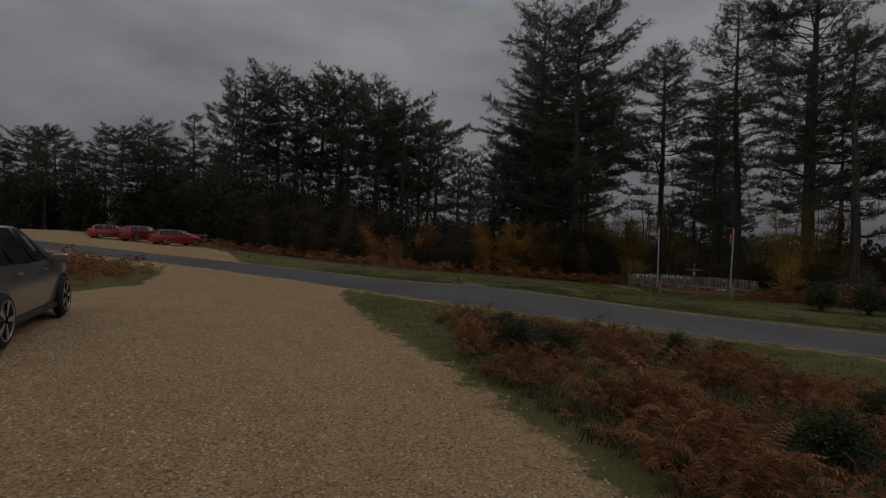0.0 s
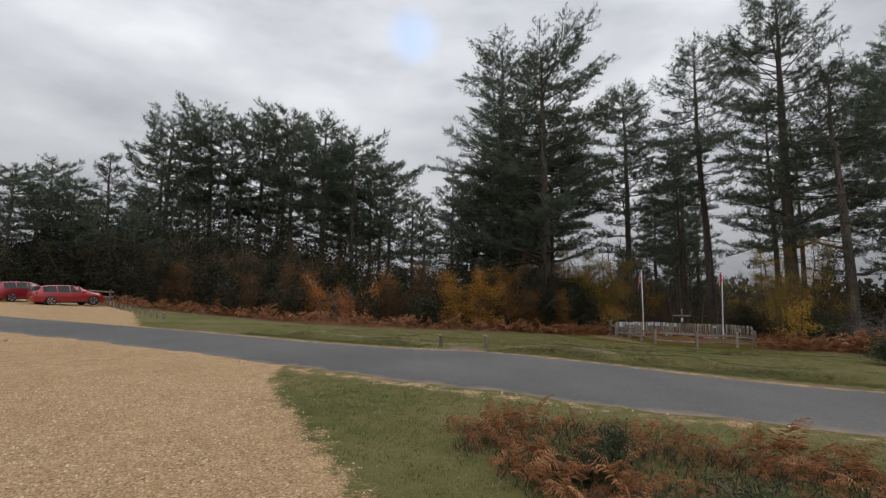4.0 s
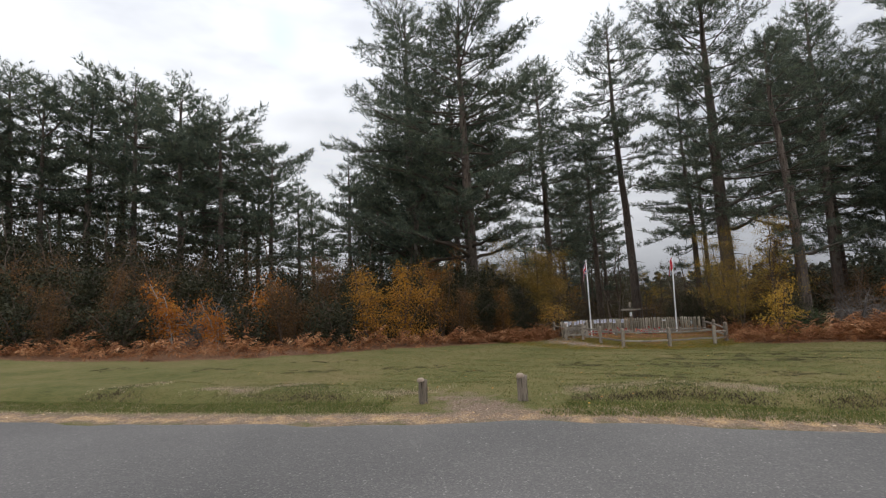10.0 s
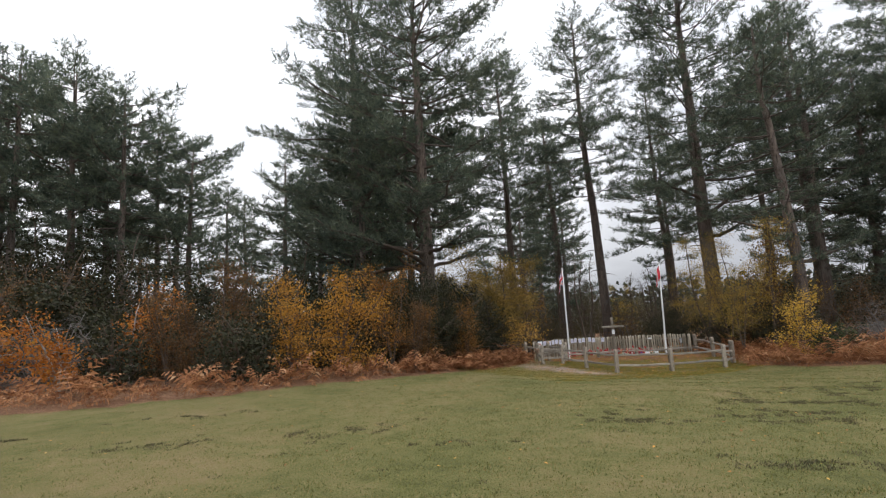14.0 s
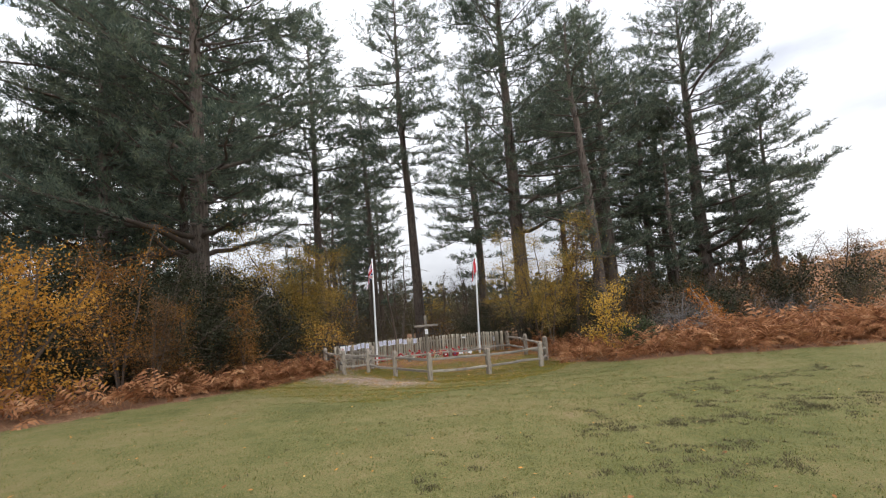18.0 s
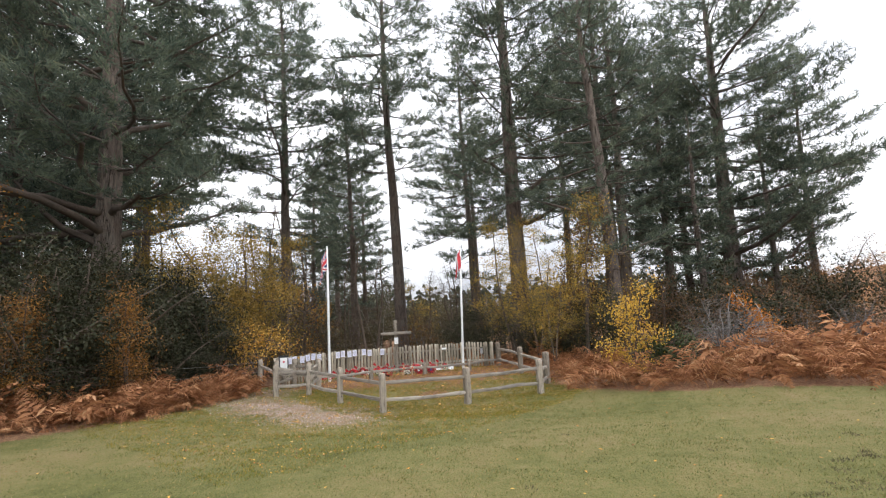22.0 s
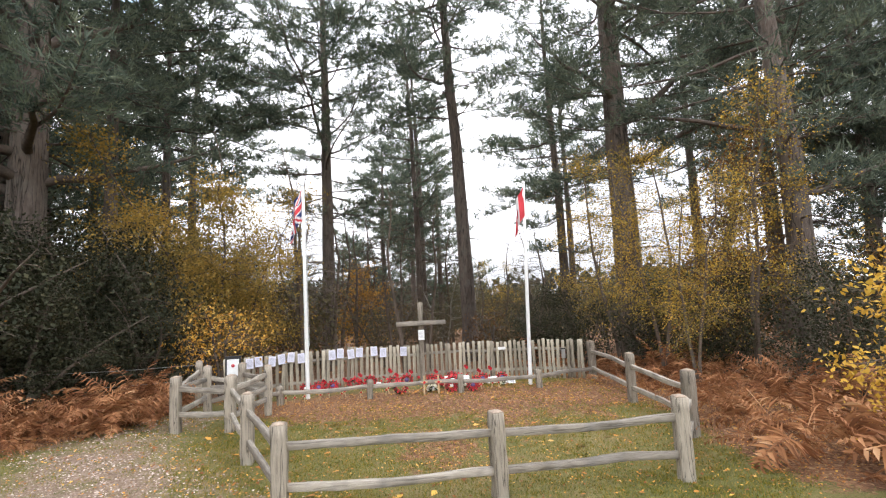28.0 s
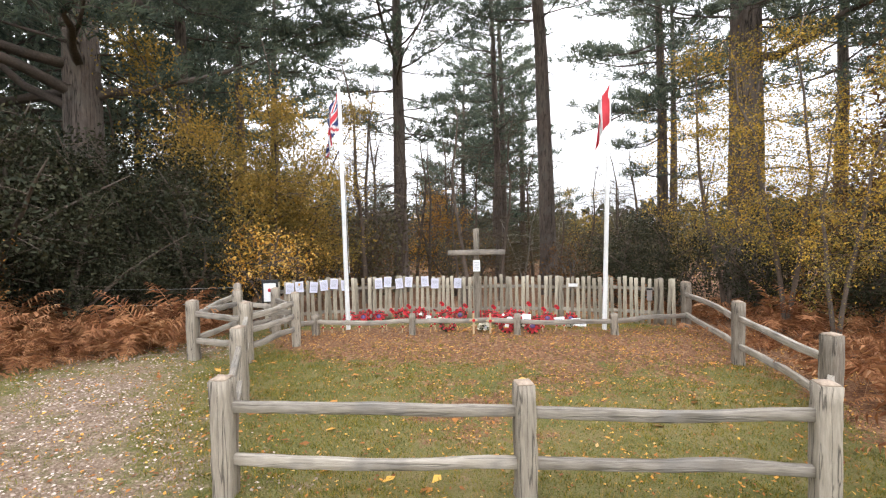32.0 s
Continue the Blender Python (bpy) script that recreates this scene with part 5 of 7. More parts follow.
def tufted(name, label, category, material, x, y, blades, height, spread, seed, wide=0.012):
    """Many small tufts of upright blades."""
    g = np.random.default_rng(seed)
    x, y = np.repeat(x, blades), np.repeat(y, blades)
    x, y = x + g.normal(0, spread, len(x)), y + g.normal(0, spread, len(y))
    b = np.stack((x, y, ground(x, y) - 0.004), -1)
    a, t = g.uniform(0, 6.28, len(x)), height * g.uniform(0.45, 1.25, len(x))
    s = np.stack((np.cos(a), np.sin(a), 0 * a), -1) * wide
    tip = b + np.stack((g.normal(0, 0.5, len(x)) * t, g.normal(0, 0.5, len(x)) * t, t), -1)
    v = np.stack((b - s, b + s, tip), 1).reshape(-1, 3)
    tagged(new(name, tri_mesh(name, v, np.arange(len(v)).reshape(-1, 3), material)), label, category, kind="stuff")


def turf(x, y):
    gr, li, wo = zones(x, y)
    d, _ = along(ROAD, x, y)
    return np.clip(1 - gr * 1.6 - li * 1.1 - wo * 1.2, 0, 1) * (np.abs(d) > np.where(d > 0, 2.2, 1.9))


x, y = scatter(44000, (-4, 19, 14, 32), lambda x, y: turf(x, y) * np.exp(-(np.abs(along([(0.5, 16.5), (4.5, 19.5), (8.2, 22), (13.2, 25.2), (16, 28.5)], x, y)[0]) / 6.5) ** 2) * (along(WOOD, x, y)[0] < 0.2), 71)
tufted("grass", "short grazed grass with straw-coloured blades", "grass", M_TURF, x, y, 7, 0.024, 0.05, 72, 0.005)
x, y = scatter(12500, (12.6, 20.4, 25.6, 32.0), lambda x, y: np.clip(0.25 + turf(x, y), 0, 1) * (np.hypot(x - 16.5, y - 29) < 4.2) * (along(WOOD, x, y)[0] < 0.1), 91)
tufted("grass", "short mossy grass inside the memorial plot", "grass", M_GRASS, x, y, 9, 0.034, 0.03, 92, 0.0036)
x, y = scatter(6500, (8.5, 14.5, 25.5, 33.5), lambda x, y: np.clip(0.15 + turf(x, y), 0, 1), 93)
tufted("grass", "thin worn grass beside the trodden path", "grass", M_GRASS, x, y, 8, 0.03, 0.035, 94, 0.0035)
x, y = scatter(14000, (-4.5, 6, 1, 16), lambda x, y: turf(x, y), 73)
tufted("grass", "short roadside grass", "grass", M_VERGE, x, y, 8, 0.034, 0.045, 74, 0.0045)
x, y = scatter(2600, (-4.5, 6, 1, 16), lambda x, y: turf(x, y) * (0.3 + 0.7 * np.sin(1.8 * x + y) ** 2), 109)
tufted("dry_grass", "bleached straw in the roadside grass", "grass", M_STRAW, x, y, 6, 0.026, 0.05, 110, 0.004)

# low heather cropped by ponies: ragged patches of small twiggy tufts
PATCHES = [(5.27, 20.78, 0.42, 60), (8.62, 20.3, 0.55, 60), (6.85, 19.75, 0.5, 70), (7.9, 19.55, 0.4, 30), (9.7, 19.15, 0.6, 70), (10.5, 19.3, 0.5, 50), (10.9, 18.6, 0.5, 40), (13.6, 19.3, 0.6, 50), (9.66, 20.3, 0.35, 25), (-0.75, 23.45, 0.55, 50), (1.75, 22.8, 0.65, 55), (5.6, 21.4, 0.3, 20), (5.2, 17.8, 0.6, 48), (4.6, 18.1, 0.35, 40), (7.5, 17.6, 0.7, 54), (11.8, 20.7, 0.7, 60), (12.2, 19.9, 0.5, 40), (8.3, 21.0, 0.4, 30), (9.6, 21.3, 0.4, 25), (-2.9, 25.3, 0.6, 40), (0.0, 25.6, 0.6, 30), (7.3, 20.1, 0.3, 20), (-5.5, 26.6, 0.7, 40), (2.2, 21.2, 0.3, 15), (9.0, 19.9, 0.4, 30)]
g = np.random.default_rng(75)
hx, hy = [], []
for px, py, wide, n in PATCHES:
    a = g.normal(-0.5, 0.25)
    u, w = g.normal(0, wide, n // 3), g.normal(0, wide * 0.3, n // 3)
    u, w = np.repeat(u, 3) + g.normal(0, 0.05, 3 * (n // 3)), np.repeat(w, 3) + g.normal(0, 0.05, 3 * (n // 3))
    hx.append(px + u * math.cos(a) - w * math.sin(a))
    hy.append(py + u * math.sin(a) + w * math.cos(a))
loose_x, loose_y = scatter(420, (-3, 14, 16, 27), lambda x, y: turf(x, y) * (0.15 + 0.85 * np.exp(-(((x - 9.5) / 4) ** 2 + ((y - 19.5) / 2.2) ** 2))), 176)
hx, hy = np.concatenate(hx + [loose_x]), np.concatenate(hy + [loose_y])
tufted("heather", "low dark heather patches cropped into the turf", "heather", M_HEATHER, hx, hy, 16, 0.028, 0.035, 76, 0.006)
x, y = scatter(5200, (-1, 7, -1, 11), lambda x, y: inside(ROADSIDE)(x, y) * 1.0, 177)
tufted("heather", "dark heather under the roadside bracken", "heather", M_FRINGE, x, y, 9, 0.13, 0.06, 178, 0.006)


def by_the_bank(n, lo, hi, x0, x1, seed, clumps=0.0):
    """Places along the far side of the lane, lo to hi metres behind the foot of the bank, missing out the way between the short posts."""
    g = np.random.default_rng(seed)
    u, w = g.uniform(x0, x1, n), g.uniform(lo, hi, n)
    v = np.interp(-u, [-p[0] for p in ROAD], [p[1] for p in ROAD])
    w = w + bank_foot(u + 1.7)
    x, y = u + 0.55 * w, v + 0.835 * w
    keep = (np.hypot(x - 0.9, y - 17.6) > 1.25) & (0.5 + 0.5 * np.sin(x * 2.9 + 1.7 * np.sin(x * 1.3)) >= clumps * g.random(n))
    return x[keep], y[keep]


x, y = by_the_bank(1700, 0.0, 0.15, -6.5, 10.5, 77, 0.9)
tufted("heather", "dark woody heather fringe on the torn roadside bank", "heather", M_FRINGE, x, y, 8, 0.035, 0.035, 78, 0.006)
x, y = by_the_bank(4200, 0.16, 0.95, -6.5, 10.5, 101, 1.5)
tufted("heather", "green cropped heather on top of the roadside bank", "heather", M_HEATH_GREEN, x, y, 9, 0.024, 0.045, 102, 0.006)
x, y = by_the_bank(1900, 0.2, 0.8, -5.5, 10.5, 79, 2.2)
tufted("dry_grass", "pale dry grass along the top of the bank", "grass", M_STRAW, x, y, 9, 0.018, 0.05, 80, 0.006)
x, y = by_the_bank(3600, -1.0, -0.3, -7.5, 9.5, 103)
tufted("dry_grass", "bleached grass between lane and bank", "grass", M_STRAW, x, y, 4, 0.026, 0.05, 104, 0.004)
x, y = by_the_bank(11000, -0.85, 0.02, -7.5, 9.5, 107)
tufted("grass", "green grass between lane and bank", "grass", M_VERGE, x, y, 8, 0.034, 0.04, 108, 0.0045)

PALE = [(-2.46, 20.66), (-2.06, 20.2), (-1.35, 20.41), (0.12, 18.96), (0.37, 18.74), (2.32, 17.15), (2.94, 16.74), (3.8, 16.15), (4.16, 15.91), (-3.9, 21.5)]
sx, sy = np.concatenate([g.normal(px, 0.3, 30) for px, py in PALE]), np.concatenate([g.normal(py, 0.14, 30) for px, py in PALE])
tufted("dry_grass", "pale dry tussocks west of the short posts", "grass", M_STRAW, sx, sy, 14, 0.035, 0.05, 97, 0.005)

# fallen leaves: thick in the plot and on the path, few on the turf
lv = Heap()
for n, box, mask, size, seed in ((9000, (12.5, 21.5, 25.5, 34.5), lambda x, y: 0.16 + 0.84 * zones(x, y)[1] + 0.2 * zones(x, y)[2], (0.018, 0.040), 81), (2600, (8.5, 13.8, 27, 34), lambda x, y: zones(x, y)[2] * 0.9 + 0.12, (0.02, 0.05), 82), (1500, (-2, 18, 16, 30), lambda x, y: turf(x, y) * 0.45, (0.022, 0.05), 83), (2400, (12.5, 21, 26, 33.5), lambda x, y: 0.25 + 0.6 * zones(x, y)[1], (0.03, 0.055), 184), (90, (12.5, 19, 26, 32), lambda x, y: x > 0, (0.07, 0.12), 84)):
    x, y = scatter(n, box, mask, seed)
    lv.repeat(LEAF[0], LEAF[1], np.stack((x, y, ground(x, y) + 0.015), -1), turns(len(x), 0.35, size, seed))
x, y = scatter(46000, (9.0, 21.3, 25.4, 34.6), lambda x, y: np.clip(0.22 + 0.78 * zones(x, y)[1] + 0.5 * np.exp(-((x - 19.3) / 1.3) ** 2 - ((y - 29.3) / 1.4) ** 2), 0, 1) * (0.4 + 0.6 * np.sin(x * 1.7 + y) ** 2), 98)
lv.repeat(LEAF[0], LEAF[1], np.stack((x, y, ground(x, y) + 0.024), -1), turns(len(x), 0.6, (0.011, 0.032), 99))
tagged(new("fallen_leaves", lv.mesh("fallen_leaves", M_FALLEN)), "yellow and brown fallen leaves on the grass", "leaves", kind="stuff")

PEBBLE = (np.array(((1, 0, 0), (0, 0.8, 0), (-1, 0, 0), (0, -0.8, 0), (0, 0, 0.55), (0.5, 0.4, -0.3)), float), np.array(((0, 1, 4), (1, 2, 4), (2, 3, 4), (3, 0, 4))))
st = Heap()
x, y = scatter(42000, (-6.5, 1.5, 0.5, 13.0), lambda x, y: np.clip(zones(x, y)[0] * 1.2 - 0.2, 0, 1) * (along(ROAD, x, y)[0] > 2.2) * 0.8, 85)
st.repeat(PEBBLE[0], PEBBLE[1], np.stack((x, y, ground(x, y) + 0.001), -1), turns(len(x), 0.4, (0.007, 0.019), 86))
path = Heap()
x, y = scatter(26000, (9.0, 14.2, 26.5, 33.8), lambda x, y: np.clip(zones(x, y)[2] * 1.3 - 0.15, 0, 1), 87)
path.repeat(PEBBLE[0], PEBBLE[1], np.stack((x, y, ground(x, y) + 0.001), -1), turns(len(x), 0.4, (0.007, 0.020), 88))
tagged(new("path_stones", path.mesh("path_stones", M_PATH)), "small grey and pinkish stones on the trodden path", "gravel", kind="stuff")
x, y = scatter(4000, (-10, 10, 8, 24), lambda x, y: np.exp(-((np.abs(along(ROAD, x, y)[0]) - 2.1) / 0.25) ** 2), 89)
st.repeat(PEBBLE[0], PEBBLE[1], np.stack((x, y, ground(x, y) + 0.004), -1), turns(len(x), 0.4, (0.008, 0.025), 90))
tagged(new("gravel_stones", st.mesh("gravel_stones", M_STONE)), "loose tan flint stones on the gravel", "gravel", kind="stuff")

# the wooded skyline all round
sky = Heap()
g = np.random.default_rng(91)
CLUMP = (np.array(((-0.5, 0, 0), (0.5, 0, 0), (0, 0.1, 0.75), (0, -0.5, 0.2), (0, 0.5, 0.2), (0.1, 0, -0.45))), np.array(((0, 1, 2), (3, 4, 2), (0, 1, 5), (3, 4, 5))))
for k in range(430):
    a, far = g.uniform(0, 6.2832), g.uniform(105, 180)
    cx, cy = 8 + far * math.cos(a), 24 + far * math.sin(a)
    top, wide = g.uniform(6, 13), g.uniform(3.0, 6.5)
    n = 58
    d = g.normal(0, 1, (n, 3))
    d /= np.linalg.norm(d, axis=1)[:, None]
    q = d * g.uniform(0.5, 1.0, n)[:, None] ** 0.5 * (wide, wide, top * 0.5) * (1 + 0.25 * np.sin(5 * d[:, :1] + 3 * d[:, 1:2])) + (cx, cy, gz(cx, cy) + top * 0.5)
    sky.repeat(CLUMP[0], CLUMP[1], q, turns(n, 0.8, (0.8, 2.0), 900 + k))
# a lower belt of mixed wood closes the view beyond the picket fence
for k in range(120):
    a, far = radians(g.uniform(12, 78)), g.uniform(46, 88)
    cx, cy = 10 + far * math.cos(a), 26 + far * math.sin(a)
    top, wide, n = far * g.uniform(0.065, 0.115) + 0.8, g.uniform(1.8, 3.6), 170
    d = g.normal(0, 1, (n, 3))
    d /= np.linalg.norm(d, axis=1)[:, None]
    q = d * g.uniform(0.3, 1.0, n)[:, None] ** 0.5 * (wide, wide, top * 0.55) + (cx, cy, gz(cx, cy) + top * 0.45)
    sky.repeat(CLUMP[0], CLUMP[1], q, turns(n, 0.9, (0.28, 0.75), 1400 + k))
tagged(new("far_wood", sky.mesh("far_wood", M_FAR)), "dark mixed woodland along the skyline", "woodland", kind="stuff")


# ---- the memorial plot ----
def beam(length, wide, thick, seed, segments=9, jitter=0.008, bow=0.0, taper=0.0, along_z=False, domed=False, sharp=0.86, wave=0.0):
    """A split timber along x (or z): eight-sided, uneven, worn at the arrises."""
    g = np.random.default_rng(seed)
    c = np.array(((1, sharp), (sharp, 1), (-sharp, 1), (-1, sharp), (-1, -sharp), (-sharp, -1), (sharp, -1), (1, -sharp)))
    s = np.linspace(0, 1, segments)
    drift = np.cumsum(g.normal(0, jitter * 0.6, (segments, 2)), axis=0)
    drift -= np.linspace(drift[0], drift[-1], segments)
    v = []
    for k, u in enumerate(s):
        w = 1 - taper * u + g.normal(0, jitter * 4)
        ring = c * (wide / 2 * w, thick / 2 * w) + drift[k] + g.normal(0, jitter * 0.35, (8, 2))
        ring[:, 1] += bow * math.sin(math.pi * u) + wave * math.sin(7.0 * u + seed) + 0.5 * wave * math.sin(13.0 * u + 2 * seed)
        ring[:, 1] *= 1 + 0.5 * wave / 0.01 * 0.16 * math.sin(9.0 * u + 3 * seed)
        v.append(np.column_stack((np.full(8, u * length), ring)))
    ends = [np.array([[(-0.0), *v[0][:, 1:].mean(0)]]), np.array([[length + (0.018 if domed else 0.004), *v[-1][:, 1:].mean(0)]])]
    v = np.concatenate(v + ends)
    i, j = np.meshgrid(np.arange(segments - 1), np.arange(8), indexing="ij")
    a, b = (i * 8 + j).ravel(), (i * 8 + (j + 1) % 8).ravel()
    f = np.concatenate((np.stack((a, b, b + 8), -1), np.stack((a, b + 8, a + 8), -1)))
    m, k = segments * 8, (segments - 1) * 8
    f = np.vstack((f, [(m, (j + 1) % 8, j) for j in range(8)], [(m + 1, k + j, k + (j + 1) % 8) for j in range(8)]))
    if along_z:
        v = v[:, (2, 1, 0)] * (1, -1, 1)
        f = f[:, ::1]
    return v, f[:, ::-1]


def post_mesh(height, size, seed, material=None):
    v, f = beam(height + 0.3, size, size * 0.94, seed, 11, 0.0045, along_z=True, domed=True, sharp=0.93)
    v[:, 2] -= 0.3
    return tri_mesh("post", v, f, material or M_OAK)


def put_post(parent, base, x, y, height, size, seed, name="post", label="", tilt=(0, 0)):
    ob = part(name, post_mesh(height, size, seed), parent, label)
    ob.matrix_basis = pose(x - base[0], y - base[1], gz(x, y) - base[2], tilt[0], tilt[1], -28 + 14 * math.sin(seed * 2.7))
    if size > 0.11:
        v, f = beam(0.01, size * 0.88, size * 0.80, seed + 7, 3, 0.002, along_z=True, domed=True)
        part("sawn_top", tri_mesh("sawn_top", v, f, M_SAWN), ob).matrix_basis = pose(0, 0, height + 0.001)
    return ob


def put_rail(parent, base, a, b, za, zb, deep, thick, seed, name="rail", label="", bow=0.0, wave=0.007):
    """A split rail from one post to the next, at heights za and zb over the ground."""
    p = Vector((a[0], a[1], gz(*a) + za))
    q = Vector((b[0], b[1], gz(*b) + zb))
    d = q - p
    v, f = beam(d.length, thick, deep, seed, 17, 0.0028, bow, sharp=0.9, wave=wave)
    ob = part(name, tri_mesh(name, v, f, M_OAK_RAIL), parent, label)
    turn = math.degrees(math.atan2(d.y, d.x))
    ob.matrix_basis = pose(*(p - Vector(base)), 0, -math.degrees(math.asin(d.z / d.length)), turn)
    return ob


A, B, C, D, SIDE, BACK = (13.245, 28.47), (15.04, 27.595), (16.53, 26.55), (18.08, 27.21), (19.22, 28.72), (20.80, 30.62)
A2, A3, A4, GATE, BRACE = (13.45, 30.18), (13.63, 31.72), (14.36, 32.36), (13.0, 32.28), (13.68, 34.3)
base = (*A, gz(*A))
fence = thing("post_and_rail_fence", *base, "weathered oak post-and-rail fence round the memorial plot", "fence")
for k, p in enumerate((A, B, C, D, SIDE, BACK, A2)):
    put_post(fence, base, *p, (0.79, 0.79, 0.79, 0.82, 0.80, 0.80, 0.80)[k], 0.135, 100 + k)
SPANS = ((A, B), (B, C), (C, D), (D, SIDE), (SIDE, BACK), (A, A2), (A2, A3))
for k, (p, q) in enumerate(SPANS):
    top, low = ((0.56, 0.44), (0.23, 0.17)) if k == 2 else ((0.595, 0.595), (0.25, 0.25))
    put_rail(fence, base, p, q, *top, 0.070, 0.05, 120 + k, bow=0.0 if k in (2, 5) else (-1) ** k * 0.012, wave=0.002 if k in (2, 5) else 0.007)
    put_rail(fence, base, p, q, *low, 0.070, 0.05, 140 + k, bow=0.0 if k in (2, 5) else (-1) ** (k + 1) * 0.012, wave=0.002 if k in (2, 5) else 0.007)

base = (*A3, gz(*A3))
gate = thing("wooden_chicane_gate", *base, "weathered oak walk-through gate frame with crossed rails", "gate")
for k, p in enumerate((A3, A4, GATE, (13.62, 33.3), (14.2, 33.3))):
    put_post(gate, base, *p, 0.80, 0.13, 160 + k)
put_post(gate, base, *BRACE, 0.84, 0.12, 166)
for k, (p, q, za, zb) in enumerate(((GATE, A3, 0.62, 0.58), (GATE, A3, 0.26, 0.26), (A3, A4, 0.60, 0.66), (A3, A4, 0.22, 0.28), (GATE, BRACE, 0.60, 0.66), (GATE, (13.62, 33.3), 0.60, 0.60), ((13.62, 33.3), (14.2, 33.3), 0.6, 0.5), ((13.62, 33.3), (14.2, 33.3), 0.2, 0.3), (A4, (14.2, 33.3), 0.62, 0.60), (A4, (14.2, 33.3), 0.3, 0.42), (A4, (13.62, 33.3), 0.52, 0.44), ((13.62, 33.3), (14.2, 33.3), 0.4, 0.4), (GATE, (13.62, 33.3), 0.26, 0.3), (A3, A4, 0.42, 0.46))):
    put_rail(gate, base, p, q, za, zb, 0.075, 0.05, 170 + k)

# a low rail before the wreaths
KNEE = [(14.45, 32.9), (14.78, 33.02), (16.2, 32.24), (17.68, 31.36), (19.05, 30.62), (20.75, 30.55)]
base = (*KNEE[2], gz(*KNEE[2]))
knee = thing("knee_rail", *base, "low weathered oak knee rail in front of the wreaths", "rail")
for k, p in enumerate(KNEE[1:5]):
    put_post(knee, base, *p, 0.34, 0.11, 190 + k)
for k, (p, q) in enumerate(zip(KNEE, KNEE[1:])):
    put_rail(knee, base, p, q, 0.22, 0.22, 0.07, 0.06, 195 + k, bow=0.015 * (-1) ** k)

# the curved picket fence
ARC = np.array(((13.25, 34.36), (14.25, 34.25), (16.1, 34.05), (17.95, 33.25), (19.5, 32.15), (20.80, 30.90), (21.52, 30.21)))
ARC_RUN = np.concatenate(([0], np.cumsum(np.hypot(*np.diff(ARC, axis=0).T))))


def on_arc(s, before=0.0):
    """Place and heading on the picket line, s metres along it, moved towards the plot."""
    def at(u):
        # a smooth curve through the corners
        return np.mean([[np.interp(u + o, ARC_RUN, ARC[:, k]) for k in (0, 1)] for o in (-0.7, -0.35, 0, 0.35, 0.7)], axis=0)
    s = s + ARC_RUN[1]
    p, d = at(s), at(s + 0.05) - at(s - 0.05)
    d /= np.linalg.norm(d) + 1e-9
    return p[0] + d[1] * before, p[1] - d[0] * before, math.degrees(math.atan2(d[1], d[0]))


mx, my, _ = on_arc(3.7)
base = (mx, my, gz(mx, my))
pickets = thing("picket_fence", *base, "curved fence of weathered split chestnut pickets", "fence")
g = np.random.default_rng(201)
KINDS_OF_PICKET = []
for k in range(7):
    v, f = beam(0.88, 0.022, 0.060 + 0.004 * (k % 3), 202 + k, 6, 0.003, along_z=True)
    KINDS_OF_PICKET.append(tri_mesh("picket", v * (1, 1, 1), f, M_PICKET))
COUNT = 74
for k in range(COUNT):
    s = -0.1 + 7.72 * k / (COUNT - 1) + g.normal(0, 0.008)
    x, y, turn = on_arc(s)
    ob = part("picket", KINDS_OF_PICKET[k % 7], pickets)
    ob.matrix_basis = pose(x - base[0], y - base[1], gz(x, y) - base[2] - 0.02 + g.normal(0, 0.012), 0, g.normal(0, 1.4), turn)
for k in range(8):
    for z in (0.22, 0.66):
        p, q = on_arc(7.4 * k / 8, -0.035), on_arc(7.4 * (k + 1) / 8, -0.035)
        put_rail(pickets, base, p[:2], q[:2], z, z, 0.06, 0.03, 220 + k, "back_rail")
for k, s in enumerate((0.0, 1.85, 3.7, 5.6, 7.4)):
    x, y, _ = on_arc(s, -0.09)
    put_post(pickets, base, x, y, 0.86, 0.10, 240 + k, "back_post")

# the memorial cross
e = Vector((0.87, -0.49, 0)).normalized()
FACE = math.degrees(math.atan2(e.y, e.x))
X = (17.70, 32.66)
cross = thing("memorial_cross", *X, gz(*X), "plain weathered wooden memorial cross with a white plaque", "cross", turn=FACE)
v, f = beam(2.05, 0.075, 0.105, 251, 9, 0.002, along_z=True)
v[:, 2] -= 0.3
part("upright", tri_mesh("upright", v, f, M_OAK), cross)
v, f = beam(1.06, 0.05, 0.095, 252, 7, 0.003)
arm = part("arm", tri_mesh("arm", v, f, M_OAK_RAIL), cross)
arm.matrix_basis = pose(-0.53, -0.06, 1.31)


def box_mesh(name, w, d, h, material, bevel=0.006):
    bm = bmesh.new()
    bmesh.ops.create_cube(bm, size=1.0)
    bmesh.ops.scale(bm, vec=(w, d, h), verts=bm.verts)
    bmesh.ops.bevel(bm, geom=bm.edges[:], offset=bevel, segments=1, affect="EDGES")
    me = bpy.data.meshes.new(name)
    bm.to_mesh(me)
    bm.free()
    me.materials.append(material)
    return me


plaque = part("plaque", box_mesh("plaque", 0.13, 0.014, 0.21, M_WHITE, 0.003), cross, "small white plaque")
plaque.matrix_basis = pose(0, -0.052, 1.06)
for k in range(5):
    part("print_line", box_mesh("print_line", 0.085, 0.004, 0.008, M_PRINT, 0.001), plaque).matrix_basis = pose(0, -0.008, 0.06 - 0.03 * k)


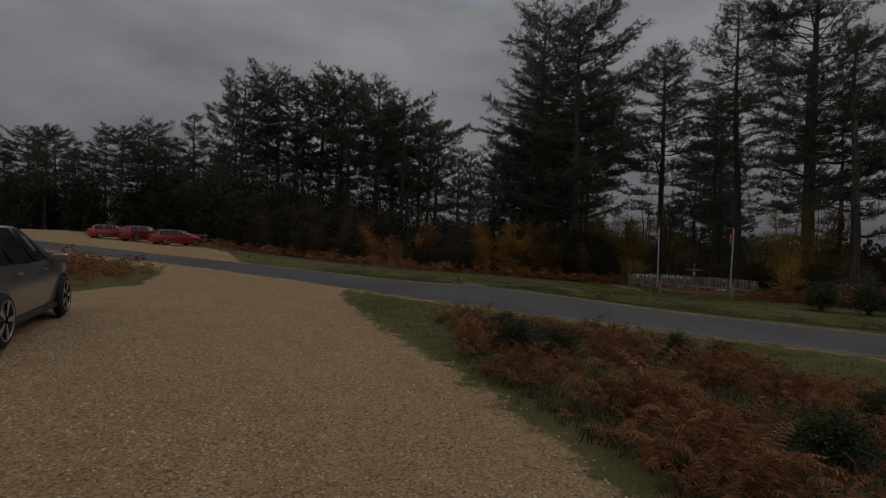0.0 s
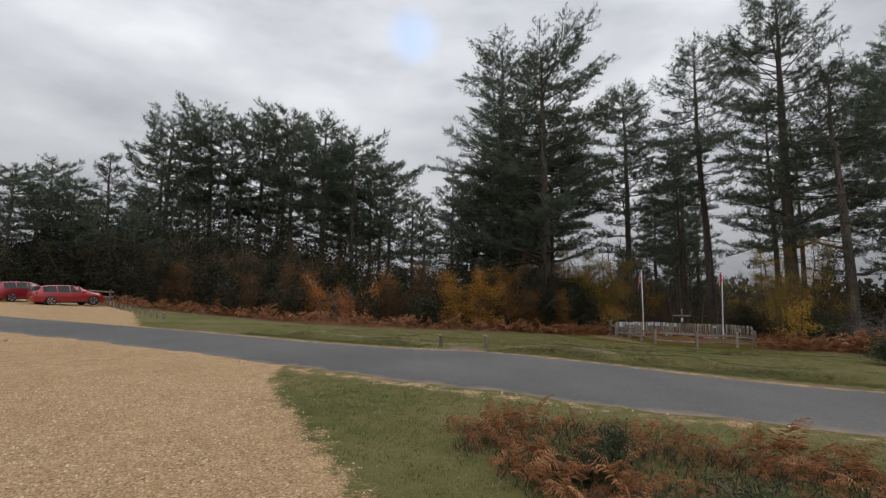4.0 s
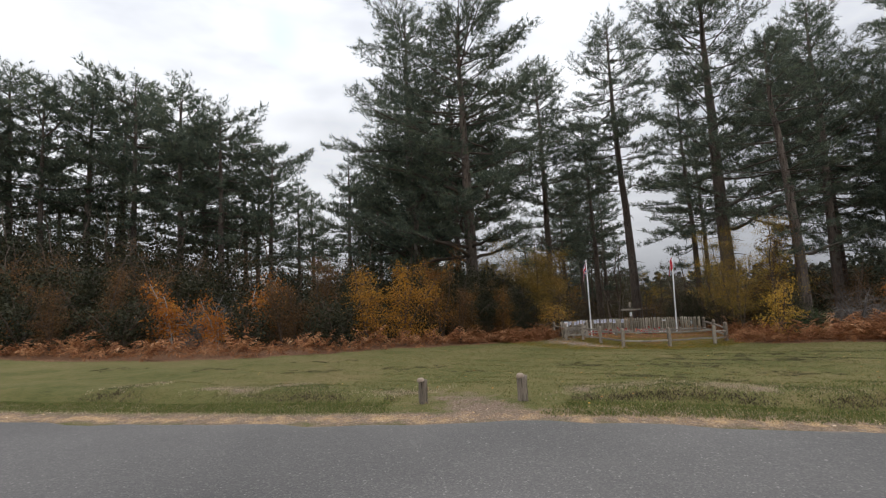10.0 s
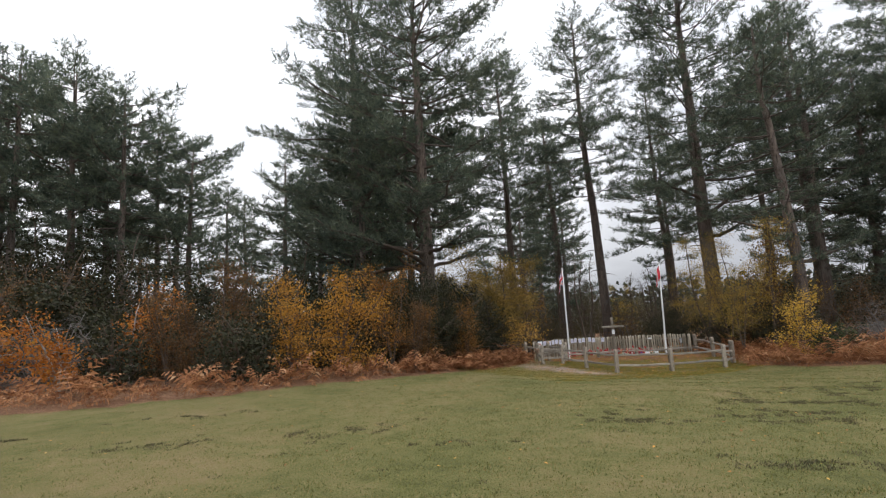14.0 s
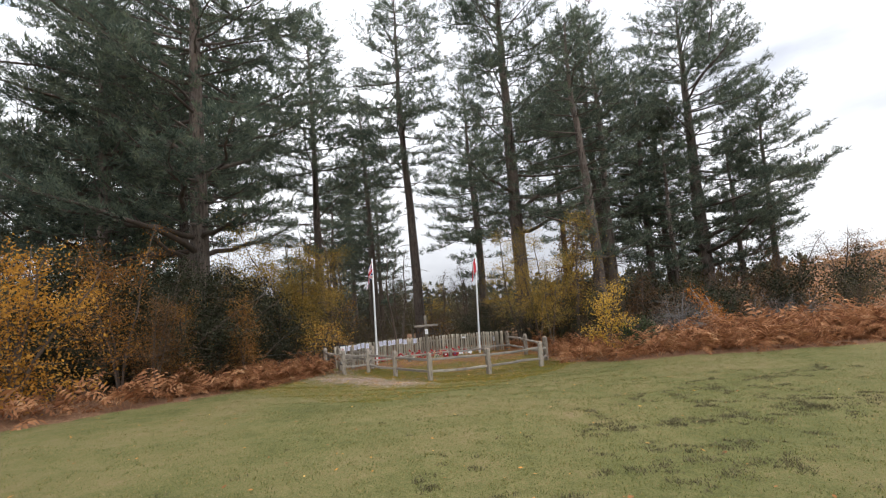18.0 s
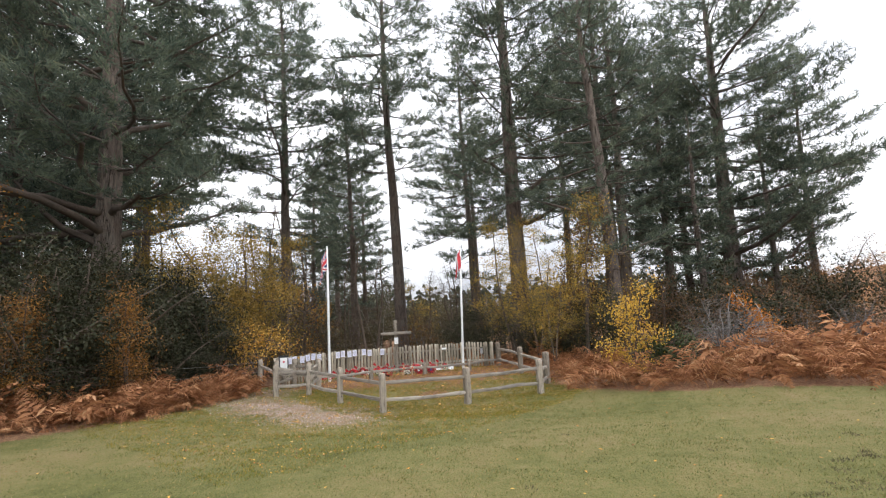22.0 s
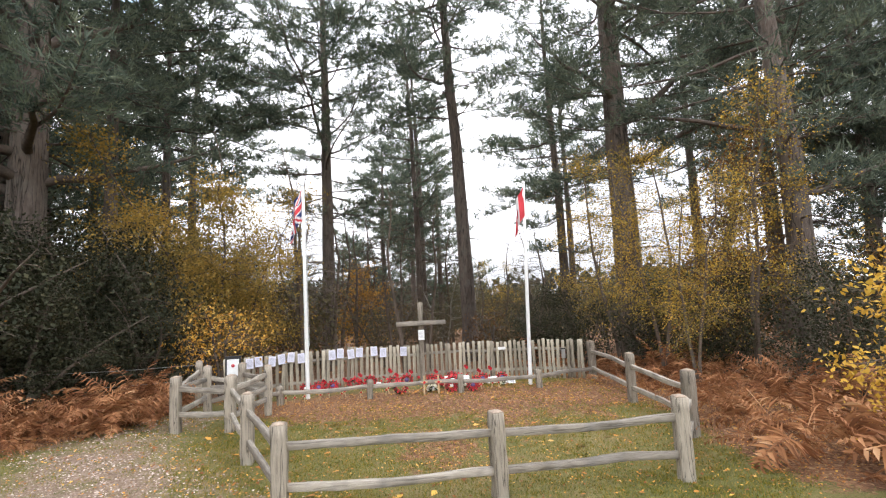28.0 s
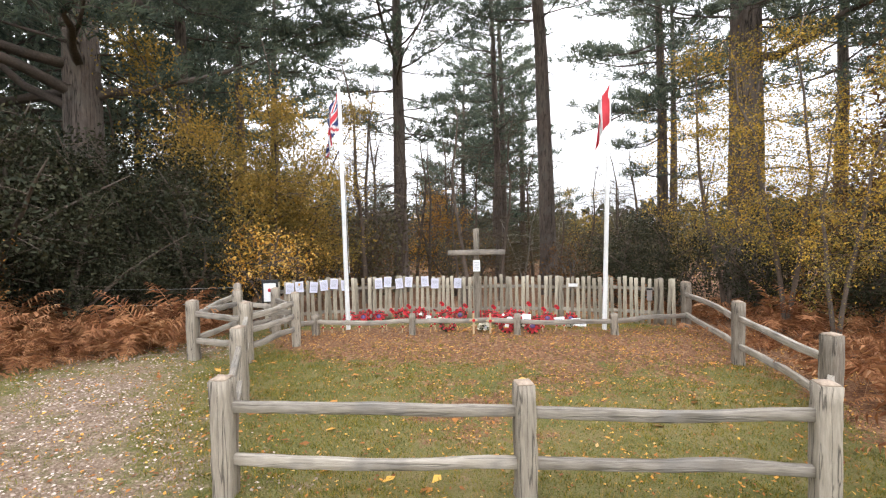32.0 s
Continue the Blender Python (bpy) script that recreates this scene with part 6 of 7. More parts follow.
# flag poles with limp flags
def flag_mesh(name, tall, drop, seed, union):
    """A flag hanging in folds; faces take the colour of its pattern."""
    g = np.random.default_rng(seed)
    n, m = 30, 22
    u, w = np.meshgrid(np.linspace(0, 1, n), np.linspace(0, 1, m), indexing="ij")
    x = -0.46 * (u * (1 - 0.55 * u)) - 0.05 * np.sin(u * 5.5 + w * 1.4) * u
    yy = 0.055 * np.sin(u * 15 + 1.2 * w) * (0.25 + u) + 0.02 * np.sin(w * 7)
    z = -w * tall * (1 - 0.25 * u) - drop * u ** 0.9
    v = np.stack((x, yy, z), -1).reshape(-1, 3)
    me = bpy.data.meshes.new(name)
    faces = [(i * m + j, (i + 1) * m + j, (i + 1) * m + j + 1, i * m + j + 1) for i in range(n - 1) for j in range(m - 1)]
    me.from_pydata(v.tolist(), [], faces)
    for mat in (M_FLAG_RED, M_FLAG_WHITE, M_FLAG_BLUE):
        me.materials.append(mat)
    for p in me.polygons:
        i, j = divmod(p.index, m - 1)
        a, b = (i + 0.5) / (n - 1), (j + 0.5) / (m - 1)
        if union:
            up, di = min(abs(a - 0.5) * 1.6, abs(b - 0.5)), abs(abs(a - 0.5) - abs(b - 0.5))
            k = 0 if up < 0.10 else 1 if up < 0.17 else 0 if di < 0.04 else 1 if di < 0.11 else 2
        else:
            leaf = abs(a - 0.5) < 0.13 and abs(b - 0.5) < 0.22 - abs(a - 0.5)
            k = 0 if a < 0.26 or a > 0.74 or leaf else 1
        p.material_index, p.use_smooth = k, True
    return me


for (x, y), (tx, ty), top, union in (((15.41, 33.28), (15.31, 33.14), 4.2, True), ((19.28, 31.06), (19.24, 30.86), 4.18, False)):
    z = gz(x, y)
    flagpole = thing("flagpole", x, y, z, "white pole with a limp union flag" if union else "white pole with a limp red and white flag", "flagpole", "flagpoles")
    h = top - z
    part("pole", tri_mesh("pole", *tube([(0, 0, -0.3), ((tx - x) * 0.5, (ty - y) * 0.5, h * 0.5), (tx - x, ty - y, h)], (0.042, 0.036, 0.026), 12), M_WHITE, True), flagpole)
    part("finial", tri_mesh("finial", *tube([(tx - x, ty - y, h), (tx - x, ty - y, h + 0.025), (tx - x, ty - y, h + 0.05), (tx - x, ty - y, h + 0.07)], (0.02, 0.04, 0.035, 0.008), 10), M_WHITE, True), flagpole)
    fl = part("flag", flag_mesh("flag", 0.62, 0.62, 261 + union, union), flagpole)
    fl.matrix_basis = pose(tx - x - 0.03, ty - y - 0.02, h - 0.06, 0, 0, FACE - 12)
    part("halyard", tri_mesh("halyard", *tube([(0.05, 0.02, 1.0), ((tx - x) * 0.6 + 0.05, (ty - y) * 0.6, h * 0.6), (tx - x + 0.03, ty - y, h - 0.03)], (0.004, 0.004, 0.004), 4), M_WHITE), flagpole)
    part("cleat", box_mesh("cleat", 0.03, 0.04, 0.12, M_WHITE), flagpole).matrix_basis = pose(-0.01, -0.05, 1.0, 0, 0, FACE)

# laminated sheets pinned to the pickets
SHEET = box_mesh("sheet", 0.145, 0.005, 0.20, M_PAPER, 0.0015)
LINE = box_mesh("print_line", 0.10, 0.002, 0.007, M_PRINT, 0.0005)
first = None
for k, s in enumerate((0.32, 0.49, 0.75, 0.94, 1.13, 1.34, 2.0, 2.18, 2.41, 2.6, 2.92, 3.12, 3.58)):
    x, y, turn = on_arc(s, 0.055)
    m = pose(x, y, gz(x, y) + 0.74 + 0.02 * math.sin(k * 2.1), 0, 5 * math.sin(k * 3.7), turn)
    if first is None:
        first = thing("paper_notice", 0, 0, 0, "white laminated paper notice pinned to a picket", "notice", "notices on the pickets")
        part("sheet", SHEET, first)
        for j in range(6):
            part("print_line", LINE, first).matrix_basis = pose(0, -0.004, 0.065 - 0.024 * j)
        first.matrix_basis = m
    else:
        copy_thing(first, m)
x, y, turn = on_arc(5.83, 0.05)
tag = thing("white_label", x, y, gz(x, y) + 0.70, "small white label on a picket", "label", turn=turn)
part("plate", box_mesh("plate", 0.17, 0.006, 0.06, M_WHITE, 0.002), tag)
x, y, turn = on_arc(7.2, 0.05)
tin = thing("letter_tin", x, y, gz(x, y) + 0.55, "small grey metal box on the end picket", "box", turn=turn)
part("body", box_mesh("body", 0.09, 0.05, 0.2, M_ALLOY, 0.006), tin)
part("lid", box_mesh("lid", 0.1, 0.06, 0.03, M_BLACK, 0.006), tin).matrix_basis = pose(0, 0, 0.11)

board = thing("notice_board", 14.18, 33.86, gz(14.18, 33.86), "black-framed notice with a red poppy by the gate", "notice", turn=-20)
part("frame", box_mesh("frame", 0.28, 0.03, 0.40, M_BLACK, 0.006), board).matrix_basis = pose(0, 0, 0.72)
part("page", box_mesh("page", 0.21, 0.006, 0.32, M_WHITE, 0.002), board).matrix_basis = pose(0, -0.018, 0.70)
part("poppy", tri_mesh("poppy", *tube([(0, -0.02, 0.74), (0, -0.028, 0.74)], (0.032, 0.032), 9), M_FLAG_RED), board)
v, f = beam(0.95, 0.09, 0.07, 271, 6, 0.004, along_z=True)
part("stake", tri_mesh("stake", v - (0, -0.06, 0.1), f, M_OAK), board)


# wreaths, poppies, crosses and flowers laid at the cross
def ring(radius, thick, n=22, m=7):
    a, b = np.meshgrid(np.linspace(0, 2 * np.pi, n, endpoint=False), np.linspace(0, 2 * np.pi, m, endpoint=False), indexing="ij")
    v = np.stack(((radius + thick * np.cos(b)) * np.cos(a), thick * np.sin(b), (radius + thick * np.cos(b)) * np.sin(a)), -1).reshape(-1, 3)
    i, j = np.meshgrid(np.arange(n), np.arange(m), indexing="ij")
    p, q = (i * m + j).ravel(), (((i + 1) % n) * m + j).ravel()
    r, s = (((i + 1) % n) * m + (j + 1) % m).ravel(), (i * m + (j + 1) % m).ravel()
    return v, np.concatenate((np.stack((p, q, r), -1), np.stack((p, r, s), -1)))


def poppy_shape():
    """Four cupped petals round a dark eye."""
    v, f = [(0, 0, 0)], []
    for k in range(8):
        a = k * math.pi / 4
        v.append((math.cos(a), -0.35 + 0.2 * (k % 2), math.sin(a)))
    for k in range(8):
        f.append((0, 1 + k, 1 + (k + 1) % 8))
    return np.array(v, float), np.array(f)


POPPY = poppy_shape()


def wreath_meshes(seed, radius):
    g = np.random.default_rng(seed)
    green, red, eyes = ring(radius, 0.03), Heap(), Heap()
    n = 20
    a = np.linspace(0, 2 * np.pi, n, endpoint=False)
    rr = radius + np.where(np.arange(n) % 2, 0.024, -0.018)
    at = np.stack((rr * np.cos(a), np.full(n, -0.028) + g.normal(0, 0.006, n), rr * np.sin(a)), -1)
    tw = np.repeat(np.eye(3)[None], n, 0) * g.uniform(0.020, 0.028, n)[:, None, None]
    red.repeat(POPPY[0], POPPY[1], at, tw)
    eyes.repeat(POPPY[0], POPPY[1], at + (0, -0.010, 0), tw * 0.3)
    return tri_mesh("ring", *green, M_HOLLY, True), red.mesh("poppy_cover", M_RED), eyes.mesh("poppy_eye_dots", M_BLACK)


WREATHS = [wreath_meshes(280, 0.105), wreath_meshes(281, 0.088)]
CARD = box_mesh("card", 0.065, 0.005, 0.05, M_WHITE, 0.001)
WREATH_AT = [(15.6, 33.86, 1), (15.85, 33.82, 1), (17.3, 33.22, 1), (18.5, 32.42, 1), (19.2, 31.8, 1), (17.9, 31.9, 0), (18.3, 31.62, 1), (16.15, 33.78, 1), (16.55, 33.58, 0), (16.88, 33.46, 0), (17.56, 33.08, 0), (18.05, 32.80, 1), (18.38, 32.52, 0), (18.86, 32.05, 1), (16.78, 32.10, 0), (17.62, 31.58, 1), (18.0, 31.38, 1), (17.85, 32.30, 1)]
for k, (x, y, kind) in enumerate(WREATH_AT):
    w = thing("poppy_wreath", x, y, gz(x, y), "round wreath of red paper poppies laid before the fence", "wreath", "poppy wreaths")
    for me in WREATHS[kind]:
        ob = part(me.name.split(".")[0], me, w)
        if ob.name.startswith("poppy"):
            ob["kind"] = "stuff"
    if k % 3 == 0:
        part("card", CARD, w).matrix_basis = pose(0.0, -0.04, 0.0, 0, 10 * math.sin(k), 0)
    elif k % 3 == 1:
        part("ribbon_rosette", tri_mesh("ribbon_rosette", *tube([(0, -0.012, 0), (0, -0.03, 0)], (0.045, 0.038), 12), M_RIBBON), w, "purple ribbon rosette")
    low = (0.105, 0.088)[kind] + 0.03
    w.matrix_basis = pose(x, y, gz(x, y) + low * 0.82, -28 - 6 * (k % 3), 0, FACE + 14 * math.sin(k * 2.3))

# loose poppies pinned along the foot of the pickets and the knee rail
g = np.random.default_rng(331)
loose = Heap()
n = 120
s = np.concatenate((g.normal(2.6, 0.3, 40), g.uniform(1.7, 5.9, 45), g.normal(4.6, 0.35, 35)))
at = np.array([on_arc(v, b)[:2] for v, b in zip(s, g.uniform(0.12, 0.5, n))])
at = np.column_stack((at, ground(at[:, 0], at[:, 1]) + g.uniform(0.02, 0.2, n)))
loose.repeat(POPPY[0], POPPY[1], at, turns(n, 0.9, (0.02, 0.036), 332))
tagged(new("loose_poppies", loose.mesh("loose_poppies", M_RED)), "loose red paper poppies along the foot of the pickets", "poppies", kind="stuff")

# single poppies on stems and loose red petals
stalks = [(16.4, 33.75), (16.72, 33.66), (17.3, 33.36), (17.42, 33.30), (17.72, 33.18), (17.95, 33.05), (18.2, 32.9), (18.75, 32.5), (18.95, 32.3), (19.1, 32.1), (16.0, 33.9)]
for k, (x, y) in enumerate(stalks):
    p = thing("poppy_stake", x, y, gz(x, y), "single red paper poppy on a thin stake", "poppy", "poppies on stakes", turn=FACE)
    h = 0.22 + 0.12 * (k * 7 % 5) / 4
    part("stem", tri_mesh("stem", *tube([(0, 0, -0.05), (0.01, 0, h * 0.6), (0, -0.01, h)], (0.006, 0.005, 0.005), 5), M_LATH), p)
    fl = Heap()
    fl.repeat(POPPY[0], POPPY[1], np.array(((0, -0.02, h), (0.03, -0.03, h - 0.03))), np.repeat(np.eye(3)[None] * 0.036, 2, 0))
    part("poppy", fl.mesh("poppy", M_RED), p)
    part("eye", tri_mesh("eye", POPPY[0] * 0.014 + (0, -0.035, h), POPPY[1], M_BLACK), p)

# small wooden remembrance crosses in a row
u_box, a_box = box_mesh("upright", 0.018, 0.01, 0.17, M_LATH, 0.002), box_mesh("arm", 0.085, 0.011, 0.018, M_LATH, 0.002)
little = None
for k in range(22):
    s = k / 21
    x, y = 14.95 + 3.55 * s + 0.05 * math.sin(k * 5.1), 33.05 - 2.05 * s + 0.12 * math.sin(k * 3.3) + 0.16
    m = pose(x, y, gz(x, y), 5 * math.sin(k * 1.7), 7 * math.sin(k * 2.9), FACE + 20 * math.sin(k))
    if little is None:
        little = thing("remembrance_cross", x, y, gz(x, y), "small softwood remembrance cross with a poppy stuck in the ground", "cross", "small remembrance crosses")
        part("upright", u_box, little).matrix_basis = pose(0, 0, 0.07)
        part("arm", a_box, little).matrix_basis = pose(0, -0.002, 0.105)
        part("poppy", tri_mesh("poppy", POPPY[0] * 0.018 + (0, -0.010, 0.105), POPPY[1], M_RED), little)
        little.matrix_basis = m
    else:
        copy_thing(little, m)
for k, (x, y) in enumerate(((17.25, 31.50), (17.02, 31.64))):
    c = thing("wooden_cross", x, y, gz(x, y), "light wooden cross leaning on the knee rail", "cross", "light wooden crosses", turn=FACE + 8 * k)
    part("upright", box_mesh("upright", 0.03, 0.016, 0.36, M_LATH, 0.003), c).matrix_basis = pose(0, 0, 0.16)
    part("arm", box_mesh("arm", 0.13, 0.017, 0.03, M_LATH, 0.003), c).matrix_basis = pose(0, -0.003, 0.22)
    part("poppy", tri_mesh("poppy", POPPY[0] * 0.026 + (0, -0.016, 0.22), POPPY[1], M_RED), c)


def bouquet(x, y, petals, label, n=46, size=0.10):
    b = thing("flower_bunch", x, y, gz(x, y), label, "flowers", "flower bunches")
    g = np.random.default_rng(int(x * 100))
    h, lf = Heap(), Heap()
    d = g.normal(0, 1, (n, 3))
    d = np.abs(d) * np.sign(d + (0, 0, 9)) / np.linalg.norm(d, axis=1)[:, None]
    d[:, :2] *= np.sign(g.normal(0, 1, (n, 2)))
    h.repeat(POPPY[0], POPPY[1], d * size + (0, 0, 0.04), turns(n, 1.3, (0.02, 0.032), int(x * 100)))
    lf.repeat(LEAF[0], LEAF[1], d[:20] * size * 0.9 + (0, 0, 0.015), turns(20, 1.2, (0.06, 0.1), 5))
    part("petals", h.mesh("petals", petals), b)["kind"] = "stuff"
    part("leaves", lf.mesh("leaves", M_GORSE), b)["kind"] = "stuff"


bouquet(17.32, 31.80, M_CREAM, "bunch of cream flowers on the knee rail")
bouquet(18.02, 31.72, M_CREAM, "bunch of white flowers before the knee rail", 34, 0.08)
bouquet(17.05, 32.85, M_CREAM, "bunch of pale flowers by the pickets", 30, 0.07)
bouquet(17.78, 32.02, M_RED, "bunch of red flowers beside the cross")
bouquet(18.55, 31.9, M_RED, "bunch of red flowers by the flagpole")
bouquet(18.9, 31.5, M_CREAM, "small bunch of white flowers by the flagpole", 30, 0.08)
for k, (x, y, w, h) in enumerate(((18.12, 32.3, 0.17, 0.19), (18.42, 32.1, 0.16, 0.21), (19.0, 31.9, 0.24, 0.15), (19.15, 31.6, 0.18, 0.15), (16.98, 33.30, 0.10, 0.11), (18.75, 32.0, 0.12, 0.08), (18.2, 32.2, 0.13, 0.16), (17.4, 31.9, 0.16, 0.10), (19.2, 31.5, 0.14, 0.12))):
    c = thing("condolence_card", x, y, gz(x, y) + 0.09, "white card propped among the wreaths", "card", "condolence cards")
    c.matrix_basis = pose(x, y, gz(x, y) + h * 0.5 * 0.85, -24, 6 * math.sin(k * 2), FACE + 15 * math.sin(k * 3))
    part("sheet", box_mesh("sheet", w, 0.008, h, M_WHITE, 0.002), c)
    for j in range(3):
        part("print_line", box_mesh("print_line", w * 0.6, 0.003, 0.008, M_PRINT, 0.0005), c).matrix_basis = pose(0, -0.006, h * (0.22 - 0.2 * j))

# the stock wire fence that runs on from the gate into the wood
wire = thing("wire_fence", 13.6, 34.4, gz(13.6, 34.4), "thin wire fence running into the bracken", "fence")
for k, (x, y) in enumerate(((11.2, 35.2), (8.6, 35.8))):
    put_post(wire, (13.6, 34.4, gz(13.6, 34.4)), x, y, 0.85, 0.09, 290 + k)
for z in (0.78, 0.5):
    pts = [(x - 13.6, y - 34.4, gz(x, y) - gz(13.6, 34.4) + z) for x, y in ((13.68, 34.3), (12.4, 34.8), (11.2, 35.2), (8.6, 35.8))]
    part("wire", tri_mesh("wire", *tube(pts, (0.004,) * 4, 4), M_WIRE), wire)

# ---- roadside posts ----
for k, (x, y, h) in enumerate(((1.33, 17.07, 0.33), (0.21, 17.83, 0.32))):
    s = thing("marker_post", x, y, gz(x, y), "short weathered oak post with a sawn slanting top", "post", "short posts by the lane")
    part("shaft", post_mesh(h, 0.105, 300 + k, M_STUB), s)
    part("cut_top", tri_mesh("cut_top", *tube([(0, 0, h - 0.004), (0.0, 0, h + 0.03)], (0.05, 0.044), 8), M_SAWN), s).matrix_basis = pose(0, 0, 0, 6, -8, 0)
STUB = post_mesh(0.30, 0.09, 310)
for k in range(13):
    u = k / 12
    x, y = -10.9 - 7.6 * u, 26.8 + 10.2 * u
    s = thing("marker_post", x, y, gz(x, y), "pale stub post edging the far parking place", "post", "stub posts of the parking place")
    part("shaft", STUB, s)
    s.matrix_basis = pose(x, y, gz(x, y), 3 * math.sin(k), 3 * math.cos(k * 2), k * 30)
bar = thing("wooden_barrier", -20.6, 39.6, gz(-20.6, 39.6), "low two-rail wooden barrier behind the parked cars", "barrier")
bb = (-20.6, 39.6, gz(-20.6, 39.6))
for k, p in enumerate(((-21.4, 39.4), (-19.8, 39.8))):
    put_post(bar, bb, *p, 0.95, 0.11, 320 + k)
for k, z in enumerate((0.45, 0.80)):
    put_rail(bar, bb, (-21.5, 39.4), (-19.6, 39.85), z, z, 0.10, 0.06, 324 + k)


# ---- parked cars ----
def car(x, y, turn, paint, label, size=1.0, tall=1.0, estate=0.0):
    t = thing("car", x, y, gz(x, y), label, "car", "parked cars")
    t.matrix_basis = pose(x, y, gz(x, y), 0, 0, turn) @ Matrix.Diagonal((size, size, size * tall, 1))
    st = [(-2.12, 0.86, 0.70, 0.80, 0.78, 0.36), (-2.02, 1.06 + estate * 0.1, 0.66, 0.90, 0.85, 0.27), (-1.72, 1.36 + estate * 0.06, 0.60, 0.95, 0.89, 0.21), (-1.3, 1.44, 0.60, 0.95, 0.90, 0.2), (-0.6, 1.47, 0.61, 0.94, 0.905, 0.2), (0.05, 1.46, 0.61, 0.93, 0.905, 0.2), (0.5, 1.38, 0.60, 0.93, 0.90, 0.2), (0.98, 1.10, 0.66, 0.94, 0.90, 0.2), (1.2, 1.01, 0.72, 0.93, 0.89, 0.2), (1.7, 0.90, 0.73, 0.83, 0.87, 0.2), (2.0, 0.76, 0.67, 0.68, 0.80, 0.23), (2.13, 0.58, 0.58, 0.5, 0.70, 0.3)]
    v, n = [], 11
    for sx, zr, wr, zb, w, z0 in st:
        half = [(w * 0.93, z0), (w * 0.985, z0 + 0.12), (w, (z0 + zb) / 2), (w * 0.975, zb), (wr, zr - 0.03)]
        v += [(sx, p, q) for p, q in half] + [(sx, 0, zr)] + [(sx, -p, q) for p, q in half[::-1]]
    f = []
    for i in range(len(st) - 1):
        for j in range(n - 1):
            a, b, c, d = i * n + j, i * n + j + 1, (i + 1) * n + j + 1, (i + 1) * n + j
            f += [(a, b, c), (a, c, d)]
        f += [(i * n, (i + 1) * n, (i + 1) * n + n - 1), (i * n, (i + 1) * n + n - 1, i * n + n - 1)]
    for i in (0, len(st) - 1):
        f += [(i * n, i * n + j, i * n + j + 1) if i else (i * n, i * n + j + 1, i * n + j) for j in range(1, n - 1)]
    part("body", tri_mesh("body", v, f, paint, True), t)

    def pane(name, stations, side):
        """Side glass laid just proud of the body between the waist and the roof."""
        q, fs = [], []
        for sx, zr, wr, zb, w in stations:
            lo, hi = (w * 0.975, zb + 0.02), (wr, zr - 0.06)
            q += [(sx, side * (lo[0] + 0.014), lo[1]), (sx, side * (hi[0] + 0.022), hi[1])]
        for i in range(len(stations) - 1):
            fs += [(2 * i, 2 * i + 2, 2 * i + 3), (2 * i, 2 * i + 3, 2 * i + 1)]
        part(name, tri_mesh(name, q, fs, M_GLASS), t)
    cut = [(s[0], s[1], s[2], s[3], s[4]) for s in st]
    for side in (-1, 1):
        pane("rear_window", [cut[2], cut[3], (-0.95, 1.455, 0.605, 0.945, 0.903)], side)
        pane("middle_window", [(-0.87, 1.455, 0.605, 0.945, 0.903), cut[4], (-0.18, 1.465, 0.61, 0.935, 0.905)], side)
        pane("front_window", [(-0.10, 1.465, 0.61, 0.935, 0.905), cut[5], cut[6], (0.86, 1.17, 0.645, 0.938, 0.90)], side)
        for wx in (-1.28, 1.32):
            # flat black disc stands in for the shaded hollow of the wheel arch
            wheel = part("wheel", tri_mesh("arch", *tube([(0, 0.0, 0), (0, -0.02 * side, 0)], (0.37, 0.37), 20), M_BLACK), t)
            wheel.matrix_basis = pose(wx, side * 0.902, 0.33)
            part("tyre", tri_mesh("tyre", *[q for q in (lambda a: (np.array(a[0]) * (1, 1, 1), a[1]))(ring(0.255, 0.075, 24, 10))], M_TYRE, True), wheel).matrix_basis = pose(0, -0.02 * side, -0.0)
            rim, ft = [], []
            for k in range(5):
                a = k * 2 * math.pi / 5
                for da, r in ((-0.34, 0.05), (0.34, 0.05), (0.16, 0.235), (-0.22, 0.235)):
                    rim.append((r * math.cos(a + da), 0.045 * side, r * math.sin(a + da)))
                ft += [(4 * k, 4 * k + 1, 4 * k + 2), (4 * k, 4 * k + 2, 4 * k + 3)]
            part("rim", tri_mesh("rim", rim, ft, M_ALLOY), wheel)
            part("rim_edge", tri_mesh("rim_edge", *ring(0.235, 0.014, 24, 6), M_ALLOY, True), wheel).matrix_basis = pose(0, 0.04 * side, 0)
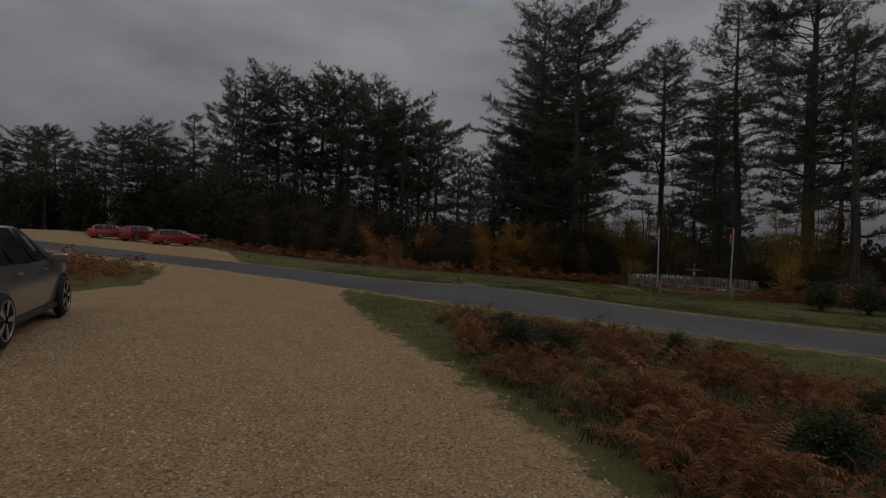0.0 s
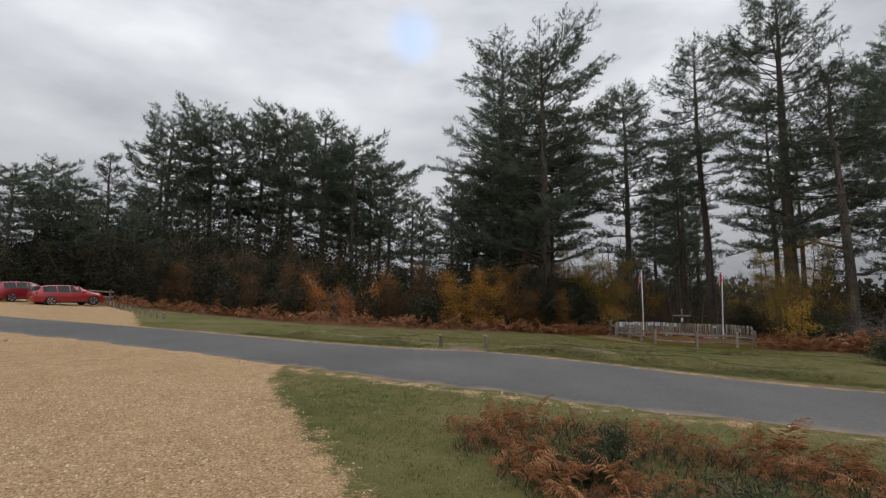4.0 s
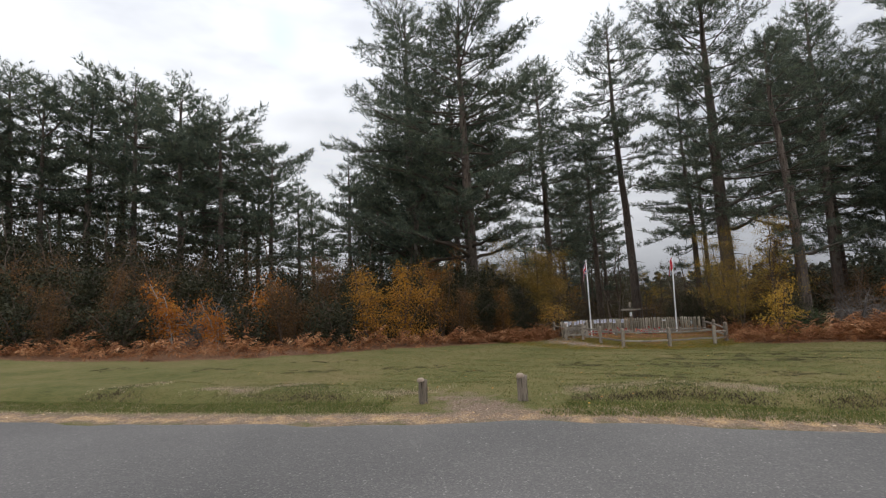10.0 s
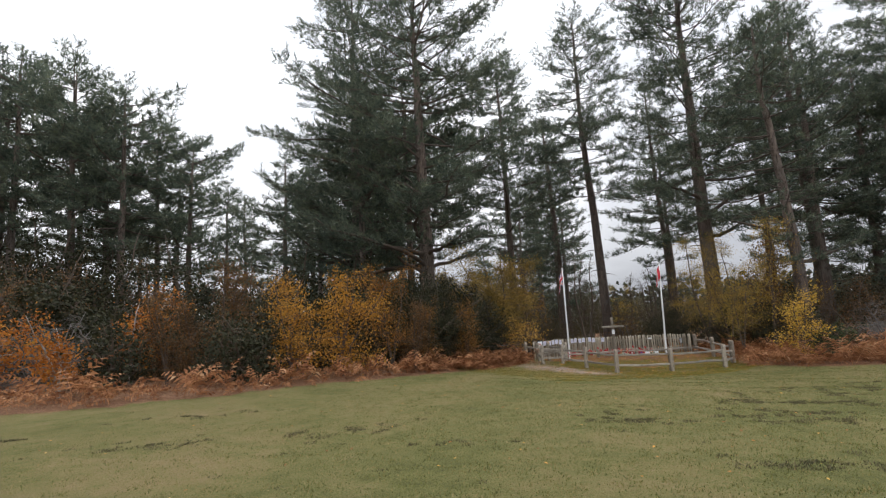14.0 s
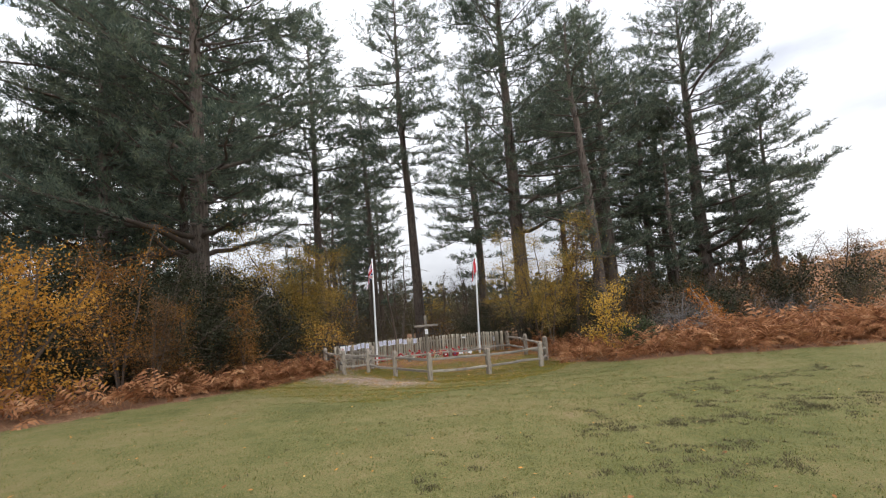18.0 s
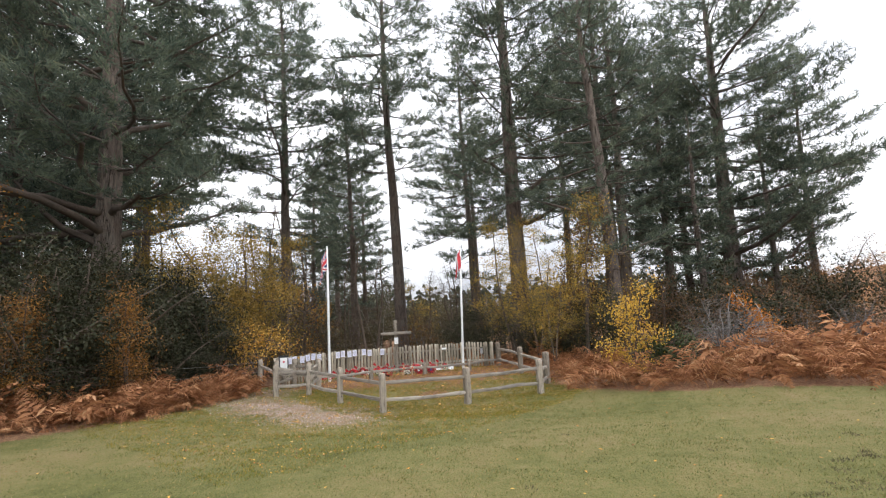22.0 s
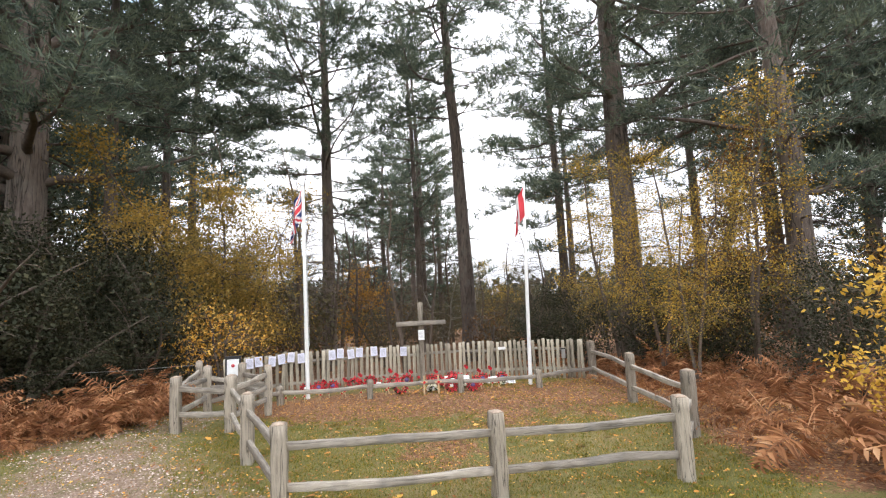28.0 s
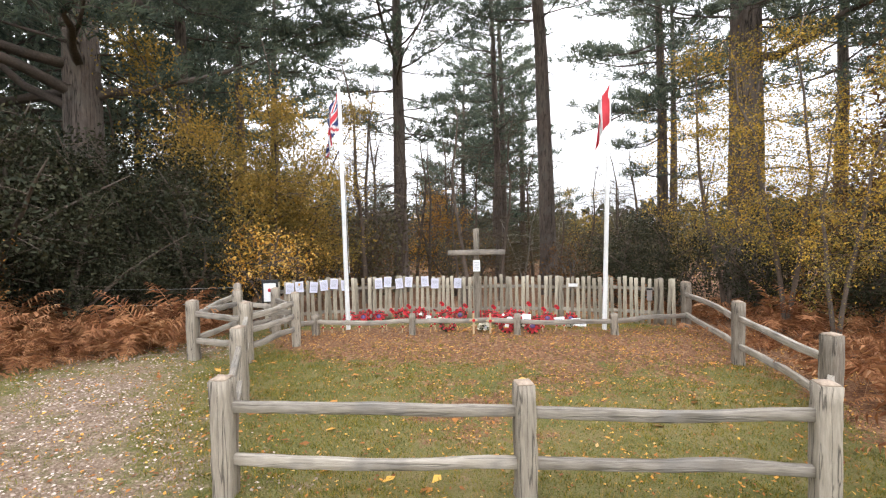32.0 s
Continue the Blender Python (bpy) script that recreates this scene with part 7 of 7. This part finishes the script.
        mirror = part("mirror", box_mesh("mirror", 0.12, 0.2, 0.13, paint, 0.03), t)
        mirror.matrix_basis = pose(0.72, side * 0.99, 0.98)
        part("tail_lamp", box_mesh("tail_lamp", 0.12, 0.26, 0.14, M_LAMP_RED, 0.03), t).matrix_basis = pose(-2.03, side * 0.70, 0.88)
        part("head_lamp", box_mesh("head_lamp", 0.3, 0.22, 0.12, M_GLASS, 0.04), t).matrix_basis = pose(1.93, side * 0.64, 0.68)
        part("sill", box_mesh("sill", 2.0, 0.06, 0.09, M_BLACK, 0.02), t).matrix_basis = pose(0.02, side * 0.87, 0.23)
        for hx in (-0.72, 0.28):
            part("door_handle", box_mesh("door_handle", 0.17, 0.03, 0.035, paint, 0.01), t).matrix_basis = pose(hx, side * 0.915, 0.83)
    part("windscreen", tri_mesh("windscreen", [(0.52, -0.55, 1.375), (0.52, 0.55, 1.375), (1.0, 0.64, 1.105), (1.0, -0.64, 1.105)], [(0, 1, 2), (0, 2, 3)], M_GLASS), t).matrix_basis = pose(0.02, 0, 0.02)
    part("rear_screen", tri_mesh("rear_screen", [(-1.75, -0.54, 1.37), (-1.75, 0.54, 1.37), (-2.03, 0.62, 1.07), (-2.03, -0.62, 1.07)], [(0, 2, 1), (0, 3, 2)], M_GLASS), t).matrix_basis = pose(-0.015, 0, 0.015)
    plate = part("number_plate", box_mesh("number_plate", 0.012, 0.5, 0.11, M_PLATE, 0.004), t)
    plate.matrix_basis = pose(-2.125, 0, 0.62)
    part("print_line", box_mesh("print_line", 0.004, 0.4, 0.05, M_BLACK, 0.001), plate).matrix_basis = pose(-0.007, 0, 0)
    return t


car(-7.16, 6.02, 115, M_CAR_GREY, "grey five-door hatchback parked on the gravel")
car(-19.6, 34.9, 52, M_CAR_RED, "dark red hatchback parked side-on", 0.80, 0.98)
car(-22.4, 35.6, 64, M_CAR_MAROON, "red estate car parked behind the hatchback", 0.74, 1.08, 0.8)
car(-24.6, 35.4, 50, M_CAR_ORANGE, "bright red hatchback on the far gravel", 0.70, 1.0)
